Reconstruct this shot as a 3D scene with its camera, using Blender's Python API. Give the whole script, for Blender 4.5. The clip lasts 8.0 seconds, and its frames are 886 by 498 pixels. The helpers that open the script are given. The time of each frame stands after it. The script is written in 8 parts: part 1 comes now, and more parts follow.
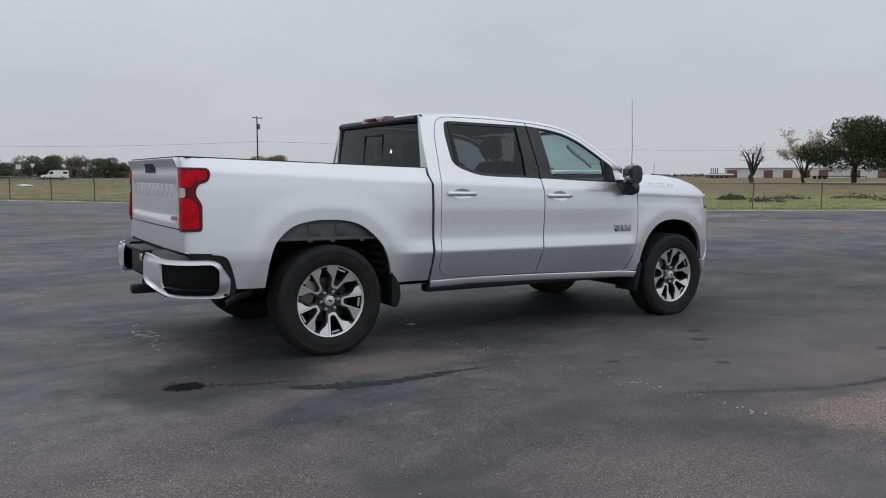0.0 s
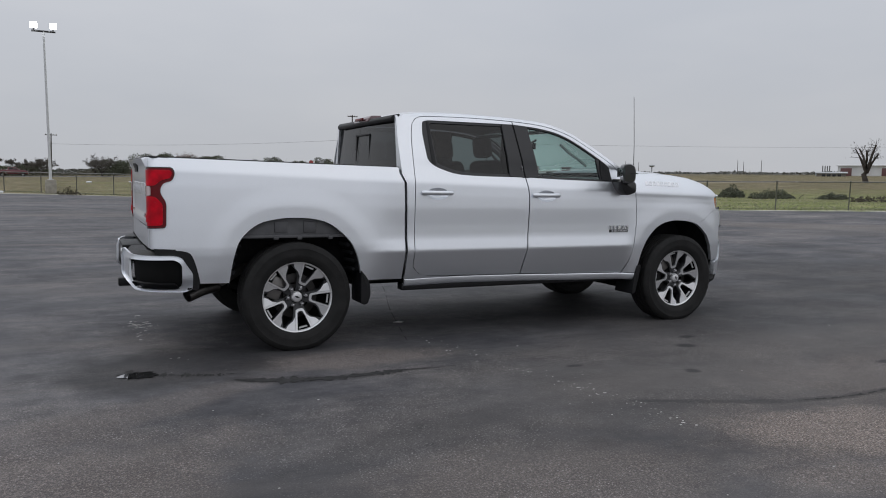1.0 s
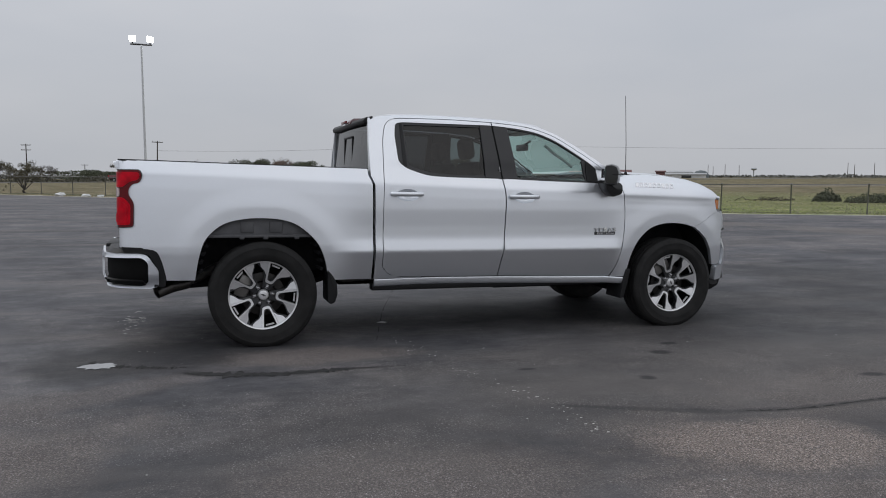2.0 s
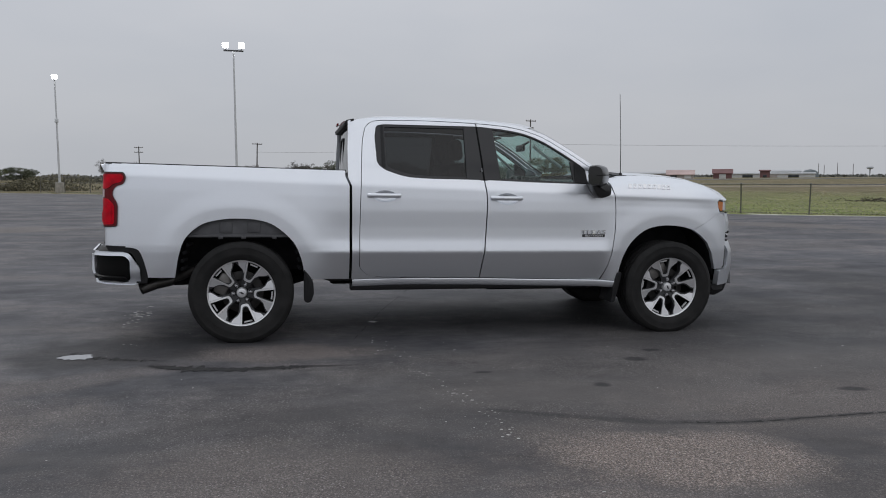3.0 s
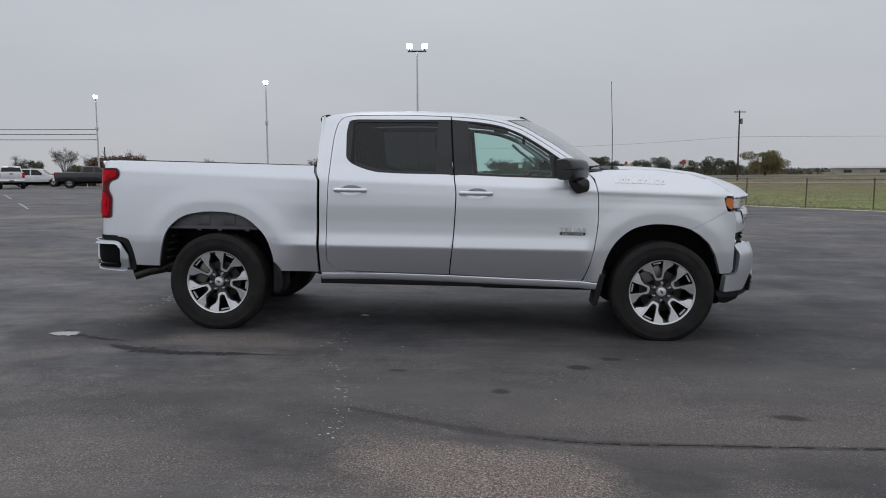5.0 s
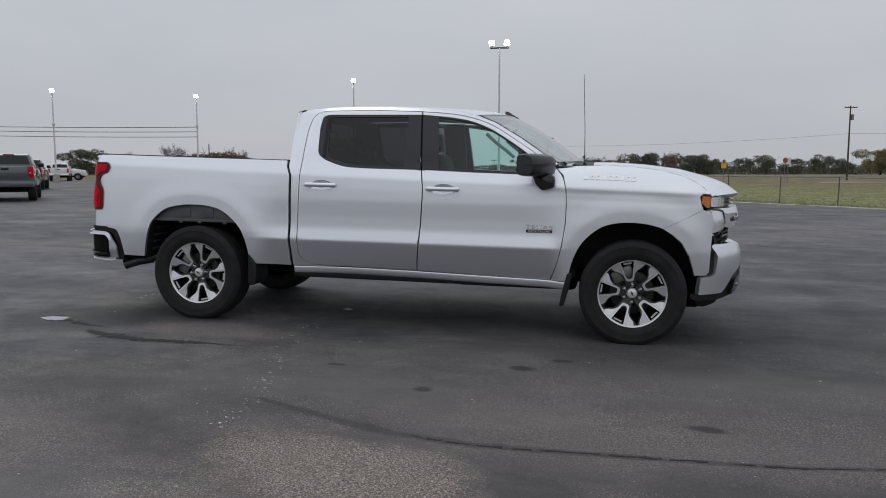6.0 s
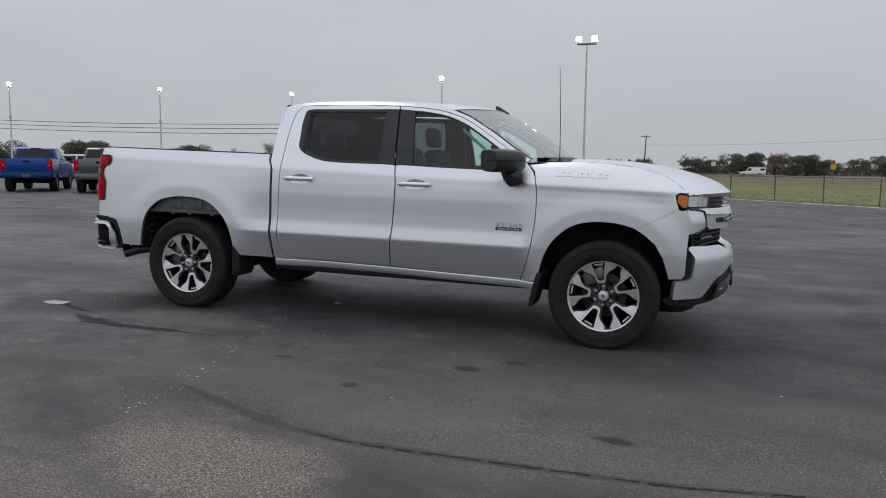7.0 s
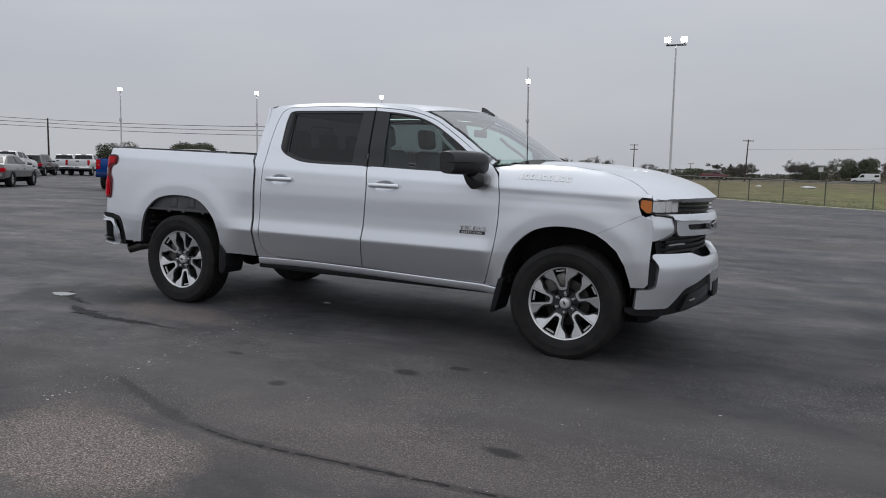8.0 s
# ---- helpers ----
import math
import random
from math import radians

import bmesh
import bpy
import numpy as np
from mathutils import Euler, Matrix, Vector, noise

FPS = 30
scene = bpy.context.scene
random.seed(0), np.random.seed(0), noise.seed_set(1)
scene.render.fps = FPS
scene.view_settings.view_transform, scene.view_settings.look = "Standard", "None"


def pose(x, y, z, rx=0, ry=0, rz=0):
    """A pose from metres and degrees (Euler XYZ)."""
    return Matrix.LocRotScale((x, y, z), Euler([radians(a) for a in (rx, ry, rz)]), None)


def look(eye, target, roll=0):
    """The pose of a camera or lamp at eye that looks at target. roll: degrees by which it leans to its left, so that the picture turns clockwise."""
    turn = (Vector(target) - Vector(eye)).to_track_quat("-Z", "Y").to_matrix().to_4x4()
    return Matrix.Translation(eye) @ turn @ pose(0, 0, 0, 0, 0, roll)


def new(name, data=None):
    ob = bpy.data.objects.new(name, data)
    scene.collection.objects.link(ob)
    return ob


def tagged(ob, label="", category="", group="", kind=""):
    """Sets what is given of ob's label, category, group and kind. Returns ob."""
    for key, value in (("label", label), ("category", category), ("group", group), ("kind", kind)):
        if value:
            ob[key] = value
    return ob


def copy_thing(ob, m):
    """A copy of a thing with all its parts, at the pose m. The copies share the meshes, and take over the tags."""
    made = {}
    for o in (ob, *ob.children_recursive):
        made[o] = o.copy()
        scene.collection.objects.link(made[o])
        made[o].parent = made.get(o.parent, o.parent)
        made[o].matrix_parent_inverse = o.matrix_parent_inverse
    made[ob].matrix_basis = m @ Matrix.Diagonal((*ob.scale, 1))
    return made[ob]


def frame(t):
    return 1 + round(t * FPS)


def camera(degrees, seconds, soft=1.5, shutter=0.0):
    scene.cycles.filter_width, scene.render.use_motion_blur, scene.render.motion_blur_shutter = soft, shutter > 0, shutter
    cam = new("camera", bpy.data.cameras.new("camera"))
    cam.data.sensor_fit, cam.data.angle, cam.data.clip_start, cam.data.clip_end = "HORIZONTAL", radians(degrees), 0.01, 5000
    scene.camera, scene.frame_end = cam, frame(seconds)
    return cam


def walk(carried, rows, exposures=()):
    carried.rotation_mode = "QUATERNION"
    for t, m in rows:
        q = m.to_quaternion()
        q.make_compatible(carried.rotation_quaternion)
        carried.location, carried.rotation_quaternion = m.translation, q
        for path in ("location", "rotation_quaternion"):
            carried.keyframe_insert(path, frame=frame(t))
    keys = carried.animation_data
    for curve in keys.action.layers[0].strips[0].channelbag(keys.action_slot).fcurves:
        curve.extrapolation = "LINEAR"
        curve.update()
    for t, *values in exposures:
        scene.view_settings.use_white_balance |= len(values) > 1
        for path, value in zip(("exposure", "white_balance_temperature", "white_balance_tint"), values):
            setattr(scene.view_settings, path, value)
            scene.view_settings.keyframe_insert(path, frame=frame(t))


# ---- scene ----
cam = camera(60.7, 8.0, 1.0)
PATH = [
    (0, (-2.306, -6.082, 1.351), (-1.226, -4.409, 1.156), 0.1),
    (0.5, (-1.906, -6.304, 1.372), (-0.93, -4.57, 1.17), 0.2),
    (1, (-1.445, -6.573, 1.367), (-0.588, -4.777, 1.165), 0.2),
    (1.5, (-1.009, -6.784, 1.355), (-0.257, -4.942, 1.156), 0.1),
    (2, (-0.519, -6.967, 1.344), (0.112, -5.079, 1.153), -0.0),
    (3.5, (0.916, -7.273, 1.358), (1.173, -5.299, 1.163), -0.2),
    (4, (1.446, -7.276, 1.352), (1.558, -5.289, 1.155), -0.3),
    (5.5, (2.925, -7.171, 1.328), (2.653, -5.2, 1.124), -0.2),
    (6, (3.464, -7.049, 1.318), (3.068, -5.1, 1.112), 0.0),
    (6.5, (3.917, -6.886, 1.313), (3.406, -4.964, 1.103), 0.3),
    (7, (4.425, -6.702, 1.302), (3.784, -4.819, 1.089), 0.6),
    (7.5, (4.842, -6.492, 1.316), (4.088, -4.652, 1.102), 0.9),
    (8, (5.345, -6.259, 1.305), (4.473, -4.472, 1.097), 1.1),
]
walk(cam, [(t, look(eye, target, roll)) for t, eye, target, roll in PATH], [(0.0, 0.19), (0.5, 0.085), (1.0, 0.12), (2.0, 0.07), (4.0, 0.05), (8.0, 0.06)])

# ---- sky and light ----
world = bpy.data.worlds.new("overcast_sky")
scene.world = world
world.use_nodes = True
wt = world.node_tree
wt.nodes.clear()
w_out = wt.nodes.new("ShaderNodeOutputWorld")
w_bg = wt.nodes.new("ShaderNodeBackground")
w_sky = wt.nodes.new("ShaderNodeTexSky")
w_sky.sky_type = 'NISHITA'
w_sky.sun_disc = False
w_sky.sun_elevation = radians(42)
w_sky.sun_rotation = radians(150)
w_sky.air_density, w_sky.dust_density = 1.0, 4.0
w_co = wt.nodes.new("ShaderNodeTexCoord")
w_xyz = wt.nodes.new("ShaderNodeSeparateXYZ")
w_ramp = wt.nodes.new("ShaderNodeValToRGB")
w_noise = wt.nodes.new("ShaderNodeTexNoise")
w_map = wt.nodes.new("ShaderNodeMapping")
w_mul = wt.nodes.new("ShaderNodeMix")
w_mul.data_type, w_mul.blend_type = 'RGBA', 'MULTIPLY'
w_nr = wt.nodes.new("ShaderNodeValToRGB")
w_mix = wt.nodes.new("ShaderNodeMix")
w_mix.data_type = 'RGBA'
w_sc = wt.nodes.new("ShaderNodeMix")
w_sc.data_type, w_sc.blend_type = 'RGBA', 'MULTIPLY'
# cloud layer: dim at the horizon, brighter overhead
els = w_ramp.color_ramp.elements
els[0].position, els[0].color = 0.0, (0.473, 0.484, 0.511, 1)
els[1].position, els[1].color = 1.0, (0.80, 0.827, 0.877, 1)
for p, c in ((0.12, (0.498, 0.514, 0.551, 1)), (0.32, (0.571, 0.592, 0.639, 1)), (0.6, (0.75, 0.78, 0.835, 1))):
    e = els.new(p)
    e.color = c
nels = w_nr.color_ramp.elements
nels[0].position, nels[0].color = 0.3, (0.93, 0.945, 0.965, 1)
nels[1].position, nels[1].color = 0.7, (1.05, 1.045, 1.04, 1)
w_map.inputs["Scale"].default_value = (1.0, 1.0, 3.2)
w_noise.inputs["Scale"].default_value = 2.3
w_noise.inputs["Detail"].default_value = 4
wl = wt.links.new
wl(w_co.outputs["Generated"], w_xyz.inputs[0])
wl(w_xyz.outputs["Z"], w_ramp.inputs[0])
wl(w_co.outputs["Generated"], w_map.inputs[0])
wl(w_map.outputs[0], w_noise.inputs["Vector"])
wl(w_noise.outputs["Fac"], w_nr.inputs[0])
w_mul.inputs["Factor"].default_value = 1.0
wl(w_ramp.outputs[0], w_mul.inputs["A"])
wl(w_nr.outputs[0], w_mul.inputs["B"])
w_sc.inputs["Factor"].default_value = 1.0
wl(w_sky.outputs[0], w_sc.inputs["A"])
w_sc.inputs["B"].default_value = (0.08, 0.08, 0.08, 1)
w_mix.inputs["Factor"].default_value = 0.95
wl(w_sc.outputs["Result"], w_mix.inputs["A"])
wl(w_mul.outputs["Result"], w_mix.inputs["B"])
wl(w_mix.outputs["Result"], w_bg.inputs[0])
w_bg.inputs[1].default_value = 1.0
wl(w_bg.outputs[0], w_out.inputs[0])

sun_data = bpy.data.lights.new("sun", 'SUN')
sun_data.energy, sun_data.angle, sun_data.color = 0.5, radians(35), (1.0, 0.97, 0.93)
sun = new("sun", sun_data)
sun.matrix_world = look((0, 0, 50), (22, -20, 14))


# ---- materials ----
def mat(name, color, rough=0.5, metal=0.0, coat=0.0, spec=0.5, var=0.0, scale=20.0, bump=0.0, bscale=200.0, detail=4, emit=0.0):
    m = bpy.data.materials.new(name)
    m.use_nodes = True
    nt = m.node_tree
    b = nt.nodes["Principled BSDF"]
    b.inputs["Base Color"].default_value = (*color, 1)
    b.inputs["Roughness"].default_value = rough
    b.inputs["Metallic"].default_value = metal
    b.inputs["Specular IOR Level"].default_value = spec
    b.inputs["Coat Weight"].default_value = coat
    b.inputs["Coat Roughness"].default_value = 0.04
    co = nt.nodes.new("ShaderNodeTexCoord")
    if var:
        n = nt.nodes.new("ShaderNodeTexNoise")
        n.inputs["Scale"].default_value = scale
        n.inputs["Detail"].default_value = detail
        nt.links.new(co.outputs["Object"], n.inputs["Vector"])
        r = nt.nodes.new("ShaderNodeValToRGB")
        r.color_ramp.elements[0].position, r.color_ramp.elements[1].position = 0.3, 0.7
        r.color_ramp.elements[0].color = (*[c * (1 - var) for c in color], 1)
        r.color_ramp.elements[1].color = (*[min(1, c * (1 + var)) for c in color], 1)
        nt.links.new(n.outputs["Fac"], r.inputs[0])
        nt.links.new(r.outputs[0], b.inputs["Base Color"])
    if bump:
        n = nt.nodes.new("ShaderNodeTexNoise")
        n.inputs["Scale"].default_value = bscale
        n.inputs["Detail"].default_value = 3
        nt.links.new(co.outputs["Object"], n.inputs["Vector"])
        bp = nt.nodes.new("ShaderNodeBump")
        bp.inputs["Strength"].default_value = bump
        bp.inputs["Distance"].default_value = 0.01
        nt.links.new(n.outputs["Fac"], bp.inputs["Height"])
        nt.links.new(bp.outputs[0], b.inputs["Normal"])
    if emit:
        b.inputs["Emission Color"].default_value = (*color, 1)
        b.inputs["Emission Strength"].default_value = emit
    return m


def glass(name, tint, gloss=0.02, base=0.055):
    m = bpy.data.materials.new(name)
    m.use_nodes = True
    nt = m.node_tree
    nt.nodes.clear()
    out = nt.nodes.new("ShaderNodeOutputMaterial")
    tr = nt.nodes.new("ShaderNodeBsdfTransparent")
    tr.inputs[0].default_value = (*tint, 1)
    gl = nt.nodes.new("ShaderNodeBsdfGlossy")
    gl.inputs["Roughness"].default_value = gloss
    lw = nt.nodes.new("ShaderNodeLayerWeight")
    lw.inputs[0].default_value = 0.5
    pw = nt.nodes.new("ShaderNodeMath")
    pw.operation = 'POWER'
    pw.inputs[1].default_value = 5.0
    nt.links.new(lw.outputs["Facing"], pw.inputs[0])
    fr = nt.nodes.new("ShaderNodeMath")
    fr.operation = 'MULTIPLY_ADD'
    fr.inputs[1].default_value, fr.inputs[2].default_value = 0.9, base
    nt.links.new(pw.outputs[0], fr.inputs[0])
    mx = nt.nodes.new("ShaderNodeMixShader")
    nt.links.new(fr.outputs[0], mx.inputs[0])
    nt.links.new(tr.outputs[0], mx.inputs[1])
    nt.links.new(gl.outputs[0], mx.inputs[2])
    nt.links.new(mx.outputs[0], out.inputs[0])
    return m


def leafy(name, dark, light):
    m = bpy.data.materials.new(name)
    m.use_nodes = True
    nt = m.node_tree
    b = nt.nodes["Principled BSDF"]
    g = nt.nodes.new("ShaderNodeNewGeometry")
    r = nt.nodes.new("ShaderNodeValToRGB")
    r.color_ramp.elements[0].color, r.color_ramp.elements[1].color = (*dark, 1), (*light, 1)
    nt.links.new(g.outputs["Random Per Island"], r.inputs[0])
    nt.links.new(r.outputs[0], b.inputs["Base Color"])
    b.inputs["Roughness"].default_value = 0.8
    b.inputs["Specular IOR Level"].default_value = 0.2
    return m


M_PAINT = mat("silver_paint", (0.81, 0.833, 0.873), 0.38, 0.86, coat=0.5, var=0.04, scale=260, bump=0.012, bscale=160)
M_BLACK = mat("black_plastic", (0.008, 0.008, 0.009), 0.5, spec=0.35, bump=0.08, bscale=600)
M_GLOSSBLACK = mat("gloss_black", (0.01, 0.01, 0.011), 0.18, coat=0.6)
M_MIRROR = mat("mirror_black", (0.012, 0.012, 0.013), 0.28, coat=0.3)
M_SATIN = mat("dark_satin_trim", (0.02, 0.02, 0.022), 0.38)
M_RUBBER = mat("tyre_rubber", (0.0165, 0.016, 0.0158), 0.75, spec=0.32, var=0.3, scale=9, bump=0.3, bscale=260)
M_ALLOY = mat("machined_alloy", (0.78, 0.78, 0.785), 0.30, 0.62, coat=0.3, var=0.04, scale=60)
M_FACET = mat("machined_facet", (0.74, 0.74, 0.75), 0.28, 0.6, coat=0.3, var=0.04, scale=60)
M_GUN = mat("gunmetal_paint", (0.05, 0.051, 0.054), 0.35, 0.5, coat=0.4)
M_STEEL = mat("brake_steel", (0.22, 0.21, 0.20), 0.45, 0.9, var=0.2, scale=15)
M_CHROME = mat("chrome", (0.78, 0.78, 0.79), 0.1, 1.0)
M_LINER = mat("wheel_liner", (0.020, 0.020, 0.022), 0.85, spec=0.3, var=0.3, scale=14, bump=0.3, bscale=150)
M_STEELLINER = mat("bed_shield", (0.10, 0.10, 0.105), 0.55, 0.3, var=0.2, scale=10)
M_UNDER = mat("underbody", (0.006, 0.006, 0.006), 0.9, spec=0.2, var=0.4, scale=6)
M_SEAT = mat("seat_cloth", (0.03, 0.03, 0.032), 0.75, bump=0.2, bscale=300)
M_DASH = mat("dash_vinyl", (0.028, 0.028, 0.03), 0.55, bump=0.15, bscale=500)
M_HEADLINER = mat("headliner", (0.34, 0.34, 0.335), 0.9, bump=0.1, bscale=400)
M_GLASS = glass("window_glass", (0.74, 0.93, 0.89))
M_SHIELD = glass("windscreen_glass", (0.76, 0.92, 0.88), base=0.40)
M_PRIVACY = glass("privacy_glass", (0.14, 0.152, 0.157), base=0.045)
M_REARGLASS = glass("rear_glass", (0.085, 0.09, 0.095))
M_CELL = mat("lamp_cell_bright", (0.97, 0.97, 0.985), 0.16, 0.25, coat=0.6, var=0.10, scale=35)
M_LENS = glass("clear_lens", (0.97, 0.975, 0.98), base=0.03)
M_TAILRED = mat("tail_lamp_red", (0.52, 0.0, 0.012), 0.3, coat=0.06, spec=0.12, var=0.35, scale=14)
M_TAILDEEP = mat("tail_lamp_deep_red", (0.13, 0.0008, 0.004), 0.25, coat=0.1, spec=0.2)
M_REVERSE = mat("reverse_lamp", (0.55, 0.42, 0.42), 0.15, coat=1.0)
M_AMBER = mat("amber_lens", (0.70, 0.22, 0.05), 0.15, coat=1.0)
M_LAMPWHITE = mat("lamp_reflector", (0.72, 0.74, 0.76), 0.16, 0.85)
M_BADGERED = mat("badge_red", (0.45, 0.03, 0.04), 0.3)
M_BADGESILVER = mat("badge_silver", (0.88, 0.88, 0.89), 0.25, 0.3)
M_BADGEDARK = mat("badge_dark", (0.03, 0.03, 0.035), 0.3)


# ---- mesh tools ----
from mathutils.geometry import delaunay_2d_cdt


def link_part(name, me, material, parent, label=""):
    ob = new(name, me)
    if material:
        me.materials.append(material)
    ob.parent = parent
    if label:
        tagged(ob, label)
    return ob


def part(name, bm, material, parent, label="", smooth=40):
    me = bpy.data.meshes.new(name)
    bm.to_mesh(me)
    bm.free()
    if smooth:
        me.shade_smooth()
        me.set_sharp_from_angle(angle=radians(smooth))
    return link_part(name, me, material, parent, label)


def thing(name, label, category, m=None, group="", kind=""):
    e = new(name)
    e.empty_display_size = 0.2
    if m is not None:
        e.matrix_world = m
    return tagged(e, label, category, group, kind)


def lerp(a, b, t):
    return a + (b - a) * t


def sstep(a, b, x):
    t = max(0.0, min(1.0, (x - a) / (b - a)))
    return t * t * (3 - 2 * t)


def curve_at(pts, x, r=0.006):
    """Piecewise linear y(x), softly rounded."""
    xs, ys = [p[0] for p in pts], [p[1] for p in pts]
    return sum(float(np.interp(x + k * r, xs, ys)) for k in (-1.5, -1, -0.5, 0, 0.5, 1, 1.5)) / 7


def spline(pts, n=6, closed=False):
    """Catmull-Rom through the points."""
    p = [Vector(q) for q in pts]
    out, m = [], len(p)
    for i in range(m if closed else m - 1):
        a, b, c, d = (p[(i + k) % m] if closed else p[max(0, min(m - 1, i + k))] for k in (-1, 0, 1, 2))
        for s in range(n):
            t = s / n
            out.append(0.5 * (2 * b + (c - a) * t + (2 * a - 5 * b + 4 * c - d) * t * t + (3 * b - a - 3 * c + d) * t ** 3))
    if not closed:
        out.append(p[-1])
    return [tuple(q) for q in out]


def fillet(pts, n=5):
    """Closed polygon of (x, y[, radius]) with its corners rounded."""
    out, m = [], len(pts)
    for i in range(m):
        p, a, b = Vector(pts[i][:2]), Vector(pts[i - 1][:2]), Vector(pts[(i + 1) % m][:2])
        r = pts[i][2] if len(pts[i]) > 2 else 0
        if r <= 0:
            out.append(tuple(p))
            continue
        u, v = (a - p), (b - p)
        r1 = min(r, u.length * 0.48, v.length * 0.48)
        s, e = p + u.normalized() * r1, p + v.normalized() * r1
        for k in range(n + 1):
            t = k / n
            out.append(tuple(s * (1 - t) ** 2 + p * 2 * t * (1 - t) + e * t * t))
    return out


def inside(poly, x, y):
    hit, j = False, len(poly) - 1
    for i in range(len(poly)):
        xi, yi = poly[i][:2]
        xj, yj = poly[j][:2]
        if (yi > y) != (yj > y) and x < (xj - xi) * (y - yi) / (yj - yi) + xi:
            hit = not hit
        j = i
    return hit


def resample(poly, step):
    out, m = [], len(poly)
    for i in range(m):
        a, b = Vector(poly[i][:2]), Vector(poly[(i + 1) % m][:2])
        k = max(1, int((b - a).length / step))
        out += [tuple(a + (b - a) * (j / k)) for j in range(k)]
    clean = []
    for q in out:
        if not clean or (Vector(q) - Vector(clean[-1])).length > 1e-4:
            clean.append(q)
    return clean


def patch(name, outline, fn, parent, material, step=0.04, depth=0.02, holes=(), flip=False, label="", sharp=32, vstep=None):
    """A sheet-metal panel: the outlined part of a surface fn(u, v), with turned-in edges of that depth."""
    vstep = vstep or step
    loops = [resample(outline, step)] + [resample(h, step) for h in holes]
    pts, edges = [], []
    for lp in loops:
        k = len(pts)
        pts += lp
        edges += [(k + i, k + (i + 1) % len(lp)) for i in range(len(lp))]
    border = np.array(pts)
    us, vs = [p[0] for p in loops[0]], [p[1] for p in loops[0]]
    u = min(us) + step / 2
    row = 0
    extra = []
    while u < max(us):
        v = min(vs) + vstep / 2
        while v < max(vs):
            if inside(loops[0], u, v) and not any(inside(h, u, v) for h in loops[1:]):
                d = np.abs(border - (u, v)) / (step, vstep)
                if (d.max(axis=1)).min() > 0.45:
                    extra.append((u, v))
            v += vstep
        u += step
    vc, _, faces, *_ = delaunay_2d_cdt([Vector(p) for p in pts + extra], edges, [], 0, 1e-6)
    keep = []
    for f in faces:
        cx = sum(vc[i][0] for i in f) / len(f)
        cy = sum(vc[i][1] for i in f) / len(f)
        if inside(loops[0], cx, cy) and not any(inside(h, cx, cy) for h in loops[1:]):
            keep.append(tuple(f)[::-1] if flip else tuple(f))
    verts, norms = [], []
    e = 1e-3
    for p in vc:
        c = Vector(fn(p[0], p[1]))
        du = Vector(fn(p[0] + e, p[1])) - Vector(fn(p[0] - e, p[1]))
        dv = Vector(fn(p[0], p[1] + e)) - Vector(fn(p[0], p[1] - e))
        n = du.cross(dv)
        n = n.normalized() if n.length > 1e-12 else Vector((0, 0, 1))
        verts.append(c)
        norms.append(-n if flip else n)
    count = {}
    for f in keep:
        for i in range(len(f)):
            a, b = f[i], f[(i + 1) % len(f)]
            k = (min(a, b), max(a, b))
            count[k] = None if k in count else (a, b)
    rim = {}
    out_faces = list(keep)
    if depth:
        for ab in count.values():
            if ab is None:
                continue
            for i in ab:
                if i not in rim:
                    rim[i] = len(verts)
                    verts.append(verts[i] - norms[i] * depth)
            a, b = ab
            out_faces.append((b, a, rim[a], rim[b]))
    used = sorted({i for f in out_faces for i in f})
    to = {i: k for k, i in enumerate(used)}
    me = bpy.data.meshes.new(name)
    me.from_pydata([verts[i] for i in used], [], [tuple(to[i] for i in f) for f in out_faces])
    me.shade_smooth()
    me.set_sharp_from_angle(angle=radians(sharp))
    return link_part(name, me, material, parent, label)


def box_bm(bm, x0, x1, y0, y1, z0, z1, bev=0.0, seg=2):
    r = bmesh.ops.create_cube(bm, size=1.0, matrix=Matrix.Translation(((x0 + x1) / 2, (y0 + y1) / 2, (z0 + z1) / 2)) @ Matrix.Diagonal((x1 - x0, y1 - y0, z1 - z0, 1)))
    if bev:
        es = {e for v in r["verts"] for e in v.link_edges}
        bmesh.ops.bevel(bm, geom=list(es), offset=bev, segments=seg, affect='EDGES', profile=0.5)
    return bm


def box(name, x0, x1, y0, y1, z0, z1, material, parent, bev=0.01, label="", seg=2):
    return part(name, box_bm(bmesh.new(), x0, x1, y0, y1, z0, z1, bev, seg), material, parent, label)


def prism(name, outline, y0, y1, material, parent, axis="y", bev=0.0, label=""):
    """A polygon in two axes pushed along the third."""
    bm = bmesh.new()
    put = {"y": lambda a, b, c: (a, c, b), "x": lambda a, b, c: (c, a, b), "z": lambda a, b, c: (a, b, c)}[axis]
    v0 = [bm.verts.new(put(p[0], p[1], y0)) for p in outline]
    v1 = [bm.verts.new(put(p[0], p[1], y1)) for p in outline]
    bm.faces.new(v0)
    bm.faces.new(v1[::-1])
    for i in range(len(outline)):
        j = (i + 1) % len(outline)
        bm.faces.new((v0[j], v0[i], v1[i], v1[j]))
    bmesh.ops.recalc_face_normals(bm, faces=bm.faces)
    if bev:
        bmesh.ops.bevel(bm, geom=[e for e in bm.edges if e.calc_face_angle(0) > 0.5], offset=bev, segments=2, affect='EDGES', profile=0.5)
    bmesh.ops.triangulate(bm, faces=[f for f in bm.faces if len(f.verts) > 4])
    return part(name, bm, material, parent, label)


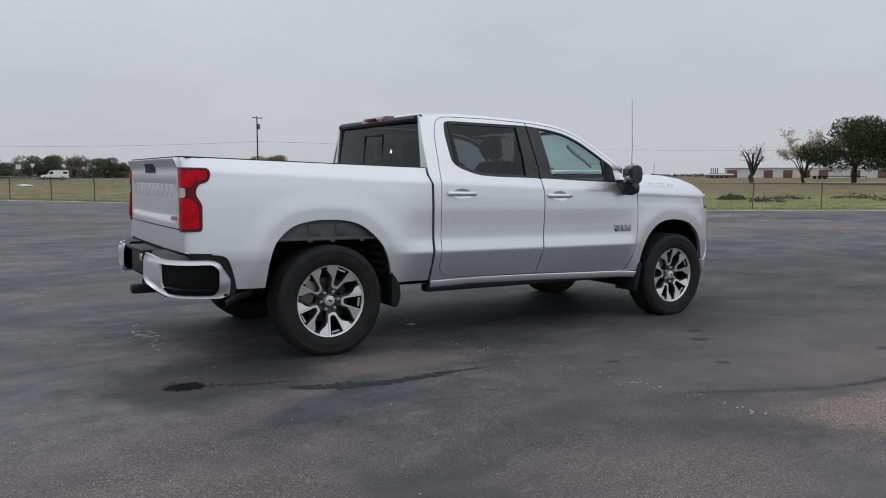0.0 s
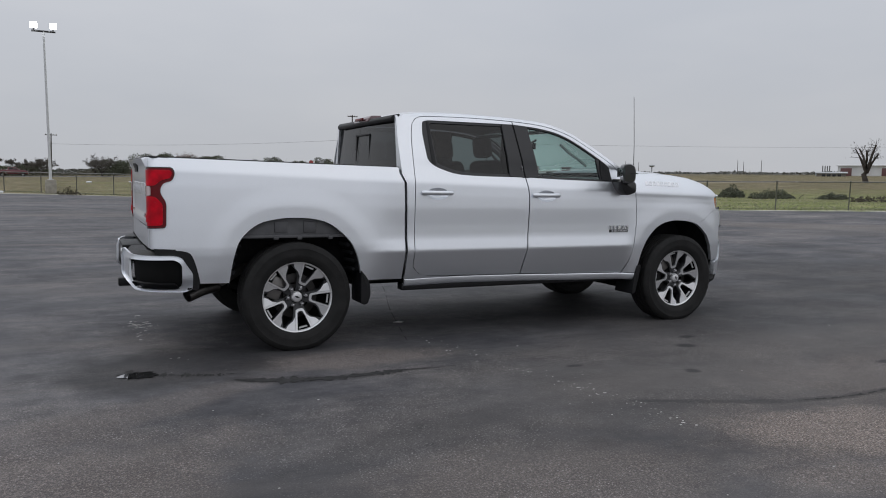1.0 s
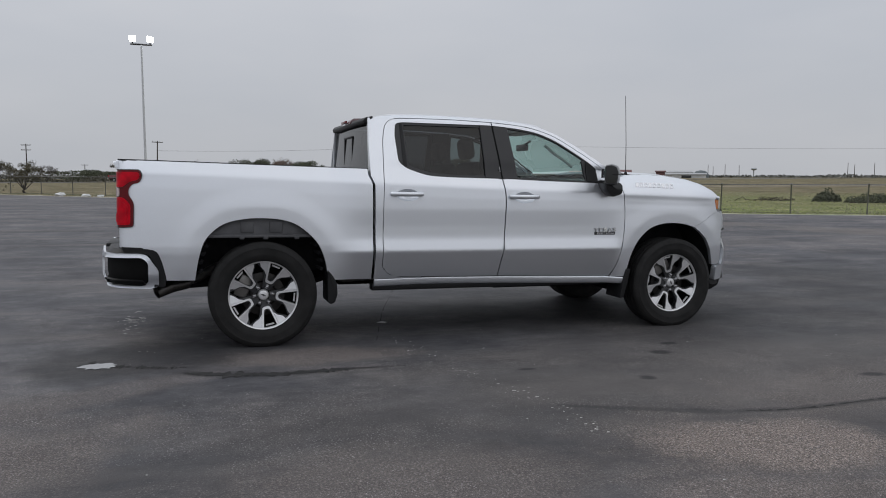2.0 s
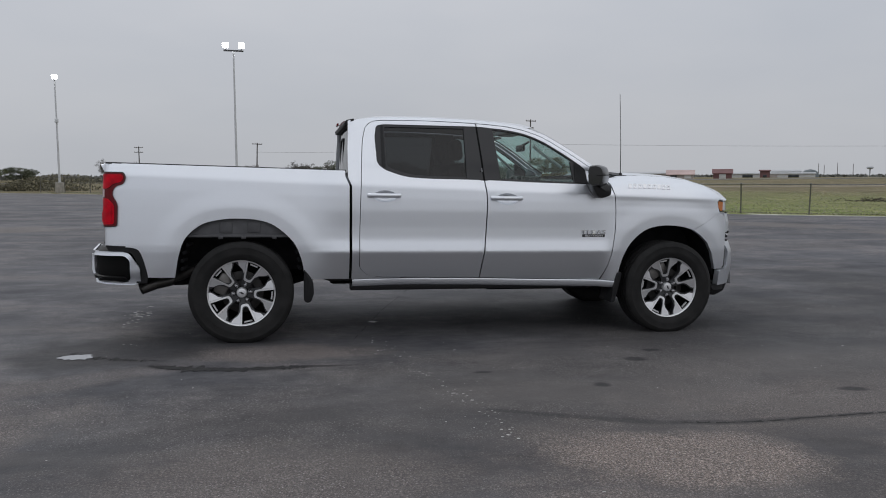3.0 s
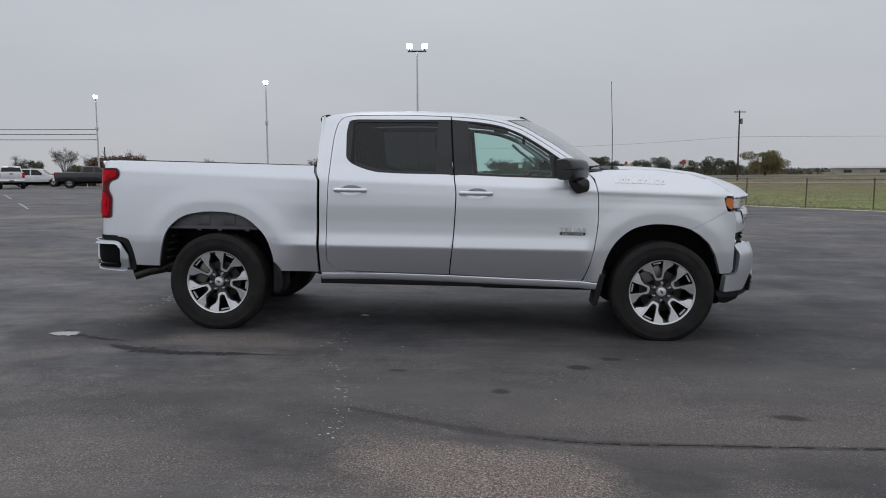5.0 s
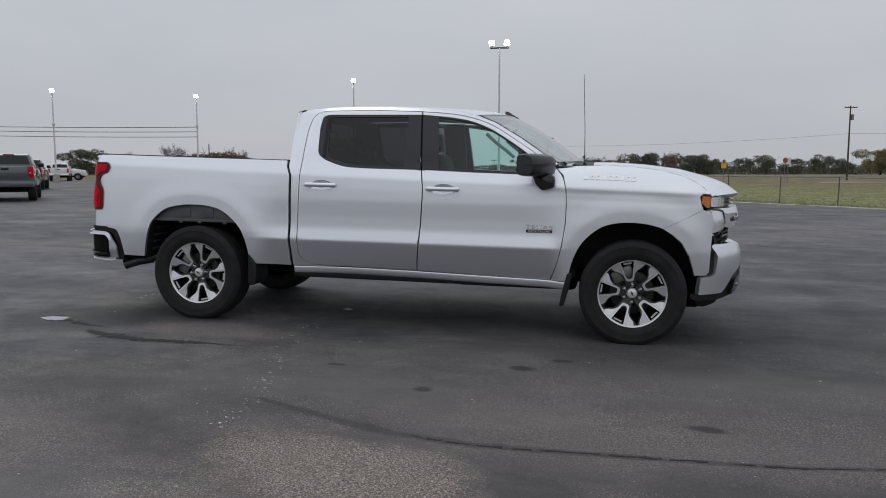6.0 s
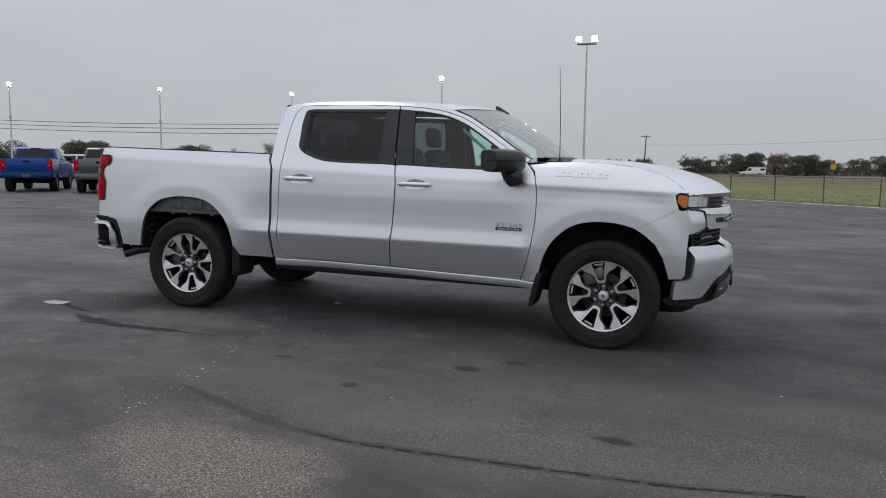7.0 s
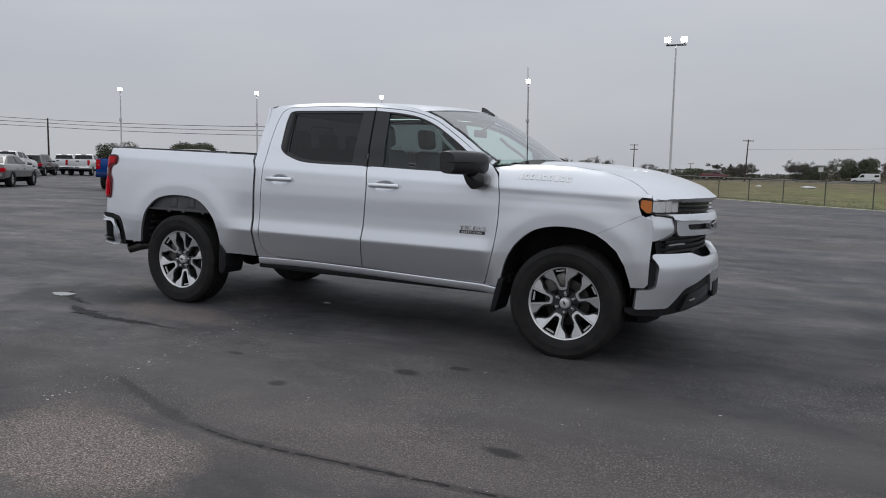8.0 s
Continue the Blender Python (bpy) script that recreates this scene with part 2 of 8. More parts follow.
def lathe_bm(bm, prof, seg=48, axis="y", wob=None):
    """Rings of (radius, along) turned round an axis."""
    rings = []
    for k, (r, a) in enumerate(prof):
        ring = []
        for i in range(seg):
            t = 2 * math.pi * i / seg
            rr, aa = wob(k, i, r, a) if wob else (r, a)
            c, s = rr * math.cos(t), rr * math.sin(t)
            ring.append(bm.verts.new((c, aa, s) if axis == "y" else ((c, s, aa) if axis == "z" else (aa, c, s))))
        rings.append(ring)
    for a, b in zip(rings, rings[1:]):
        for i in range(seg):
            j = (i + 1) % seg
            bm.faces.new((a[i], a[j], b[j], b[i]))
    return rings


def tube_bm(bm, pts, r, seg=8, r1=None, cap=True):
    """A round bar through the points, tapering to r1."""
    p = [Vector(q) for q in pts]
    rings = []
    for i, q in enumerate(p):
        d = (p[min(i + 1, len(p) - 1)] - p[max(i - 1, 0)]).normalized()
        s = d.cross(Vector((0, 0, 1)) if abs(d.z) < 0.9 else Vector((1, 0, 0))).normalized()
        u = s.cross(d)
        rr = lerp(r, r if r1 is None else r1, i / max(1, len(p) - 1))
        rings.append([bm.verts.new(q + (s * math.cos(2 * math.pi * k / seg) + u * math.sin(2 * math.pi * k / seg)) * rr) for k in range(seg)])
    for a, b in zip(rings, rings[1:]):
        for k in range(seg):
            bm.faces.new((a[k], a[(k + 1) % seg], b[(k + 1) % seg], b[k]))
    if cap:
        bm.faces.new(rings[0][::-1])
        bm.faces.new(rings[-1])
    return bm


def tube(name, pts, r, material, parent, seg=8, r1=None, label=""):
    return part(name, tube_bm(bmesh.new(), pts, r, seg, r1), material, parent, label, 60)


# ---- ground: asphalt lot, grass field, far road ----
def ground_z(x, y=0.0):
    """The lot falls gently along x; the far fields to the north east rise again."""
    return 0.012 - 0.2 * math.tanh(x / 11) + 1.05 * sstep(80, 230, math.hypot(x, y)) * sstep(-25, 15, x) * (y > 0)


def nodes_of(m):
    m.use_nodes = True
    nt = m.node_tree
    b = nt.nodes["Principled BSDF"]
    co = nt.nodes.new("ShaderNodeTexCoord").outputs["Object"]

    def noise_n(scale, detail=4, rough=0.55, stretch=None, off=(0, 0, 0)):
        n = nt.nodes.new("ShaderNodeTexNoise")
        n.inputs["Scale"].default_value = scale
        n.inputs["Detail"].default_value = detail
        n.inputs["Roughness"].default_value = rough
        mp = nt.nodes.new("ShaderNodeMapping")
        mp.inputs["Scale"].default_value = stretch or (1, 1, 1)
        mp.inputs["Location"].default_value = off
        nt.links.new(co, mp.inputs[0])
        nt.links.new(mp.outputs[0], n.inputs["Vector"])
        return n.outputs["Fac"]

    def ramp(fac, stops):
        r = nt.nodes.new("ShaderNodeValToRGB")
        e = r.color_ramp.elements
        e[0].position, e[0].color = stops[0][0], (*stops[0][1], 1)
        e[1].position, e[1].color = stops[-1][0], (*stops[-1][1], 1)
        for p, c in stops[1:-1]:
            e.new(p).color = (*c, 1)
        nt.links.new(fac, r.inputs[0])
        return r.outputs[0]

    def mixc(fac, a, c, mode='MIX'):
        x = nt.nodes.new("ShaderNodeMix")
        x.data_type, x.blend_type = 'RGBA', mode
        for sock, v in ((x.inputs["Factor"], fac), (x.inputs["A"], a), (x.inputs["B"], c)):
            if isinstance(v, (int, float)):
                sock.default_value = v
            elif isinstance(v, tuple):
                sock.default_value = (*v, 1)
            else:
                nt.links.new(v, sock)
        return x.outputs["Result"]

    def mth(op, a, c=0.0):
        x = nt.nodes.new("ShaderNodeMath")
        x.operation = op
        for sock, v in ((x.inputs[0], a), (x.inputs[1], c)):
            if isinstance(v, (int, float)):
                sock.default_value = v
            else:
                nt.links.new(v, sock)
        return x.outputs[0]

    def blob(cx, cy, rx, ry, turn, edge):
        """1 inside a ragged ellipse on the ground, 0 outside."""
        mp = nt.nodes.new("ShaderNodeMapping")
        mp.vector_type = 'TEXTURE'
        mp.inputs["Location"].default_value = (cx, cy, 0)
        mp.inputs["Rotation"].default_value = (0, 0, radians(turn))
        mp.inputs["Scale"].default_value = (rx, ry, 1000)
        nt.links.new(co, mp.inputs[0])
        ln = nt.nodes.new("ShaderNodeVectorMath")
        ln.operation = 'LENGTH'
        nt.links.new(mp.outputs[0], ln.inputs[0])
        d = mth('ADD', ln.outputs["Value"], mth('MULTIPLY', mth('SUBTRACT', edge, 0.5), 1.6))
        r = nt.nodes.new("ShaderNodeMapRange")
        r.inputs["From Min"].default_value, r.inputs["From Max"].default_value = 1.15, 0.65
        nt.links.new(d, r.inputs["Value"])
        return r.outputs[0]
    return nt, b, co, noise_n, ramp, mixc, mth, blob


def bumped(nt, b, height, strength, distance):
    bp = nt.nodes.new("ShaderNodeBump")
    bp.inputs["Strength"].default_value, bp.inputs["Distance"].default_value = strength, distance
    nt.links.new(height, bp.inputs["Height"])
    nt.links.new(bp.outputs[0], b.inputs["Normal"])


M_ASPHALT = bpy.data.materials.new("worn_asphalt")
nt, b, co, noise_n, ramp, mixc, mth, blob = nodes_of(M_ASPHALT)
big = ramp(noise_n(0.16, 5, 0.6, (1, 1.6, 1)), [(0.32, (0.040, 0.0397, 0.0438)), (0.5, (0.055, 0.0543, 0.0592)), (0.68, (0.078, 0.0750, 0.0775))])
streak = ramp(noise_n(0.5, 7, 0.7, (0.45, 1.4, 1), (3, 7, 0)), [(0.36, (0.76, 0.76, 0.77)), (0.5, (1.0, 1.0, 0.995)), (0.64, (1.35, 1.33, 1.30))])
col = mixc(1.0, big, streak, 'MULTIPLY')
# smooth seal coat left in soft patches, rubbed thin between them
thin_n = noise_n(0.85, 6, 0.62, (0.8, 1.3, 1), (4, 9, 0))
thin = ramp(thin_n, [(0.42, (0, 0, 0)), (0.60, (1, 1, 1))])
mid = ramp(thin_n, [(0.34, (0.66, 0.69, 0.75)), (0.50, (0.96, 0.97, 0.99)), (0.66, (1.40, 1.35, 1.29))])
col = mixc(1.0, col, mid, 'MULTIPLY')
blot = ramp(noise_n(2.8, 7, 0.72, None, (1, 3, 0)), [(0.34, (0.74, 0.74, 0.76)), (0.66, (1.32, 1.30, 1.28))])
col = mixc(1.0, col, blot, 'MULTIPLY')
# a fresher, darker seal coat over the middle of the lot
seal_m = blob(8.0, -3.0, 8.5, 6.5, 0, noise_n(0.3, 5, 0.6, None, (1, 4, 0)))
seal = mth('SUBTRACT', 1.44, mth('MULTIPLY', seal_m, 0.76))
shade = nt.nodes.new("ShaderNodeCombineColor")
for k in range(3):
    nt.links.new(seal, shade.inputs[k])
col = mixc(1.0, col, shade.outputs[0], 'MULTIPLY')
fine_s = ramp(noise_n(7.0, 7, 0.75, (0.7, 1.2, 1), (8, 3, 0)), [(0.36, (0.80, 0.80, 0.81)), (0.64, (1.24, 1.23, 1.22))])
col = mixc(1.0, col, fine_s, 'MULTIPLY')
# tan dust lying on the seal coat
tan = mth('MULTIPLY', ramp(noise_n(0.11, 6, 0.7, (0.6, 1.7, 1), (11, 2, 0)), [(0.54, (0, 0, 0)), (0.68, (1, 1, 1))]), 0.55)
col = mixc(tan, col, (0.125, 0.112, 0.106))
edge_n = noise_n(3.4, 6, 0.7)
edge_w = noise_n(1.6, 6, 0.72)
grain = noise_n(150, 2, 0.6)
# places worn through to the brown stone
core = blob(2.27, -3.92, 0.70, 0.42, -10, edge_w)
worn = mth('MAXIMUM', core, mth('MULTIPLY', blob(2.35, -4.02, 1.45, 0.75, -6, edge_w), mth('MULTIPLY', thin, 0.50)))
for cx, cy, rx, ry, tn, kk in ((0.35, -1.38, 0.75, 0.30, -6, 0.60), (-0.98, -2.02, 0.80, 0.20, 30, 0.26), (-1.75, -2.45, 0.8, 0.35, 32, 0.30), (4.3, -3.1, 2.0, 0.55, 6, 0.28), (-2.0, -3.3, 1.3, 0.7, 25, 0.45), (3.9, -4.6, 2.0, 0.6, 12, 0.30), (0.3, -3.9, 1.0, 0.5, -10, 0.30)):
    worn = mth('MAXIMUM', worn, mth('MULTIPLY', blob(cx, cy, rx, ry, tn, edge_w), kk))
worn_c = ramp(noise_n(85, 4, 0.75, None, (3, 3, 0)), [(0.34, (0.062, 0.051, 0.046)), (0.5, (0.165, 0.136, 0.121)), (0.66, (0.46, 0.385, 0.345))])
col = mixc(mth('MULTIPLY', worn, 0.90), col, worn_c)
# pale tan traffic-worn bands farther out
for cx, cy, rx, ry, tn, kk in ((19.0, 7.6, 5.5, 1.6, -46, 0.6), (14.3, 14.6, 4.5, 1.3, -44, 0.55), (10.0, 13.5, 3.0, 1.0, -30, 0.35), (-6.8, 12.2, 2.4, 1.2, 12, 0.6), (-10.6, 13.3, 1.3, 0.8, 40, 1.0), (-7.0, 4.0, 3.0, 0.9, 8, 0.3), (0.5, 19.0, 5.0, 1.4, 0, 0.35), (5.5, 10.5, 4.0, 1.1, -10, 0.3)):
    col = mixc(mth('MULTIPLY', blob(cx, cy, rx, ry, tn, edge_w), kk), col, (0.158, 0.138, 0.124))
drag = mth('MULTIPLY', ramp(noise_n(0.9, 6, 0.65, (0.10, 1.5, 1), (6, 1, 0)), [(0.56, (0, 0, 0)), (0.68, (1, 1, 1))]), mth('SUBTRACT', 0.5, mth('MULTIPLY', seal_m, 0.46)))
col = mixc(drag, col, (0.165, 0.147, 0.138))
# darker patches with less grit, beside the rear wheel and farther out
darkened = blob(-0.95, -1.18, 0.85, 0.60, 24, edge_w)
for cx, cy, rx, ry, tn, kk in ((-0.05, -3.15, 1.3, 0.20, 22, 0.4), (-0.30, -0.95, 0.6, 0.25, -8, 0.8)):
    darkened = mth('MAXIMUM', darkened, mth('MULTIPLY', blob(cx, cy, rx, ry, tn, edge_w), kk))
col = mixc(mth('MULTIPLY', darkened, 0.78), col, (0.0215, 0.0212, 0.0240))
# light grit showing where the seal is thin
bare = mth('MAXIMUM', thin, mth('MULTIPLY', worn, 1.4))
vor = nt.nodes.new("ShaderNodeTexVoronoi")
vor.inputs["Scale"].default_value = 58
nt.links.new(co, vor.inputs["Vector"])
grit = ramp(vor.outputs["Distance"], [(0.13, (1, 1, 1)), (0.30, (0, 0, 0))])
gate = mth('MULTIPLY', mth('MINIMUM', mth('ADD', 0.12, mth('MULTIPLY', bare, 0.80)), 1.0), mth('SUBTRACT', 1.0, mth('MULTIPLY', darkened, 0.8)))
col = mixc(mth('MULTIPLY', grit, mth('MULTIPLY', gate, 0.85)), col, (0.30, 0.285, 0.285))
speck = ramp(grain, [(0.36, (0.55, 0.55, 0.55)), (0.5, (0.96, 0.96, 0.96)), (0.64, (1.60, 1.59, 1.58))])
col = mixc(mth('MINIMUM', mth('ADD', 0.25, mth('MULTIPLY', bare, 0.75)), 1.0), col, mixc(1.0, col, speck, 'MULTIPLY'))
# worn dark tar bands: soft stains along old cracks
tar = None
edge_t = noise_n(9.0, 6, 0.75, None, (7, 7, 0))
for cx, cy, rx, ry, tn in ((1.66, -3.06, 0.20, 0.032, -22), (1.95, -3.19, 0.26, 0.045, -24), (2.28, -3.33, 0.28, 0.055, -20), (2.68, -3.42, 0.30, 0.045, -10), (3.12, -3.445, 0.36, 0.046, 0), (3.6, -3.43, 0.38, 0.042, 2), (4.15, -3.40, 0.42, 0.034, 4), (4.75, -3.32, 0.4, 0.03, 9), (-0.50, -1.71, 0.18, 0.07, -30), (-0.20, -1.81, 0.28, 0.085, -14), (0.20, -1.845, 0.28, 0.075, 0), (0.58, -1.83, 0.24, 0.028, 0)):
    bl = blob(cx, cy, rx, ry, tn, edge_t)
    tar = bl if tar is None else mth('MAXIMUM', tar, bl)
col = mixc(mth('MULTIPLY', tar, 0.55), col, (0.019, 0.0190, 0.0200))
# oil spots
for cx, cy, rx, ry, tn in ((2.98, -1.93, 0.095, 0.07, 0), (2.43, -2.59, 0.06, 0.07, 20), (4.06, -2.93, 0.14, 0.055, -12), (1.72, -2.16, 0.07, 0.03, 0), (3.25, -1.66, 0.09, 0.045, 0)):
    col = mixc(mth('MULTIPLY', blob(cx, cy, rx, ry, tn, edge_n), 0.85), col, (0.015, 0.015, 0.016))
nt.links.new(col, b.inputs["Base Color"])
rg = ramp(noise_n(0.7, 5, 0.6), [(0.3, (0.62, 0.62, 0.62)), (0.7, (0.85, 0.85, 0.85))])
nt.links.new(rg, b.inputs["Roughness"])
b.inputs["Specular IOR Level"].default_value = 0.4
bumped(nt, b, mth('ADD', mth('MULTIPLY', mth('MULTIPLY', grain, gate), 0.7), mth('MULTIPLY', noise_n(9, 5, 0.6), 0.6)), 0.7, 0.012)

M_GRASS = bpy.data.materials.new("field_grass")
nt, b, co, noise_n, ramp, mixc, mth, blob = nodes_of(M_GRASS)
green = ramp(noise_n(0.35, 6, 0.7), [(0.3, (0.14, 0.178, 0.056)), (0.5, (0.20, 0.23, 0.088)), (0.7, (0.31, 0.30, 0.16))])
brown = ramp(noise_n(0.25, 6, 0.7, None, (9, 1, 0)), [(0.3, (0.105, 0.095, 0.055)), (0.5, (0.175, 0.152, 0.095)), (0.7, (0.27, 0.235, 0.16))])
sx = nt.nodes.new("ShaderNodeSeparateXYZ")
nt.links.new(co, sx.inputs[0])
# greener beside the fence to the east, dry towards the road and the west
far_y = mth('DIVIDE', mth('SUBTRACT', mth('ADD', sx.outputs["Y"], mth('MULTIPLY', sx.outputs["X"], 0.85)), 42.0), 52.0)
west = mth('DIVIDE', mth('SUBTRACT', 24.0, sx.outputs["X"]), 26.0)
dry = mth('ADD', mth('MAXIMUM', mth('MULTIPLY', far_y, 0.8), mth('MULTIPLY', west, 0.9)), mth('MULTIPLY', mth('SUBTRACT', noise_n(0.06, 5, 0.6), 0.5), 1.5))
cl = nt.nodes.new("ShaderNodeClamp")
nt.links.new(dry, cl.inputs[0])
col = mixc(cl.outputs[0], green, brown)
fine = ramp(noise_n(5, 6, 0.75), [(0.36, (0.52, 0.55, 0.5)), (0.5, (0.95, 0.95, 0.95)), (0.66, (1.65, 1.6, 1.6))])
col = mixc(1.0, col, ramp(noise_n(0.9, 5, 0.7, None, (4, 2, 0)), [(0.36, (0.70, 0.76, 0.66)), (0.64, (1.32, 1.24, 1.22))]), 'MULTIPLY')
col = mixc(1.0, col, fine, 'MULTIPLY')
nt.links.new(col, b.inputs["Base Color"])
b.inputs["Roughness"].default_value = 0.95
b.inputs["Specular IOR Level"].default_value = 0.15
bumped(nt, b, noise_n(3.0, 6, 0.7), 0.7, 0.15)

M_ROAD = mat("far_road", (0.16, 0.155, 0.15), 0.9, var=0.2, scale=0.1)
M_DIRT = mat("bare_dirt", (0.24, 0.20, 0.145), 0.95, var=0.3, scale=0.2)

# grass sheet to the horizon
bm = bmesh.new()
gx = [-2500, -900, -350, -160, -100] + list(range(-60, 62, 4)) + [70, 80, 90, 100, 115, 130, 150, 170, 200, 240, 300, 350, 900, 2500]
gy = [-900, -200, -60, -30, 0, 0.5, 30, 60, 70, 80, 90, 100, 115, 130, 145, 160, 180, 200, 230, 260, 300, 900, 2600]
grid = [[bm.verts.new((x, y, ground_z(x, y) - 0.03)) for x in gx] for y in gy]
for r0, r1 in zip(grid, grid[1:]):
    for i in range(len(gx) - 1):
        bm.faces.new((r0[i], r0[i + 1], r1[i + 1], r1[i]))
ground = tagged(part("ground", bm, M_GRASS, None, "green and dry brown grass field"), category="ground", kind="structure")

# asphalt lot: a slab with a ragged edge along the fence
LOT = [(75, -45), (52, -10), (37, 7.2), (32.4, 11.2), (27.6, 14.0), (18.6, 19.4), (12.4, 26.6), (7.3, 31.8), (3.6, 35.0), (-0.3, 38.4), (-6.5, 42.6), (-12.5, 47.8), (-20, 53.5), (-25, 58.6), (-33, 63.5), (-48, 70), (-75, 72), (-120, 45), (-150, -10), (-120, -60), (20, -70)]
ragged = []
for i, p in enumerate(resample(LOT, 1.0)):
    n_ = noise.noise(Vector((p[0] * 0.6, p[1] * 0.6, 0))) * 0.25
    ragged.append((p[0] + n_, p[1] + n_ * 0.8))
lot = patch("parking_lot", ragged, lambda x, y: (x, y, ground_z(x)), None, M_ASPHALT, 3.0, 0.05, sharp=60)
tagged(lot, "dark worn asphalt parking lot with stains", "pavement", kind="structure")

# far road and dirt shoulder across the field
road = patch("road", [(-260, 146), (260, 146), (420, 110), (422, 118), (262, 154), (-260, 154)], lambda x, y: (x, y, ground_z(x, y) + 0.04), None, M_ROAD, 8, 0.05)
tagged(road, "pale two lane road across the field", "road", kind="structure")
shoulder_strip = patch("verge", [(30, 92), (64, 84), (96, 72), (150, 48), (153, 54), (98, 79), (66, 91), (31, 99)], lambda x, y: (x, y, ground_z(x, y) + 0.01), None, M_DIRT, 6, 0.05)
tagged(shoulder_strip, "strip of bare brown dirt in the field", "verge", kind="structure")

# sealed cracks, a tar smear and its small puddle, lying on the asphalt
M_TAR = mat("crack_sealer", (0.022, 0.0215, 0.022), 0.9, var=0.45, scale=25, bump=0.15, bscale=120)
M_WET = mat("standing_water", (0.03, 0.03, 0.031), 0.02, spec=1.0, coat=1.0)
M_WET.node_tree.nodes["Principled BSDF"].inputs["IOR"].default_value = 2.0


def smear(name, pts, w0, w1, material, label, seed, breaks=0.0, rough=(0.6, 1.2)):
    """A ragged thin strip through ground points."""
    rnd = random.Random(seed)
    line = spline(pts, 14)
    bm = bmesh.new()
    prev = None
    for i, p in enumerate(line):
        t = i / (len(line) - 1)
        q = line[min(i + 1, len(line) - 1)]
        o = line[max(i - 1, 0)]
        d = Vector((q[0] - o[0], q[1] - o[1]))
        nrm = Vector((-d.y, d.x)).normalized()
        w = lerp(w0, w1, t) * (0.35 + 1.3 * abs(noise.noise(Vector((i * 0.31, seed, 0))))) * min(1, 8 * t + 0.1, 8 * (1 - t) + 0.1)
        a = Vector(p[:2]) + nrm * w * rnd.uniform(*rough)
        c = Vector(p[:2]) - nrm * w * rnd.uniform(*rough)
        cur = (bm.verts.new((a.x, a.y, ground_z(a.x) + 0.003)), bm.verts.new((c.x, c.y, ground_z(c.x) + 0.003)))
        if prev and rnd.random() > breaks:
            bm.faces.new((prev[0], prev[1], cur[1], cur[0]))
        prev = cur
    bmesh.ops.recalc_face_normals(bm, faces=bm.faces)
    ob = part(name, bm, material, None, label)
    return tagged(ob, category="stain", kind="structure")


smear("crack_seal", [(0.9, -1.0), (1.3, 0.4), (1.9, 2.3), (2.2, 4.4)], 0.010, 0.008, M_TAR, "thin black crack under the truck", 5, 0.25)
smear("crack_seal", [(-0.60, -1.67), (-0.32, -1.79), (0.0, -1.85), (0.36, -1.84), (0.52, -1.82)], 0.085, 0.075, M_TAR, "ragged black tar along a crack", 6, 0.0, (0.3, 1.4))
smear("crack_seal", [(0.50, -1.82), (0.62, -1.83), (0.75, -1.855), (0.95, -1.84)], 0.018, 0.010, M_TAR, "thin black crack in the asphalt", 16, 0.2)
smear("crack_seal", [(-0.92, -1.42), (-0.80, -1.46), (-0.69, -1.50), (-0.55, -1.52)], 0.042, 0.026, M_TAR, "broken black crack beside the damp smear", 17, 0.2, (0.2, 1.5))
smear("crack_seal", [(2.55, -3.40), (2.9, -3.455), (3.4, -3.435), (3.9, -3.41), (4.4, -3.385), (4.9, -3.29), (5.3, -3.26)], 0.016, 0.011, M_TAR, "thin black crack in the asphalt", 18, 0.28, (0.1, 1.8))
smear("crack_seal", [(2.2, -0.2), (2.9, 0.1), (3.6, -0.15), (4.3, -0.6), (4.9, -0.9)], 0.007, 0.006, M_TAR, "hairline crack beside the front wheel", 19, 0.35)


def flake_bm(bm, x, y, r, rnd, lift=0.004):
    """A low crumpled flake lying on the asphalt."""
    z = ground_z(x)
    n = 7
    a0 = rnd.uniform(0, 6.28)
    ring = [bm.verts.new((x + r * rnd.uniform(0.6, 1.2) * math.cos(a0 + 6.283 * i / n), y + r * rnd.uniform(0.25, 0.9) * math.sin(a0 + 6.283 * i / n), z + 0.002)) for i in range(n)]
    top = bm.verts.new((x, y, z + lift))
    for i in range(n):
        bm.faces.new((ring[i], ring[(i + 1) % n], top))


smear("tar_smear", [(-1.29, -1.28), (-1.20, -1.33), (-1.12, -1.36), (-1.03, -1.37), (-0.93, -1.40)], 0.10, 0.06, M_TAR, "ragged black tar smear on asphalt", 44, 0.22, (0.1, 1.7))
smear("tar_smear", [(-1.24, -1.20), (-1.15, -1.27), (-1.06, -1.31)], 0.05, 0.035, M_TAR, "ragged black tar smear on asphalt", 45, 0.3, (0.1, 1.7))
rnd = random.Random(71)
bm = bmesh.new()
ring = []
for i in range(26):
    a = 6.283 * i / 26
    r = 1 + 0.55 * noise.noise(Vector((2.2 * math.cos(a), 2.2 * math.sin(a), 4.0))) + rnd.uniform(-0.13, 0.13)
    x = -1.155 + 0.115 * r * math.cos(a)
    ring.append(bm.verts.new((x, -1.345 + 0.085 * r * math.sin(a), ground_z(x) + 0.0045)))
bm.faces.new(ring)
tagged(part("puddle", bm, M_WET, None, "small shiny puddle in a tar smear"), category="puddle", kind="structure")
bm = bmesh.new()
flake_bm(bm, 1.14, -0.20, 0.06, rnd, 0.012)
tagged(part("paper_scrap", bm, mat("white_scrap", (0.85, 0.85, 0.83), 0.8), None, "small white paper scrap on asphalt"), category="litter")
bm = bmesh.new()
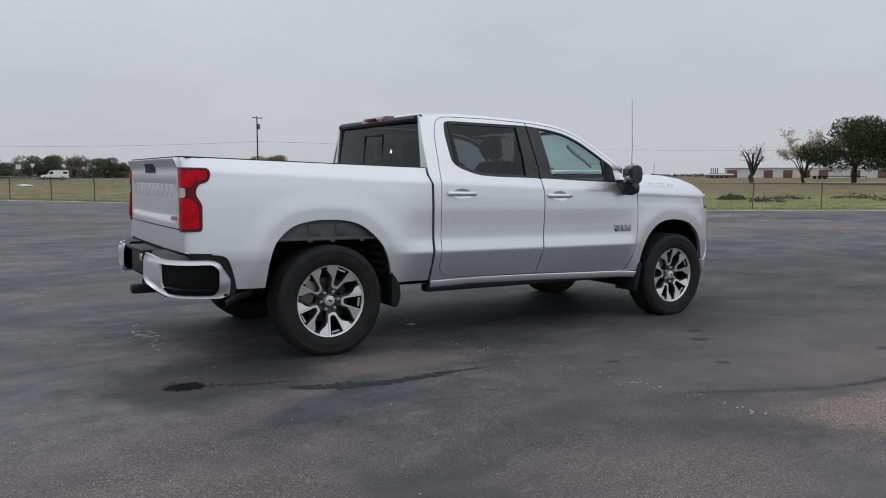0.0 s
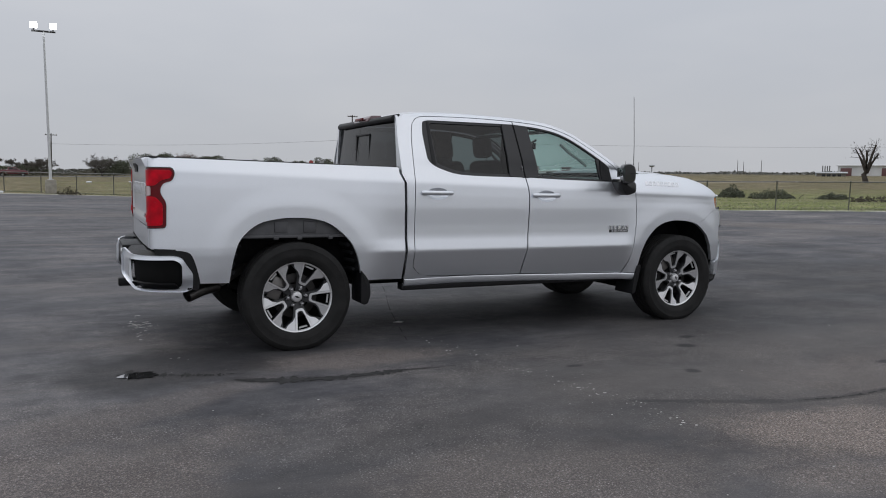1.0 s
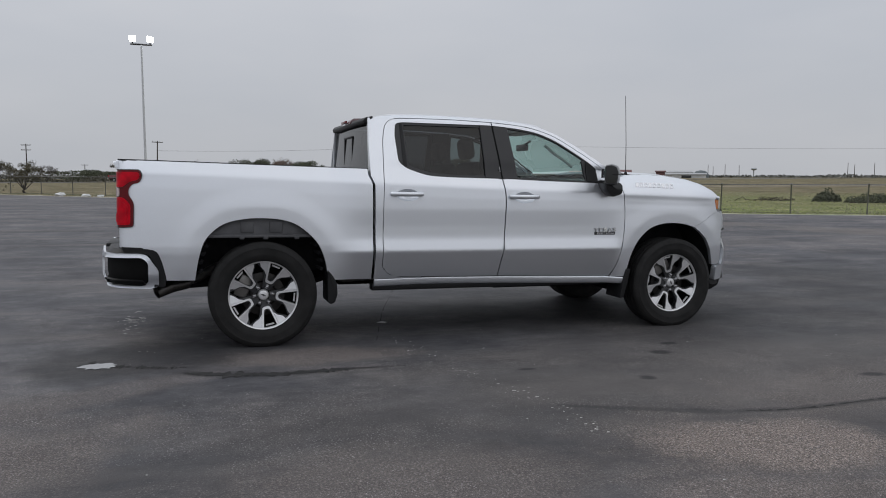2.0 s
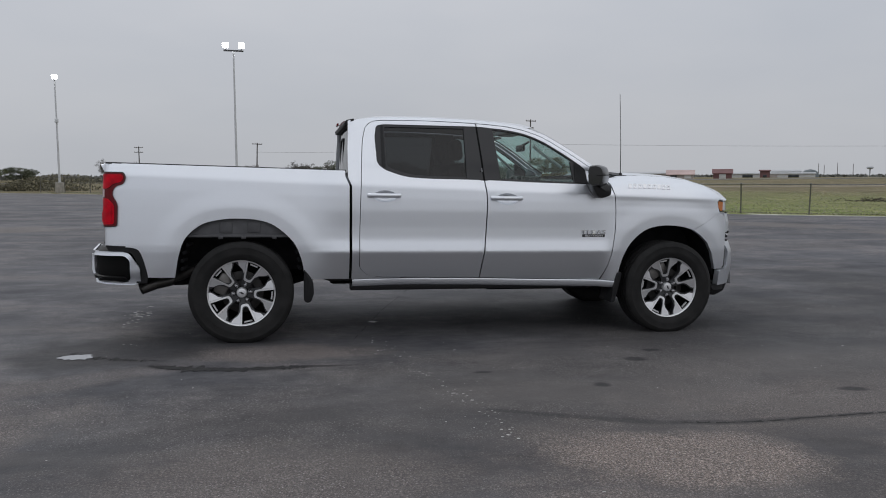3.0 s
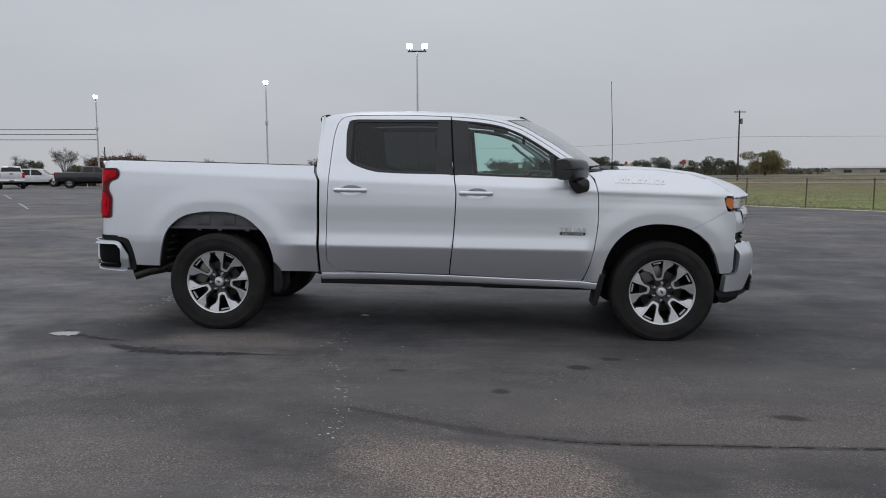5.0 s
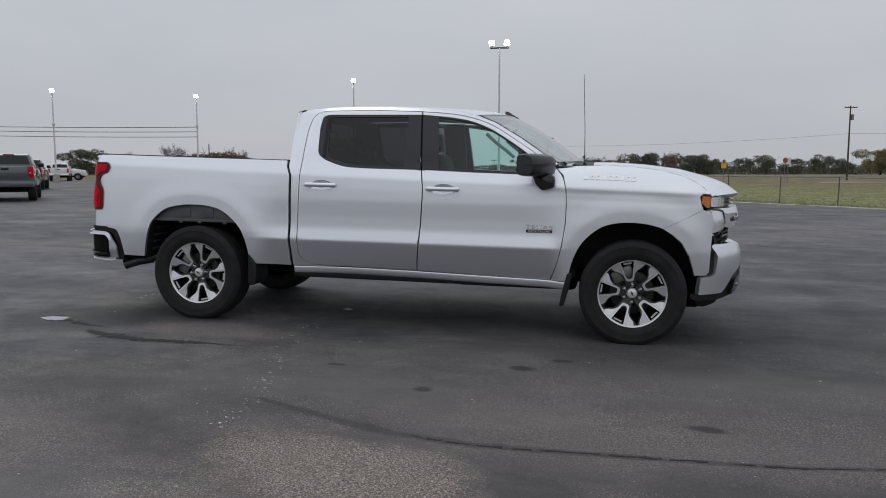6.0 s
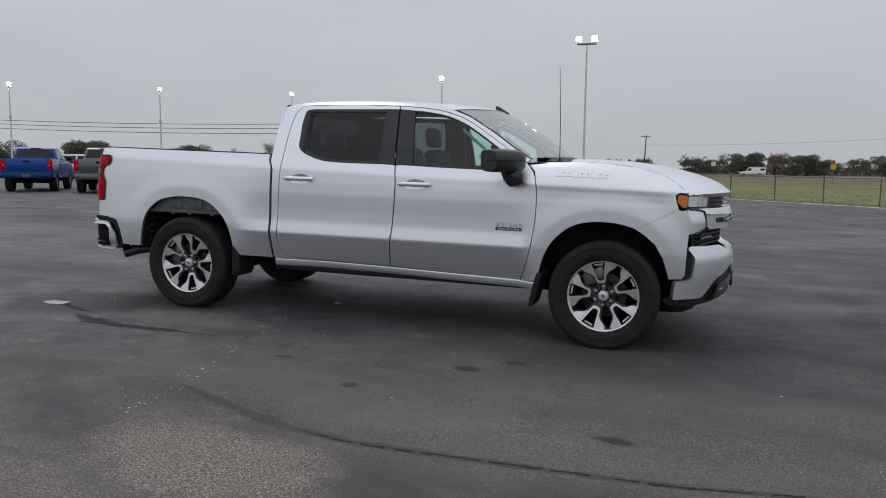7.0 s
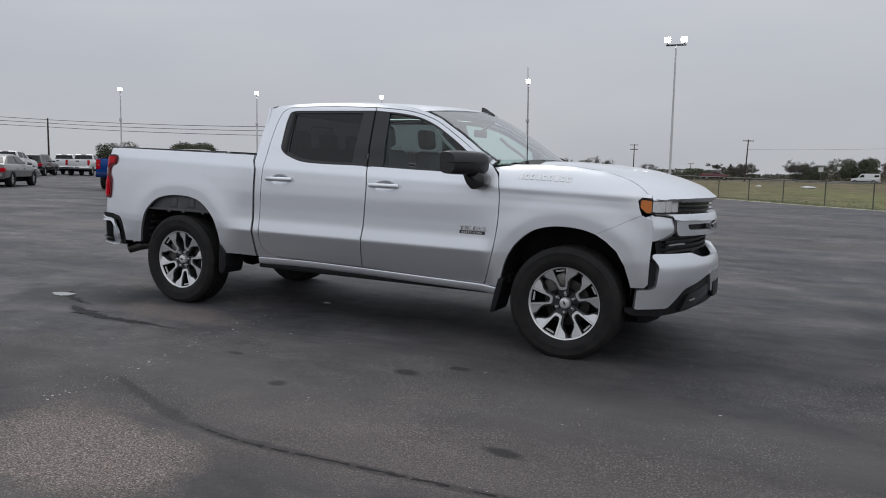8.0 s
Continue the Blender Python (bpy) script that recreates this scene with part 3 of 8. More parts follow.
for i in range(85):
    t = rnd.random()
    flake_bm(bm, lerp(1.02, 1.53, t ** 0.8) + rnd.gauss(0, 0.09), lerp(-0.95, -3.55, t) + rnd.gauss(0, 0.10), 0.005 + 0.012 * rnd.random() ** 2, rnd)
for i in range(46):
    flake_bm(bm, rnd.gauss(-1.06, 0.07), rnd.gauss(0.30, 0.24), 0.008 + 0.020 * rnd.random() ** 2, rnd)
for i in range(240):
    flake_bm(bm, rnd.uniform(-4, 8), rnd.uniform(-5.5, 1.0), 0.004 + 0.010 * rnd.random() ** 3, rnd)
tagged(part("paint_chips", bm, leafy("chip_pale", (0.26, 0.255, 0.245), (0.62, 0.61, 0.59)), None, "small pale chips scattered over the asphalt", smooth=0), category="debris", kind="stuff")

# pale gravel along the lot's edge
EDGE = [(46, -3.0), (37, 7.5), (32.6, 11.5), (27.8, 14.4), (18.9, 19.8), (12.7, 27.0), (7.6, 32.2), (3.8, 35.4), (0.0, 38.8), (-6.3, 43.1), (-12.3, 48.3), (-19.8, 54.0)]
smear("gravel_edge", EDGE, 0.45, 0.45, mat("pale_gravel", (0.50, 0.48, 0.43), 0.95, var=0.35, scale=3, bump=0.5, bscale=30), "pale gravel strip along the asphalt's edge", 31, 0.05)


# ---- the silver pickup truck: x ahead, origin under the rear axle ----
WB = 3.745
ARCH_R = spline([(-0.515, 0.50), (-0.50, 0.60), (-0.475, 0.73), (-0.425, 0.86), (-0.30, 0.968), (-0.14, 1.008), (0.0, 1.014), (0.14, 1.002), (0.27, 0.955), (0.41, 0.83), (0.475, 0.69), (0.50, 0.56), (0.505, 0.50)], 4)
ARCH_F = spline([(3.235, 0.50), (3.255, 0.60), (3.29, 0.71), (3.355, 0.82), (3.47, 0.92), (3.60, 0.964), (3.74, 0.972), (3.88, 0.955), (4.01, 0.905), (4.125, 0.80), (4.18, 0.68), (4.205, 0.58), (4.21, 0.50)], 4)
ARCH_PTS = np.array([p[:2] for p in spline(ARCH_R, 6) + spline(ARCH_F, 6)])
BASE = [(0.30, 0.86), (0.40, 0.93), (0.46, 0.952), (0.52, 0.964), (0.60, 0.975), (0.745, 0.990), (0.95, 0.985), (1.10, 0.980), (1.20, 0.974), (1.30, 0.964), (1.318, 0.958), (1.44, 0.907), (1.83, 0.742), (1.86, 0.722), (1.90, 0.66)]
LEDGE = [(0.46, -0.050), (0.50, -0.040), (0.60, -0.016), (0.732, 0.0155), (0.744, 0.0175), (0.749, 0.0165), (0.840, -0.001), (0.87, -0.003), (0.95, -0.004), (1.08, 0.0), (1.25, 0.0)]
FENDER = [(-0.45, 0.0), (-0.30, -0.002), (-0.18, -0.006), (-0.09, -0.007), (-0.045, -0.0035), (0.0, 0.005), (0.05, -0.005), (0.2, -0.03)]


def shoulder(x):
    return 1.328 - 0.0275 * x


def half_width(x, z):
    """Half the body's width at x and height z."""
    zs = shoulder(x)
    k = sstep(1.05, 1.28, z)
    w = curve_at(BASE, z - (zs - 1.31) * k * (1 - sstep(1.42, 1.5, z)))
    led = sstep(0.50, 0.80, x) * (1 - sstep(3.06, 3.20, x))
    if led:
        w += led * curve_at(LEDGE, z)
    tuck = 1 - sstep(0.45, 0.80, x) + sstep(3.05, 3.25, x)
    if tuck and z < 0.745:
        w += tuck * curve_at(((0.30, 0.05), (0.40, 0.025), (0.46, 0.02), (0.52, 0.014), (0.60, 0.008), (0.745, 0.0)), z)
    fe = sstep(2.75, 3.25, x) * (1 - sstep(4.1, 4.35, x))
    if fe and z < 1.45:
        w += fe * curve_at(FENDER, z - zs)
    if z < 1.25:
        d = float(np.sqrt(((ARCH_PTS - (x, z)) ** 2).sum(axis=1)).min())
        # flared lip round each wheel arch
        k = max(0.0, 0.085 - d)
        w += (0.006 * (1 - sstep(0.08, 0.24, d)) - 0.055 * k * k / (k + 0.004)) * sstep(0.50, 0.66, z)
    # the bed's flank leans in a little more than the doors
    w -= 0.055 * max(0.0, min(z, 1.32) - 0.80) * (1 - sstep(0.50, 0.84, x))
    if x > 3.9:
        w -= 0.52 * (x - 3.9) ** 2
    if x < -0.55:
        w -= 0.16 * (x + 0.55) ** 2
    return w


def roof_edge(x):
    return float(np.interp(x, (0.86, 0.95, 1.08, 1.3, 1.53, 1.8, 2.01, 2.2, 2.34, 2.47, 2.60, 2.815, 2.99, 3.13), (1.81, 1.850, 1.870, 1.880, 1.883, 1.879, 1.870, 1.855, 1.838, 1.802, 1.752, 1.628, 1.511, 1.425)))


def body_side(side, off=0.0):
    def fn(x, z):
        return (x, side * (half_width(x, z) + off), z)
    return fn


def bed_corner(side, off=0.0, x0=-0.97, r=0.07):
    """The bed's flank, carried on round its rear corner to the tailgate."""
    def fn(s, z):
        if s >= x0:
            return (s, side * (half_width(s, z) + off), z)
        h = half_width(x0, z)
        a = (x0 - s) / r
        if a <= math.pi / 2:
            return (x0 - (r + off) * math.sin(a), side * (h - r + (r + off) * math.cos(a)), z)
        return (x0 - r - off, side * (h - r - (a - math.pi / 2) * r), z)
    return fn


truck = thing("pickup_truck", "silver crew cab pickup truck parked on dark asphalt", "pickup truck", pose(0, 0, 0.008, 0, 1.03, 0))
DOOR_R = spline([(0.953, 0.62), (0.953, 0.85), (0.960, 1.15), (0.972, 1.45), (0.985, 1.66), (1.01, 1.775)], 4) + spline([(1.01, 1.775), (1.045, 1.815), (1.11, 1.838), (1.3, 1.845), (1.6, 1.848), (1.97, 1.838)], 5)[1:] + spline([(1.97, 1.838), (1.985, 1.6), (2.012, 1.34), (2.03, 1.20), (2.026, 1.03), (2.012, 0.80), (1.99, 0.60), (1.983, 0.515)], 4)[1:] + spline([(1.983, 0.515), (1.5, 0.522), (1.12, 0.53), (1.02, 0.55), (0.965, 0.60), (0.953, 0.62)], 4)[1:-1]
DOOR_F = spline([(1.980, 1.838), (2.2, 1.822), (2.34, 1.802), (2.47, 1.768), (2.60, 1.715), (2.80, 1.595), (2.97, 1.483), (3.10, 1.395)], 5) + spline([(3.10, 1.395), (3.165, 1.32), (3.195, 1.22), (3.203, 1.10), (3.20, 0.95), (3.175, 0.76), (3.135, 0.60), (3.09, 0.487)], 5)[1:] + spline([(3.09, 0.487), (2.5, 0.50), (1.993, 0.515)], 4)[1:] + spline([(1.993, 0.515), (2.0, 0.60), (2.022, 0.80), (2.036, 1.03), (2.040, 1.20), (2.022, 1.34), (1.995, 1.6), (1.980, 1.838)], 4)[1:-1]
WIN_R = fillet([(1.085, 1.70, 0.03), (1.10, 1.80, 0.04), (1.16, 1.812, 0.03), (1.96, 1.815), (1.995, 1.352), (1.55, 1.355, 0.1), (1.33, 1.366, 0.12), (1.16, 1.425, 0.06), (1.098, 1.475, 0.06)], 6)
WIN_F = [(1.982, 1.815), *spline([(2.20, 1.797), (2.36, 1.772), (2.48, 1.736), (2.60, 1.682), (2.76, 1.585), (2.89, 1.497)], 4), (2.945, 1.452), (2.955, 1.328), (2.45, 1.338), (2.018, 1.352)]
PANE_R = fillet([(1.165, 1.79, 0.02), (1.86, 1.793, 0.012), (1.862, 1.376, 0.012), (1.56, 1.378, 0.1), (1.36, 1.390, 0.1), (1.185, 1.45, 0.03)], 4)
PANE_F = fillet([(2.115, 1.792, 0.012), *[(a, b - 0.014) for a, b in WIN_F[2:-6]], (2.80, 1.535, 0.03), (2.83, 1.345, 0.02), (2.155, 1.366, 0.012)], 4)


def truck_side(side):
    fl = side > 0
    fn = body_side(side)
    # bed flank with its wheel arch
    bed = spline([(-1.14, 0.80), (-0.95, 0.79), (-0.80, 0.775), (-0.755, 0.72), (-0.725, 0.62), (-0.71, 0.545)], 3) + ARCH_R[2:-2] + [(0.51, 0.55), (0.52, 0.52), (0.866, 0.512), (0.866, 1.29), (0.834, 1.362), (0.831, 1.412), (-0.40, 1.430), (-1.02, 1.440), (-1.14, 1.441)]
    patch("bed_side", [p[:2] for p in bed], bed_corner(side), truck, M_PAINT, 0.022, 0.025, flip=fl, vstep=0.013)
    # dark cap along the bed's rail
    bm = bmesh.new()
    yy = lambda x: half_width(x, 1.43) - 0.03
    xs = [-1.03 + i * 0.11 for i in range(17)] + [0.84]
    tube_pts = [(x, side * yy(x), 1.437 - 0.016 * (x + 1.03)) for x in xs]
    for a, b in zip(tube_pts, tube_pts[1:]):
        vs = [bm.verts.new(p) for p in ((a[0], a[1] + side * 0.028, a[2] - 0.003), (b[0], b[1] + side * 0.028, b[2] - 0.003), (b[0], b[1] + side * 0.022, b[2] + 0.011), (a[0], a[1] + side * 0.022, a[2] + 0.011), (b[0], b[1] - side * 0.08, b[2] + 0.011), (a[0], a[1] - side * 0.08, a[2] + 0.011))]
        bm.faces.new((vs[0], vs[1], vs[2], vs[3]))
        bm.faces.new((vs[3], vs[2], vs[4], vs[5]))
    bmesh.ops.remove_doubles(bm, verts=bm.verts, dist=0.0005)
    bmesh.ops.recalc_face_normals(bm, faces=bm.faces)
    part("rail_cap", bm, M_BLACK, truck, "black plastic bed rail cap")
    # cab shell round the doors: rear pillar, roof rail, windscreen pillar
    outer = [(1.30, 0.510), (0.888, 0.511), (0.888, 1.285), (0.856, 1.36), (0.858, 1.60), (0.868, 1.80)] + [(x, roof_edge(x)) for x in (0.90, 0.95, 1.02, 1.1, 1.3, 1.53, 1.8, 2.01, 2.2, 2.34, 2.47, 2.60, 2.72, 2.815, 2.91, 2.99, 3.07, 3.13)]
    g = 0.006
    inner = [(1.30, 0.5175), (1.12, 0.5235), (1.017, 0.544), (0.961, 0.595)] + [(x - g, z) for x, z in (p[:2] for p in spline([(0.953, 0.625), (0.953, 0.85), (0.960, 1.15), (0.972, 1.45), (0.985, 1.66), (1.01, 1.775)], 4))] + [(x, z + g) for x, z in (p[:2] for p in spline([(1.035, 1.81), (1.11, 1.838), (1.3, 1.845), (1.6, 1.848), (1.97, 1.838), (2.2, 1.822), (2.34, 1.802), (2.47, 1.768), (2.60, 1.715), (2.80, 1.595), (2.97, 1.483), (3.10, 1.395)], 4))]
    patch("cab_side", outer + inner[::-1], fn, truck, M_PAINT, 0.03, 0.02, flip=fl)
    # doors
    for dname, dout, dwin, dpane, pane_mat in (("rear_door", DOOR_R, WIN_R, PANE_R, M_PRIVACY), ("front_door", DOOR_F, WIN_F, PANE_F, M_GLASS)):
        hx, hz = (1.160, 1.205) if dname == "rear_door" else (2.212, 1.193)
        bowl = [(hx + 0.098 * math.cos(a) , hz + 0.049 * math.sin(a)) for a in [2 * math.pi * i / 30 for i in range(30)]]
        d = patch(dname, [p[:2] for p in dout], fn, truck, M_PAINT, 0.035, 0.03, holes=[dwin, bowl], flip=fl, vstep=0.013)

        def dished(x, z, hx=hx, hz=hz):
            r2 = min(1.0, ((x - hx) / 0.098) ** 2 + ((z - hz) / 0.049) ** 2)
            return (x, side * (half_width(x, z) - 0.030 * (1 - r2 ** 2)), z)
        patch("handle_scoop", bowl, dished, d, M_PAINT, 0.012, 0.0, flip=fl, sharp=60)
        patch("window_surround", dwin, body_side(side, -0.006), d, M_SATIN, 0.05, 0.02, holes=[dpane], flip=fl, label="satin black window surround")
        patch("window_pane", dpane, body_side(side, -0.014), d, pane_mat, 0.06, 0.004, flip=fl, label="tinted window glass")
        # inner door trim below the window
        zb = 1.33
        lo = [(dout[0][0] + 0.02, 0.56) if dname == "rear_door" else (2.01, 0.55), (1.96, 0.56) if dname == "rear_door" else (3.08, 0.55), (1.98, zb) if dname == "rear_door" else (3.10, zb), (0.99, zb) if dname == "rear_door" else (2.03, zb)]
        patch("door_trim", lo, body_side(side, -0.09), d, M_DASH, 0.12, 0.0, flip=fl)
    for trim in ([(1.862, 1.362), (2.006, 1.350), (1.968, 1.812), (1.862, 1.810)], [(2.022, 1.350), (2.16, 1.358), (2.118, 1.800), (1.984, 1.811)]):
        patch("pillar_trim", trim, body_side(side, 0.003), truck, M_SATIN, 0.05, 0.01, flip=fl, label="satin black pillar cover")
    patch("pillar_gap", [(1.985, 1.348), (2.045, 1.348), (2.0, 1.812), (1.955, 1.814)], body_side(side, 0.0015), truck, M_UNDER, 0.05, 0.004, flip=fl)
    # bead along the rear window's front frame bar
    for n_, x_a, x_b in (("division_bar", 1.138, 1.158),):
        patch(n_, [(x_a, 1.455), (x_b + 0.012, 1.44), (x_b, 1.80), (x_a, 1.80)], body_side(side, -0.001), truck, M_BLACK, 0.05, 0.008, flip=fl)
    # rocker panel
    bm = bmesh.new()
    rings = []
    for i in range(32):
        x = lerp(0.895, 3.222, i / 31)
        top_z = float(np.interp(x, (0.895, 1.3, 1.5, 1.983, 2.5, 3.085, 3.22), (0.509, 0.518, 0.517, 0.510, 0.496, 0.483, 0.478)))
        w0 = half_width(x, 0.50)
        rings.append([bm.verts.new((x, side * (w0 + dw), top_z - dz)) for dz, dw in ((0.0, -0.02), (0.001, -0.004), (0.003, 0.001), (0.007, 0.0045), (0.011, 0.005), (0.036, 0.0005), (0.056, -0.006), (0.062, -0.012), (0.064, -0.03))])
    for a_, b_ in zip(rings, rings[1:]):
        for i in range(8):
            bm.faces.new((a_[i], a_[i + 1], b_[i + 1], b_[i]))
    for ends in (rings[0], rings[-1]):
        bm.faces.new(ends)
    bmesh.ops.recalc_face_normals(bm, faces=bm.faces)
    part("rocker_panel", bm, M_PAINT, truck, smooth=50)
    box("rocker_skirt", 0.88, 3.2, min(side * 0.80, side * 0.90), max(side * 0.80, side * 0.90), 0.41, 0.47, M_BLACK, truck, 0.01)
    # fender
    fout = [(3.211, 1.10), (3.208, 0.95), (3.183, 0.76), (3.143, 0.60), (3.10, 0.484), (3.22, 0.484)] + [p[:2] for p in ARCH_F[2:33]] + [(3.955, 0.934), (4.09, 1.00), (4.255, 1.085), (4.238, 1.125), (4.224, 1.185), (4.25, 1.208), (4.31, 1.205), (4.30, 1.404)]
    top = [(x, shoulder(x) + 0.2) for x in (4.312, 4.27, 4.1, 3.9, 3.6, 3.4, 3.27)]
    fout = fout[:-1] + top + [(3.20, shoulder(3.2) + 0.16), (3.12, 1.385), (3.175, 1.32), (3.204, 1.22)]
    fl_fn = fender_surface(side)
    fe = patch("front_fender", fout, fl_fn, truck, M_PAINT, 0.018, 0.025, flip=fl, vstep=0.013)
    # name badge of plain chrome strokes on the fender
    for i in range(9):
        x0, zb = 3.335 + i * 0.046, shoulder(3.335 + i * 0.046) + 0.048
        ring = [(x0, zb), (x0 + 0.034, zb), (x0 + 0.042, zb + 0.034), (x0 + 0.008, zb + 0.034)]
        hole = [(x0 + 0.0105, zb + 0.009), (x0 + 0.026, zb + 0.009), (x0 + 0.0315, zb + 0.025), (x0 + 0.016, zb + 0.025)]
        patch("badge_stroke", ring, fender_surface(side, 0.005), fe, M_CHROME, 0.02, 0.005, holes=[hole] if i % 3 else [], flip=fl)
    # bumper cheek below the fender's seam
    cheek = [(3.956, 0.9325), (4.0915, 0.9985), (4.2565, 1.0835), (4.333, 1.045), (4.335, 0.935), (4.327, 0.80), (4.322, 0.60), (4.30, 0.572), (4.212, 0.57)] + [(4.195, 0.63), (4.165, 0.72), (4.105, 0.822), (4.03, 0.887)]
    patch("bumper_cheek", cheek, fn, truck, M_PAINT, 0.018, 0.03, flip=fl)
    # wheel-arch liners
    for arch, name_ in ((ARCH_R, "rear_liner"), (ARCH_F, "front_liner")):
        bm = bmesh.new()
        rows = [[bm.verts.new((p[0], side * (half_width(p[0], p[1]) - 0.012 - dy), p[1] + 0.002 + min(0.05, dy * 0.6))) for p in arch] for dy in (0.0, 0.05, 0.15, 0.42)]
        for a, b in zip(rows, rows[1:]):
            for i in range(len(a) - 1):
                bm.faces.new((a[i], a[i + 1], b[i + 1], b[i]))
        bm.faces.new(rows[-1])
        bmesh.ops.triangulate(bm, faces=[f for f in bm.faces if len(f.verts) > 4])
        part(name_, bm, M_LINER, truck)
    for dx in (-1, 1):
        for kz in range(5):
            zc = 0.60 + 0.065 * kz
            xc = dx * (0.462 - 0.9 * max(0, zc - 0.66) ** 1.5)
            tube("liner_rib", [(xc + dx * 0.006, side * 0.90, zc), (xc - dx * 0.004, side * 0.86, zc + 0.004), (xc - dx * 0.010, side * 0.72, zc)], 0.014, M_LINER, truck, 6)
    # tail lamp wrapping the corner
    lamp_o = fillet([(-1.128, 1.372, 0.02), (-0.885, 1.372, 0.03), (-0.868, 1.335, 0.02), (-0.885, 1.277, 0.035), (-0.945, 1.262, 0.03), (-0.968, 1.225, 0.03), (-0.968, 1.185, 0.02), (-0.93, 1.125, 0.03), (-0.935, 0.945, 0.025), (-1.128, 0.935, 0.015)])
    tl = patch("tail_lamp", lamp_o, bed_corner(side, 0.010), truck, M_TAILDEEP, 0.02, 0.022, flip=fl, label="red tail lamp")
    patch("lamp_rim", lamp_o, bed_corner(side, 0.0125), tl, M_SATIN, 0.02, 0.0, holes=[[(lerp(-1.0, p[0], 0.955), lerp(1.155, p[1], 0.972)) for p in lamp_o]], flip=fl)
    upper = fillet([(-1.105, 1.352, 0.01), (-0.90, 1.352, 0.02), (-0.888, 1.33, 0.02), (-0.90, 1.295, 0.02), (-0.965, 1.278, 0.02), (-1.0, 1.24, 0.02), (-1.105, 1.24, 0.01)])
    lower = fillet([(-1.105, 1.165, 0.01), (-0.998, 1.165, 0.02), (-0.955, 1.11, 0.02), (-0.957, 0.965, 0.02), (-1.105, 0.957, 0.01)])
    patch("upper_lens", upper, bed_corner(side, 0.015), tl, M_TAILRED, 0.02, 0.01, flip=fl)
    patch("lower_lens", lower, bed_corner(side, 0.015), tl, M_TAILRED, 0.02, 0.01, flip=fl)
    patch("facet", [(-1.09, 0.985), (-1.0, 1.13), (-0.975, 1.10), (-0.975, 0.98)], bed_corner(side, 0.021), tl, M_TAILRED, 0.02, 0.01, flip=fl)
    patch("reverse_lens", fillet([(-1.118, 1.236, 0.008), (-1.030, 1.236, 0.012), (-1.028, 1.172, 0.012), (-1.118, 1.166, 0.008)]), bed_corner(side, 0.018), tl, M_REVERSE, 0.02, 0.01, flip=fl, label="clear reversing lens")
    # door handles
    for hx, hz in ((1.155, 1.208), (2.207, 1.196)):
        bm = bmesh.new()
        pts = [(hx + dx, side * (half_width(hx, hz) + dy), hz + 0.004) for dx, dy in ((-0.132, 0.012), (-0.118, 0.032), (-0.05, 0.044), (0.03, 0.046), (0.10, 0.036), (0.126, 0.014))]
        tube_bm(bm, pts, 0.019, 10)
        for v in bm.verts:
            v.co.y = side * half_width(hx, hz) + (v.co.y - side * half_width(hx, hz)) * 0.75
        part("door_handle", bm, M_PAINT, truck, "silver pull handle over a scoop", 60)
    # mud flaps behind each wheel
    prism("mud_flap", fillet([(0.497, 0.60, 0.01), (0.535, 0.56, 0.02), (0.572, 0.50, 0.03), (0.578, 0.40, 0.02), (0.555, 0.335, 0.015), (0.52, 0.325, 0.015), (0.497, 0.345, 0.01)]), side * 0.76, side * 1.0, M_BLACK, truck, bev=0.006)
    prism("mud_flap", fillet([(3.262, 0.56, 0.01), (3.275, 0.545, 0.01), (3.25, 0.42, 0.03), (3.215, 0.29, 0.012), (3.175, 0.285, 0.012), (3.20, 0.42, 0.03), (3.232, 0.55, 0.01)]), side * 0.74, side * 0.995, M_BLACK, truck, bev=0.006)
    # mirror
    mbase = prism("mirror_foot", fillet([(2.93, 1.345, 0.01), (3.06, 1.35, 0.02), (3.118, 1.32, 0.03), (3.118, 1.235, 0.03), (3.015, 1.205, 0.03), (2.965, 1.26, 0.02)]), side * 0.93, side * 1.075, M_MIRROR, truck, bev=0.015)
    bm = bmesh.new()
    sh = fillet([(2.85, 1.335, 0.02), (2.85, 1.482, 0.025), (2.95, 1.492, 0.03), (3.03, 1.475, 0.035), (3.058, 1.43, 0.03), (3.055, 1.355, 0.035), (3.02, 1.325, 0.025), (2.90, 1.322, 0.03)])
    rings = []
    for yy_, sc, dx in ((0.985, 0.92, 0.10), (1.0, 1.0, 0.095), (1.04, 1.04, 0.075), (1.12, 1.06, 0.03), (1.19, 1.05, -0.02), (1.23, 1.0, -0.05), (1.245, 0.9, -0.06)):
        cx, cz = 2.955, 1.41
        rings.append([bm.verts.new((cx + dx + (p[0] - cx) * sc * 0.66, side * yy_, cz + (p[1] - cz) * sc)) for p in sh])
    for a, b in zip(rings, rings[1:]):
        for i in range(len(sh)):
            bm.faces.new((a[i], a[(i + 1) % len(sh)], b[(i + 1) % len(sh)], b[i]))
    bm.faces.new(rings[0])
    bm.faces.new(rings[-1][::-1])
    bmesh.ops.recalc_face_normals(bm, faces=bm.faces)
    bmesh.ops.triangulate(bm, faces=[f for f in bm.faces if len(f.verts) > 4])
    ms = part("mirror_shell", bm, M_MIRROR, truck, "black door mirror")
    tube("shell_seam", [(2.90, side * 1.244, 1.405), (2.96, side * 1.251, 1.407), (3.02, side * 1.19, 1.41), (3.06, side * 1.12, 1.41)], 0.004, M_BLACK, ms, 6)
    box("mirror_glass", 2.905, 2.912, min(side * 1.05, side * 1.17), max(side * 1.05, side * 1.17), 1.375, 1.455, M_CHROME, ms, 0.003)
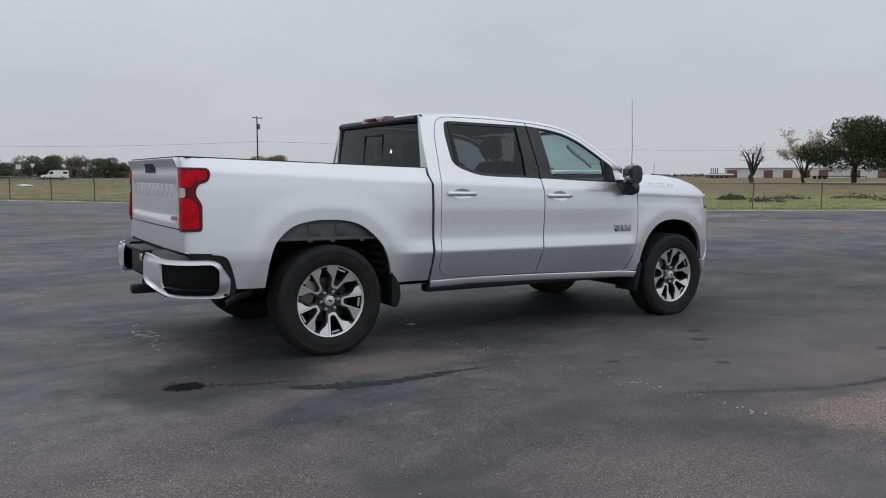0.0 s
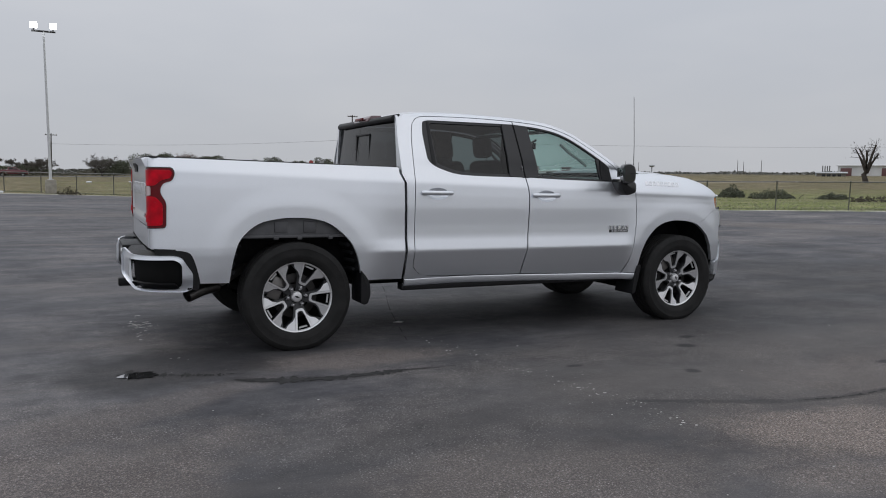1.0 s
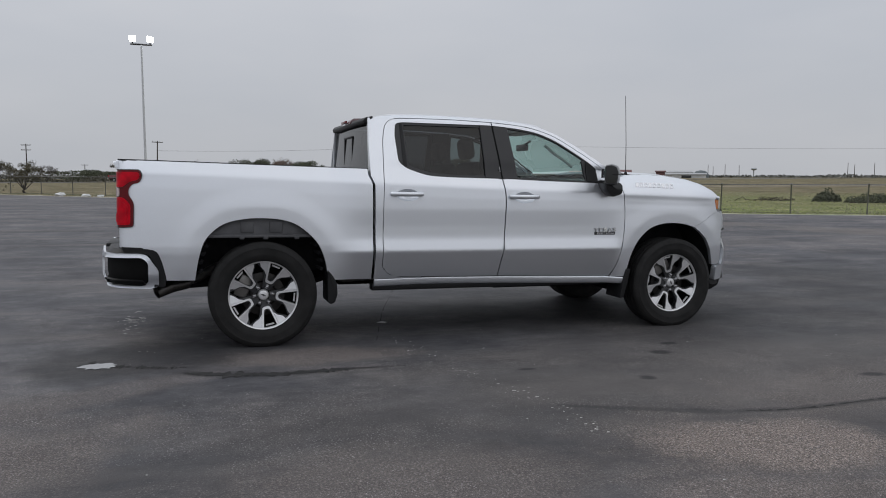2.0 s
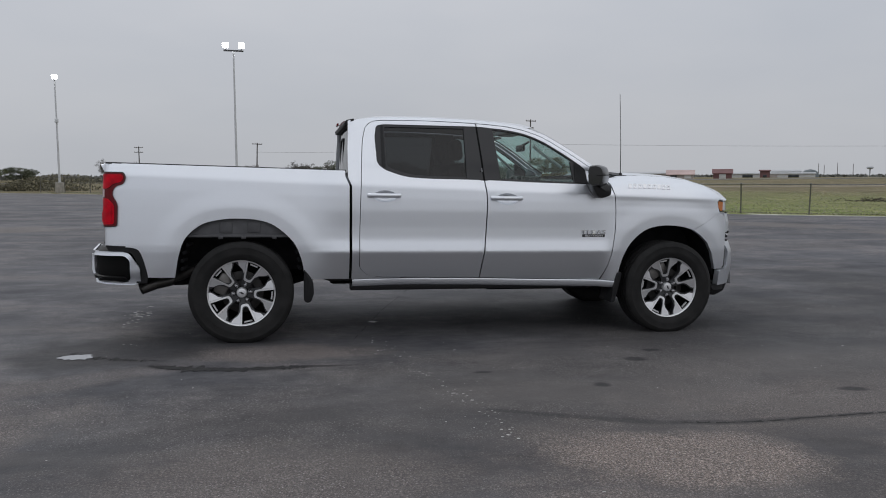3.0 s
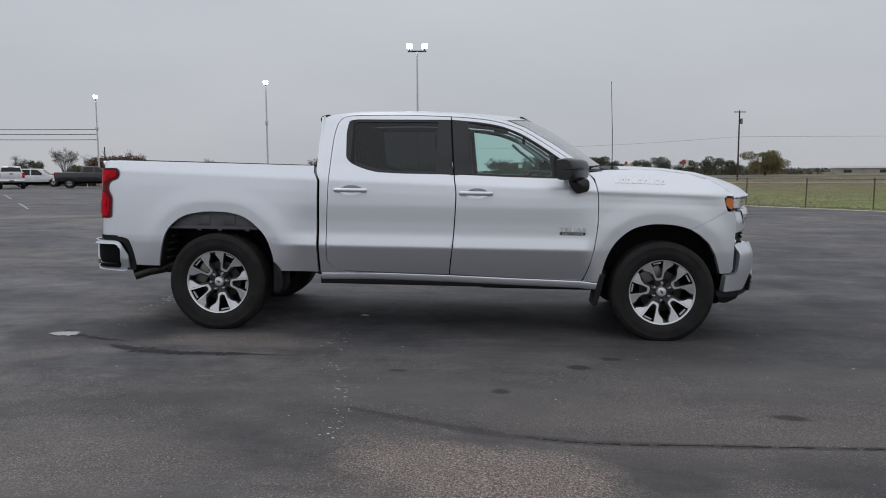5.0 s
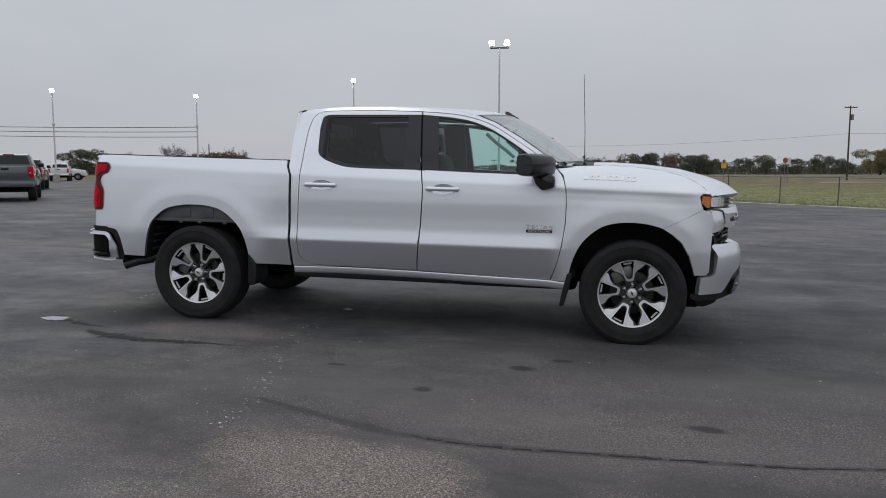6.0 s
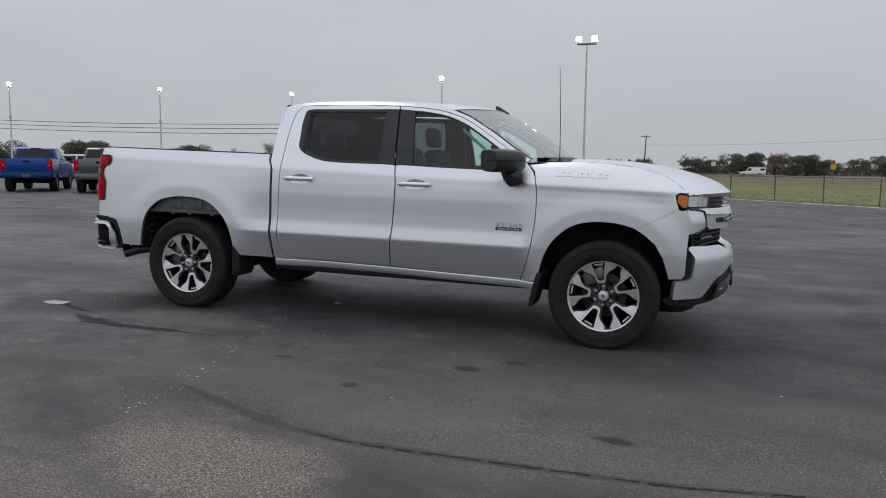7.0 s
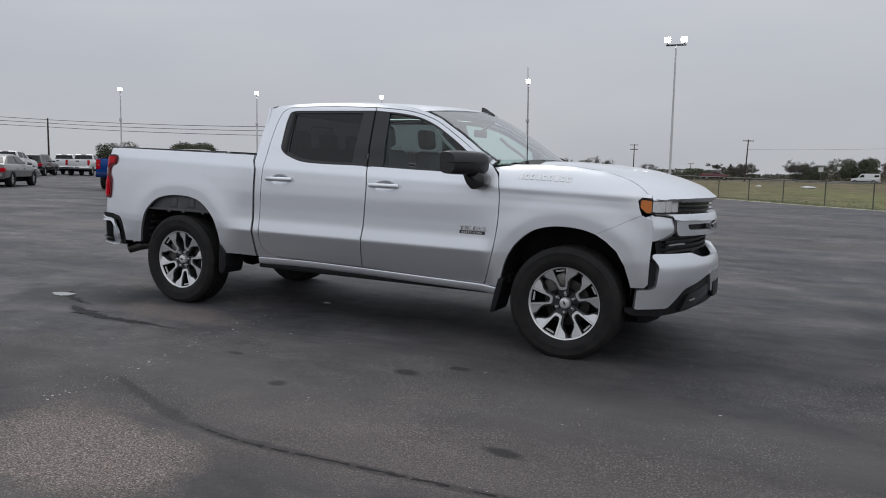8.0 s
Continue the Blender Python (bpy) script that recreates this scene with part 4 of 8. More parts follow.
    patch("sail_panel", [(2.84, 1.345), (2.955, 1.335), (2.95, 1.445), (2.84, 1.525)], body_side(side, 0.001), truck, M_BLACK, 0.05, 0.01, flip=fl)


def seam_y(x):
    return float(np.interp(x, (3.1, 3.3, 3.9, 4.15, 4.27, 4.35), (0.815, 0.812, 0.815, 0.835, 0.862, 0.87)))


HOODZ = [(0.0, 1.43), (0.25, 1.432), (0.45, 1.418), (0.65, 1.385), (0.8, 1.337), (0.91, 1.278), (0.965, 1.235), (1.0, 1.178)]


def hood_front(y):
    return 4.632 - (0.288 + 0.034 * sstep(0.66, 0.87, abs(y))) * (abs(y) / 0.87) ** 2.1


def hood_z(x, y):
    t = max(0.0, min(1.05, (x - 3.22) / (hood_front(y) - 3.22)))
    a = abs(y) / 0.82
    z = float(np.interp(t, [p[0] for p in HOODZ], [p[1] for p in HOODZ])) * 0.5 + 0.25 * float(np.interp(t + 0.03, [p[0] for p in HOODZ], [p[1] for p in HOODZ])) + 0.25 * float(np.interp(t - 0.03, [p[0] for p in HOODZ], [p[1] for p in HOODZ]))
    return z - 0.028 * a ** 2.2 * (1 - t) + 0.016 * (1 - sstep(0.50, 0.68, abs(y))) * (1 - sstep(0.6, 1.0, t)) + 0.018 * sstep(0.72, 0.99, t) * max(0.0, 1 - (abs(y) / 0.86) ** 4)


def fender_surface(side, off=0.0):
    def fn(x, w):
        zs = shoulder(x)
        if w <= zs:
            return (x, side * (half_width(x, w) + off), w)
        k = min(1.1, (w - zs) / 0.2)
        sy = seam_y(x)
        z2 = hood_z(min(x, 4.285), sy) + 0.003
        z2 = max(z2, zs + 0.012)
        y0 = half_width(x, zs)
        p1y, p1z = lerp(y0, sy, 0.38), lerp(zs, z2, 0.84)
        y = y0 * (1 - k) ** 2 + 2 * k * (1 - k) * p1y + sy * k * k
        z = zs * (1 - k) ** 2 + 2 * k * (1 - k) * p1z + z2 * k * k
        return (x, side * (y + off * 0.7), z + off * 0.7)
    return fn


for s_ in (-1, 1):
    truck_side(s_)

# windscreen, roof and rear window
PILLAR = [(2.43, 1.824, 0.705), (2.60, 1.752, 0.755), (2.815, 1.628, 0.805), (2.99, 1.511, 0.845), (3.13, 1.425, 0.868)]


def screen(u, v):
    k = [p[0] for p in PILLAR]
    x = lerp(2.43, 3.13, v)
    z = float(np.interp(x, k, [p[1] for p in PILLAR]))
    y = float(np.interp(x, k, [p[2] for p in PILLAR])) - 0.004
    b = 1 - u * u
    return (x + lerp(0.24, 0.20, v) * b - 0.004, y * u, z + lerp(0.022, 0.02, v) * b + 0.004)


ws = patch("windscreen", fillet([(-0.985, 0.02, 0.03), (0.985, 0.02, 0.03), (0.99, 0.985, 0.02), (-0.99, 0.985, 0.02)]), lambda u, v: screen(u, v), truck, M_SHIELD, 0.12, 0.004, flip=True, label="clear laminated windscreen")
for u0, u1 in ((-1.0, -0.975), (0.975, 1.0)):
    patch("screen_edge", [(u0, 0.0), (u1, 0.0), (u1, 1.0), (u0, 1.0)], lambda u, v: screen(u, v), ws, M_BLACK, 0.05, 0.004, flip=True)


def roof(x, y):
    a = min(1.0, abs(y) / max(0.60, half_width(min(x, 2.44), roof_edge(min(x, 2.44)))))
    xe = x - 0.24 * (1 - a * a) * sstep(1.7, 2.67, x)
    e = roof_edge(min(xe, 2.45))
    return (x, y, e + 0.034 * sstep(0.84, 1.15, x) * (1 - a ** 3.2) + 0.001)


roof_line = [(x, half_width(x, roof_edge(x)) - 0.001) for x in (0.875, 0.95, 1.02, 1.1, 1.2, 1.3, 1.42, 1.53, 1.65, 1.8, 1.9, 2.01, 2.1, 2.2, 2.27, 2.34, 2.41, 2.44)]
patch("roof", [(x, -y) for x, y in roof_line] + [(2.44 + 0.24 * (1 - (y / 0.74) ** 2), y) for y in (-0.6, -0.45, -0.3, -0.15, 0, 0.15, 0.3, 0.45, 0.6)] + roof_line[::-1], roof, truck, M_PAINT, 0.07, 0.012)
patch("headliner", [(0.92, -0.66), (2.42, -0.64), (2.42, 0.64), (0.92, 0.66)], lambda x, y: (x, y, roof(x, y)[2] - 0.05), truck, M_HEADLINER, 0.15, 0.0, flip=True)
# rear spoiler lip with the high brake lamp
prism("roof_lip", fillet([(0.845, 1.788), (0.838, 1.818, 0.01), (0.855, 1.842, 0.01), (0.92, 1.856), (0.92, 1.788)]), -0.712, 0.712, M_BLACK, truck, bev=0.006, label="black rear roof spoiler")
hb = prism("high_brake_lamp", fillet([(0.835, 1.820), (0.842, 1.850, 0.008), (0.87, 1.872, 0.008), (0.96, 1.876), (0.96, 1.83)]), -0.175, 0.215, mat("brake_lamp_plum", (0.15, 0.085, 0.092), 0.2, coat=0.8), truck, bev=0.004, label="smoked red high brake lamp")
box("lamp_bar", 0.814, 0.83, -0.08, 0.12, 1.832, 1.854, M_TAILDEEP, hb, 0.003)
rear_x = lambda y, z: 0.862 + 0.05 * (z - 1.41) + 0.025 * y * y
rw = patch("rear_window", fillet([(-0.80, 1.39, 0.02), (0.80, 1.39, 0.02), (0.735, 1.80, 0.03), (-0.735, 1.80, 0.03)]), lambda y, z: (rear_x(y, z) - 0.004, y, z), truck, M_REARGLASS, 0.1, 0.004, flip=True, label="dark tinted rear window")
for y0, y1, z0, z1 in ((0.200, 0.232, 1.455, 1.715), (-0.13, 0.232, 1.700, 1.716), (-0.138, -0.13, 1.455, 1.70), (-0.13, 0.20, 1.455, 1.461)):
    box("slider_frame", 0.862, 0.874, y0, y1, z0, z1, M_BLACK, rw, 0.003)
cb = prism("cab_back", fillet([(-0.93, 0.56), (0.93, 0.56), (0.90, 1.40), (-0.90, 1.40)]), 0.892, 0.91, M_PAINT, truck, axis="x", label="cab back wall")
for s_ in (-1, 1):
    prism("back_pillar", [(s_ * 0.905, 1.39), (s_ * 0.80, 1.39), (s_ * 0.735, 1.81), (s_ * 0.755, 1.83)], 0.864, 0.885, M_PAINT, truck, axis="x")
# black panel added to darken the gap between cab and bed
box("gap_dark_panel", 0.855, 0.885, -0.935, 0.935, 0.55, 1.30, M_UNDER, truck, 0.004)
box("back_header", 0.872, 0.89, -0.735, 0.735, 1.795, 1.84, M_PAINT, truck, 0.004)

# hood, cowl and antennas
for s_ in (-1, 1):
    tube("hood_gap", [(x, s_ * (seam_y(x) - 0.003), hood_z(x, seam_y(x)) + 0.0015) for x in (3.32, 3.45, 3.6, 3.75, 3.9, 4.0, 4.08, 4.15, 4.2, 4.25, 4.275)], 0.0036, M_UNDER, truck, 6)
hood = patch("hood", [(3.30, -0.80)] + [(x, -seam_y(x) + 0.006) for x in (3.5, 3.7, 3.9, 4.05, 4.15, 4.22, 4.275)] + [(hood_front(y), y) for y in [-0.855 + 0.0855 * i for i in range(21)]] + [(x, seam_y(x) - 0.006) for x in (4.275, 4.22, 4.15, 4.05, 3.9, 3.7, 3.5)] + [(3.30, 0.80), (3.345, 0.4), (3.355, 0), (3.345, -0.4)], lambda x, y: (x, y, hood_z(x, y)), truck, M_PAINT, 0.03, 0.035)
patch("cowl", [(3.10, -0.86), (3.30, -0.83), (3.36, -0.4), (3.37, 0), (3.36, 0.4), (3.30, 0.83), (3.10, 0.86), (3.25, 0.4), (3.28, 0), (3.25, -0.4)], lambda x, y: (x, y, 1.398 + 0.02 * (1 - (y / 0.86) ** 2)), truck, M_BLACK, 0.08, 0.02, label="black plastic cowl grille")
patch("cowl_shield", [(3.24, -0.80), (3.40, -0.78), (3.42, -0.35), (3.40, -0.30), (3.25, -0.6)], lambda x, y: (x, y, hood_z(x, y) + 0.010 - 0.08 * (x - 3.3)), truck, M_BLACK, 0.06, 0.01)
for s_ in (-1,):
    mast = [(3.335, s_ * 0.755, 1.40), (3.328, s_ * 0.755, 1.70), (3.305, s_ * 0.753, 2.14)]
    tube("antenna_mast", mast, 0.0038, M_BLACK, truck, 6, 0.0022, "thin black whip antenna")
    part("antenna_base", (lambda bm: (lathe_bm(bm, [(0.001, 0.035), (0.010, 0.032), (0.017, 0.012), (0.02, 0.0)], 12, "z"), bm)[1])(bmesh.new()), M_BLACK, truck).location = (3.335, s_ * 0.755, 1.405)
bm = bmesh.new()
fin = [[bm.verts.new((x, 0.1 + y * w, z)) for y, z in ((-1, roof(x, 0.1)[2] - 0.01), (-0.5, roof(x, 0.1)[2] + h), (0.5, roof(x, 0.1)[2] + h), (1, roof(x, 0.1)[2] - 0.01))] for x, h, w in ((2.575, 0.036, 0.016), (2.605, 0.039, 0.022), (2.65, 0.023, 0.024), (2.70, 0.003, 0.010))]
for a, b in zip(fin, fin[1:]):
    for i in range(3):
        bm.faces.new((a[i], a[i + 1], b[i + 1], b[i]))
bm.faces.new(fin[0][::-1])
bm.faces.new(fin[-1])
bmesh.ops.recalc_face_normals(bm, faces=bm.faces)
part("roof_antenna_fin", bm, M_GLOSSBLACK, truck, "black shark fin antenna")

# tailgate and lower rear panel
def gate_x(y, z):
    return -1.048 - 0.030 * sstep(1.375, 1.425, z) + 0.012 * (1 - sstep(1.24, 1.30, z)) * sstep(0.99, 1.04, z) * sstep(0.78, 0.70, abs(y)) - 0.012 * (1 - (y / 0.8) ** 2)


tg = patch("tailgate", fillet([(-0.795, 0.955, 0.015), (0.795, 0.955, 0.015), (0.795, 1.432, 0.02), (-0.795, 1.432, 0.02)]), lambda y, z: (gate_x(y, z), y, z), truck, M_PAINT, 0.05, 0.04, flip=True, vstep=0.02, label="silver tailgate with raised name strokes")
for i in range(9):
    y0 = 0.60 - i * 0.137
    patch("raised_stroke", fillet([(y0 - 0.105, 1.165, 0.012), (y0, 1.165, 0.012), (y0, 1.255, 0.012), (y0 - 0.105, 1.255, 0.012)], 3), lambda y, z: (gate_x(y, z) - 0.005, y, z), tg, M_PAINT, 0.03, 0.007, flip=True)
    patch("stroke_core", fillet([(y0 - 0.08, 1.19, 0.006), (y0 - 0.022, 1.19, 0.006), (y0 - 0.022, 1.23, 0.006), (y0 - 0.08, 1.23, 0.006)], 2), lambda y, z: (gate_x(y, z) - 0.0065, y, z), tg, M_PAINT, 0.03, 0.004, flip=True)
patch("gate_handle", fillet([(-0.16, 1.335, 0.02), (0.16, 1.335, 0.02), (0.14, 1.40, 0.02), (-0.14, 1.40, 0.02)]), lambda y, z: (gate_x(y, z) - 0.008, y, z), tg, M_BLACK, 0.04, 0.01, flip=True, label="black tailgate handle")
patch("trim_badge", fillet([(-0.74, 1.008), (-0.60, 1.008), (-0.59, 1.036), (-0.73, 1.036)]), lambda y, z: (gate_x(y, z) - 0.006, y, z), tg, M_BADGERED, 0.03, 0.006, flip=True, label="small red and dark trim badge")
patch("trim_badge_edge", fillet([(-0.69, 1.012), (-0.60, 1.012), (-0.595, 1.032), (-0.685, 1.032)]), lambda y, z: (gate_x(y, z) - 0.009, y, z), tg, M_BADGEDARK, 0.03, 0.006, flip=True)
patch("maker_badge", fillet([(0.46, 1.01), (0.72, 1.01), (0.72, 1.028), (0.46, 1.028)]), lambda y, z: (gate_x(y, z) - 0.006, y, z), tg, M_CHROME, 0.03, 0.006, flip=True)
patch("rear_valance", [(-0.83, 0.795), (0.83, 0.795), (0.83, 0.945), (-0.83, 0.945)], lambda y, z: (-1.043 - 0.01 * (1 - (y / 0.83) ** 2), y, z), truck, M_PAINT, 0.06, 0.03, flip=True)
box("gate_top", -1.062, -1.0, -0.79, 0.79, 1.415, 1.440, M_PAINT, tg, 0.008)
box("gate_cap", -1.05, -1.0, -0.78, 0.78, 1.4405, 1.449, M_BLACK, tg, 0.003)

# rear step bumper: a band bent round the corner in plan
BUMP = spline([(-0.765, 1.0), (-0.86, 0.996), (-0.98, 0.975), (-1.075, 0.925), (-1.135, 0.84), (-1.158, 0.74), (-1.178, 0.55), (-1.195, 0.36), (-1.20, 0.27), (-1.20, 0.0)], 5)
BL = [0.0]
for a_, b_ in zip(BUMP, BUMP[1:]):
    BL.append(BL[-1] + (Vector(b_) - Vector(a_)).length)


def bump_pt(side, off=0.0):
    def fn(s, z):
        i = max(0, min(len(BUMP) - 2, int(np.searchsorted(BL, s)) - 1))
        t = (s - BL[i]) / (BL[i + 1] - BL[i])
        a, b = Vector(BUMP[i]), Vector(BUMP[i + 1])
        p = a + (b - a) * t
        i0, i1 = max(0, i - 2), min(len(BUMP) - 1, i + 3)
        d = (Vector(BUMP[i1]) - Vector(BUMP[i0])).normalized()
        n = Vector((d.y, -d.x))
        bulge = off - 0.03 * sstep(0.60, 0.50, z) - 0.012 * sstep(0.70, 0.755, z)
        return (p.x + n.x * bulge, side * (p.y + n.y * bulge), z)
    return fn


for s_ in (-1, 1):
    fl = s_ < 0
    out = fillet([(0.0, 0.625, 0.02), (0.075, 0.735, 0.03), (0.13, 0.752, 0.03), (0.55, 0.752, 0.02), (0.86, 0.77, 0.02), (0.87, 0.56, 0.04), (0.72, 0.525, 0.02), (0.50, 0.50, 0.02), (0.05, 0.488, 0.03), (0.0, 0.51, 0.02)])
    pocket = fillet([(0.072, 0.688, 0.03), (0.115, 0.718, 0.03), (0.52, 0.716, 0.012), (0.505, 0.54, 0.03), (0.45, 0.520, 0.03), (0.11, 0.510, 0.03), (0.072, 0.54, 0.03)])
    rb = patch("rear_bumper", out, bump_pt(s_), truck, M_PAINT, 0.02, 0.016, holes=[pocket], flip=not fl, label="silver corner of the rear step bumper")
    patch("bumper_pocket", pocket, bump_pt(s_, -0.020), rb, M_UNDER, 0.04, 0.0, flip=not fl, label="black recessed step pocket")
    patch("pocket_lip", [(0.09, 0.522), (0.45, 0.532), (0.49, 0.56), (0.46, 0.568), (0.12, 0.555)], bump_pt(s_, -0.004), rb, M_BLACK, 0.04, 0.02, flip=not fl)
    bm = bmesh.new()
    top_in = [bump_pt(s_, -0.012)(s, 0.752) for s in [0.1 + i * 0.05 for i in range(16)]]
    rows = []
    for p in top_in:
        rows.append([bm.verts.new(q) for q in ((p[0], p[1], 0.748), (p[0] + 0.03, p[1] * 0.985, 0.782), (min(-0.80, p[0] + 0.22), p[1] * 0.9, 0.785))])
    for a, b in zip(rows, rows[1:]):
        for k in range(2):
            bm.faces.new((a[k], b[k], b[k + 1], a[k + 1]))
    bmesh.ops.recalc_face_normals(bm, faces=bm.faces)
    part("step_pad", bm, M_BLACK, rb, "black step pad")
    prism("bumper_gap_filler", fillet([(-1.02, 0.80), (-0.80, 0.79, 0.02), (-0.745, 0.72, 0.02), (-0.71, 0.60), (-0.72, 0.50), (-0.80, 0.50), (-0.78, 0.64, 0.02), (-0.83, 0.74, 0.02), (-1.0, 0.76)]), s_ * 0.88, s_ * 0.972, M_BLACK, truck)
box("plate_recess", -1.155, -1.12, -0.27, 0.27, 0.575, 0.745, M_BLACK, truck, 0.01)
box("hitch_receiver", -1.215, -1.0, -0.045, 0.045, 0.42, 0.485, M_BLACK, truck, 0.01)
box("center_step", -1.19, -1.0, -0.28, 0.28, 0.745, 0.775, M_BLACK, truck, 0.01)
box("hitch_bar", -1.06, -0.75, -0.40, 0.40, 0.43, 0.48, M_UNDER, truck, 0.015)
# small chrome piece added as the white highlight on the bumper
box("bumper_highlight", -1.205, -1.19, -0.33, -0.26, 0.70, 0.75, M_CHROME, truck, 0.003)

# front face
def nose(y):
    return 4.618 - 0.428 * y * y


def chin(y):
    a = abs(y)
    return 4.668 - 0.235 * (a / 0.9) ** 2 - 0.148 * (a / 0.93) ** 8


def front(name, outline, xfun, off, material, parent, step=0.05, depth=0.03, holes=(), label="", prof=lambda z: 0.0):
    return patch(name, outline, lambda y, z: (xfun(y) + off + prof(z), y, z), parent, material, step, depth, holes=holes, label=label)


grille = front("upper_grille", [(-0.62, 1.095), (0.62, 1.095), (0.62, 1.19), (0.4, 1.208), (-0.4, 1.208), (-0.62, 1.19)], nose, -0.05, M_BLACK, truck, 0.06, 0.0, label="black mesh grille between painted bars")
for zz in (1.118, 1.15, 1.178):
    front("grille_bar", [(-0.60, zz - 0.006), (0.60, zz - 0.006), (0.60, zz + 0.006), (-0.60, zz + 0.006)], nose, -0.015, M_GLOSSBLACK, grille, 0.06, 0.02)
for s_ in (-1, 1):
    ys = lambda pts: [(s_ * a, b) for a, b, *r in pts] if s_ > 0 else [(s_ * a, b) for a, b, *r in pts][::-1]
    yf = lambda pts: fillet([(s_ * p[0], *p[1:]) for p in (pts if s_ > 0 else pts[::-1])])
    # head lamp: dark bowl, clear cells, amber corner, glass cover
    lampx = lambda y: nose(y) + 0.045 * sstep(0.6, 0.86, abs(y)) - 0.75 * max(0, abs(y) - 0.78) ** 2 * 6
    hl = front("head_lamp", yf([(0.60, 1.095, 0.01), (0.874, 1.092, 0.02), (0.902, 1.134, 0.02), (0.90, 1.20, 0.015), (0.60, 1.19, 0.01)]), lampx, -0.014, M_SATIN, truck, 0.03, 0.03, label="headlamp with clear cells and amber corner")
    front("amber_corner", yf([(0.862, 1.104, 0.006), (0.880, 1.098, 0.008), (0.9035, 1.137, 0.01), (0.9015, 1.192, 0.01), (0.862, 1.184, 0.006)]), lampx, -0.004, M_AMBER, hl, 0.02, 0.048, label="amber side marker lens")
    for y0, y1 in ((0.768, 0.854), (0.690, 0.765), (0.612, 0.687)):
        front("lamp_cell", yf([(y0, 1.106, 0.012), (y1, 1.106, 0.012), (y1, 1.182, 0.012), (y0, 1.182, 0.012)]), lambda y, m_=(y0 + y1) / 2: lampx(y) + 0.006 * (1 - min(1, ((abs(y) - m_) / 0.04) ** 2)), -0.010, M_CELL, hl, 0.012, 0.012)
    front("lamp_cover", yf([(0.602, 1.10, 0.01), (0.853, 1.10, 0.01), (0.853, 1.188, 0.015), (0.602, 1.188, 0.01)]), lampx, 0.002, M_LENS, hl, 0.03, 0.003)
    # painted bar under the lamp, running to the middle
    front("crossbar", yf([(0.0, 1.035), (0.60, 1.045, 0.02), (0.845, 1.068, 0.01), (0.85, 1.088, 0.008), (0.60, 1.092, 0.02), (0.0, 1.098)]), lambda y: nose(y) + 0.030 - 0.02 * sstep(0.5, 0.8, abs(y)), 0.0, M_PAINT, truck, 0.03, 0.05, prof=lambda z: -0.45 * max(0, z - 1.055))
    front("slot_surround", yf([(0.0, 0.93), (0.60, 0.932, 0.01), (0.632, 0.95, 0.02), (0.645, 1.044, 0.01), (0.50, 1.04), (0.0, 1.03)]), nose, 0.012, M_PAINT, truck, 0.05, 0.04, holes=[yf([(0.10, 0.97, 0.01), (0.50, 0.975, 0.02), (0.52, 1.015, 0.01), (0.10, 1.018, 0.01)])])
    front("slot_black", yf([(0.08, 0.96), (0.54, 0.965), (0.54, 1.025), (0.08, 1.03)]), nose, -0.03, M_BLACK, truck, 0.08, 0.0)
    front("notch_trim", yf([(0.640, 0.950, 0.01), (0.69, 0.940, 0.01), (0.88, 0.900), (0.88, 1.072), (0.655, 1.054, 0.01)]), lambda y: 4.335 + 0.30 * (0.885 - abs(y)) + 0.05 * (1 - math.exp(-max(0, 0.885 - abs(y)) / 0.03)), -0.016, M_GLOSSBLACK, truck, 0.04, 0.02)
    # wing that points ahead from the cheek
    front("cheek_wing", yf([(0.690, 1.022, 0.004), (0.694, 0.970, 0.006), (0.80, 0.937), (0.888, 0.905), (0.888, 1.082), (0.690, 1.062, 0.005)]), lambda y: 4.335 + 0.30 * (0.885 - abs(y)) + 0.05 * (1 - math.exp(-max(0, 0.885 - abs(y)) / 0.03)), 0.004, M_PAINT, truck, 0.02, 0.04, prof=lambda z: -0.3 * max(0, z - 1.0))
    wing_x = lambda y, z: 4.335 + 0.30 * (0.885 - abs(y)) + 0.05 * (1 - math.exp(-max(0, 0.885 - abs(y)) / 0.03)) - 0.3 * max(0, z - 1.0)
    tube("wing_trim", [(wing_x(y, z) + 0.004, s_ * y, z) for y, z in ((0.872, 1.088), (0.80, 1.083), (0.74, 1.077), (0.698, 1.071), (0.684, 1.060), (0.682, 1.02), (0.685, 0.972), (0.70, 0.960), (0.75, 0.945), (0.80, 0.930), (0.86, 0.908))], 0.0105, M_GLOSSBLACK, truck, 8, label="gloss black line round the cheek wing")
    front("lower_grille", yf([(0.0, 0.80), (0.84, 0.81), (0.86, 0.93), (0.0, 0.935)]), lambda y: chin(y) - 0.10 * sstep(0.9, 0.6, abs(y)), -0.03, M_BLACK, truck, 0.06, 0.0, label="black lower grille")
    for zz in (0.825, 0.862, 0.897):
        front("grille_slat", yf([(0.0, zz - 0.009), (0.80, zz - 0.007), (0.80, zz + 0.007), (0.0, zz + 0.009)]), lambda y: chin(y) - 0.10 * sstep(0.9, 0.6, abs(y)), 0.0, M_BLACK, truck, 0.06, 0.03)
    front("fog_lamp", yf([(0.52, 0.868, 0.004), (0.78, 0.870, 0.004), (0.78, 0.880, 0.004), (0.52, 0.880, 0.004)]), lambda y: chin(y) - 0.10 * sstep(0.9, 0.6, abs(y)), 0.012, M_LAMPWHITE, truck, 0.04, 0.02)
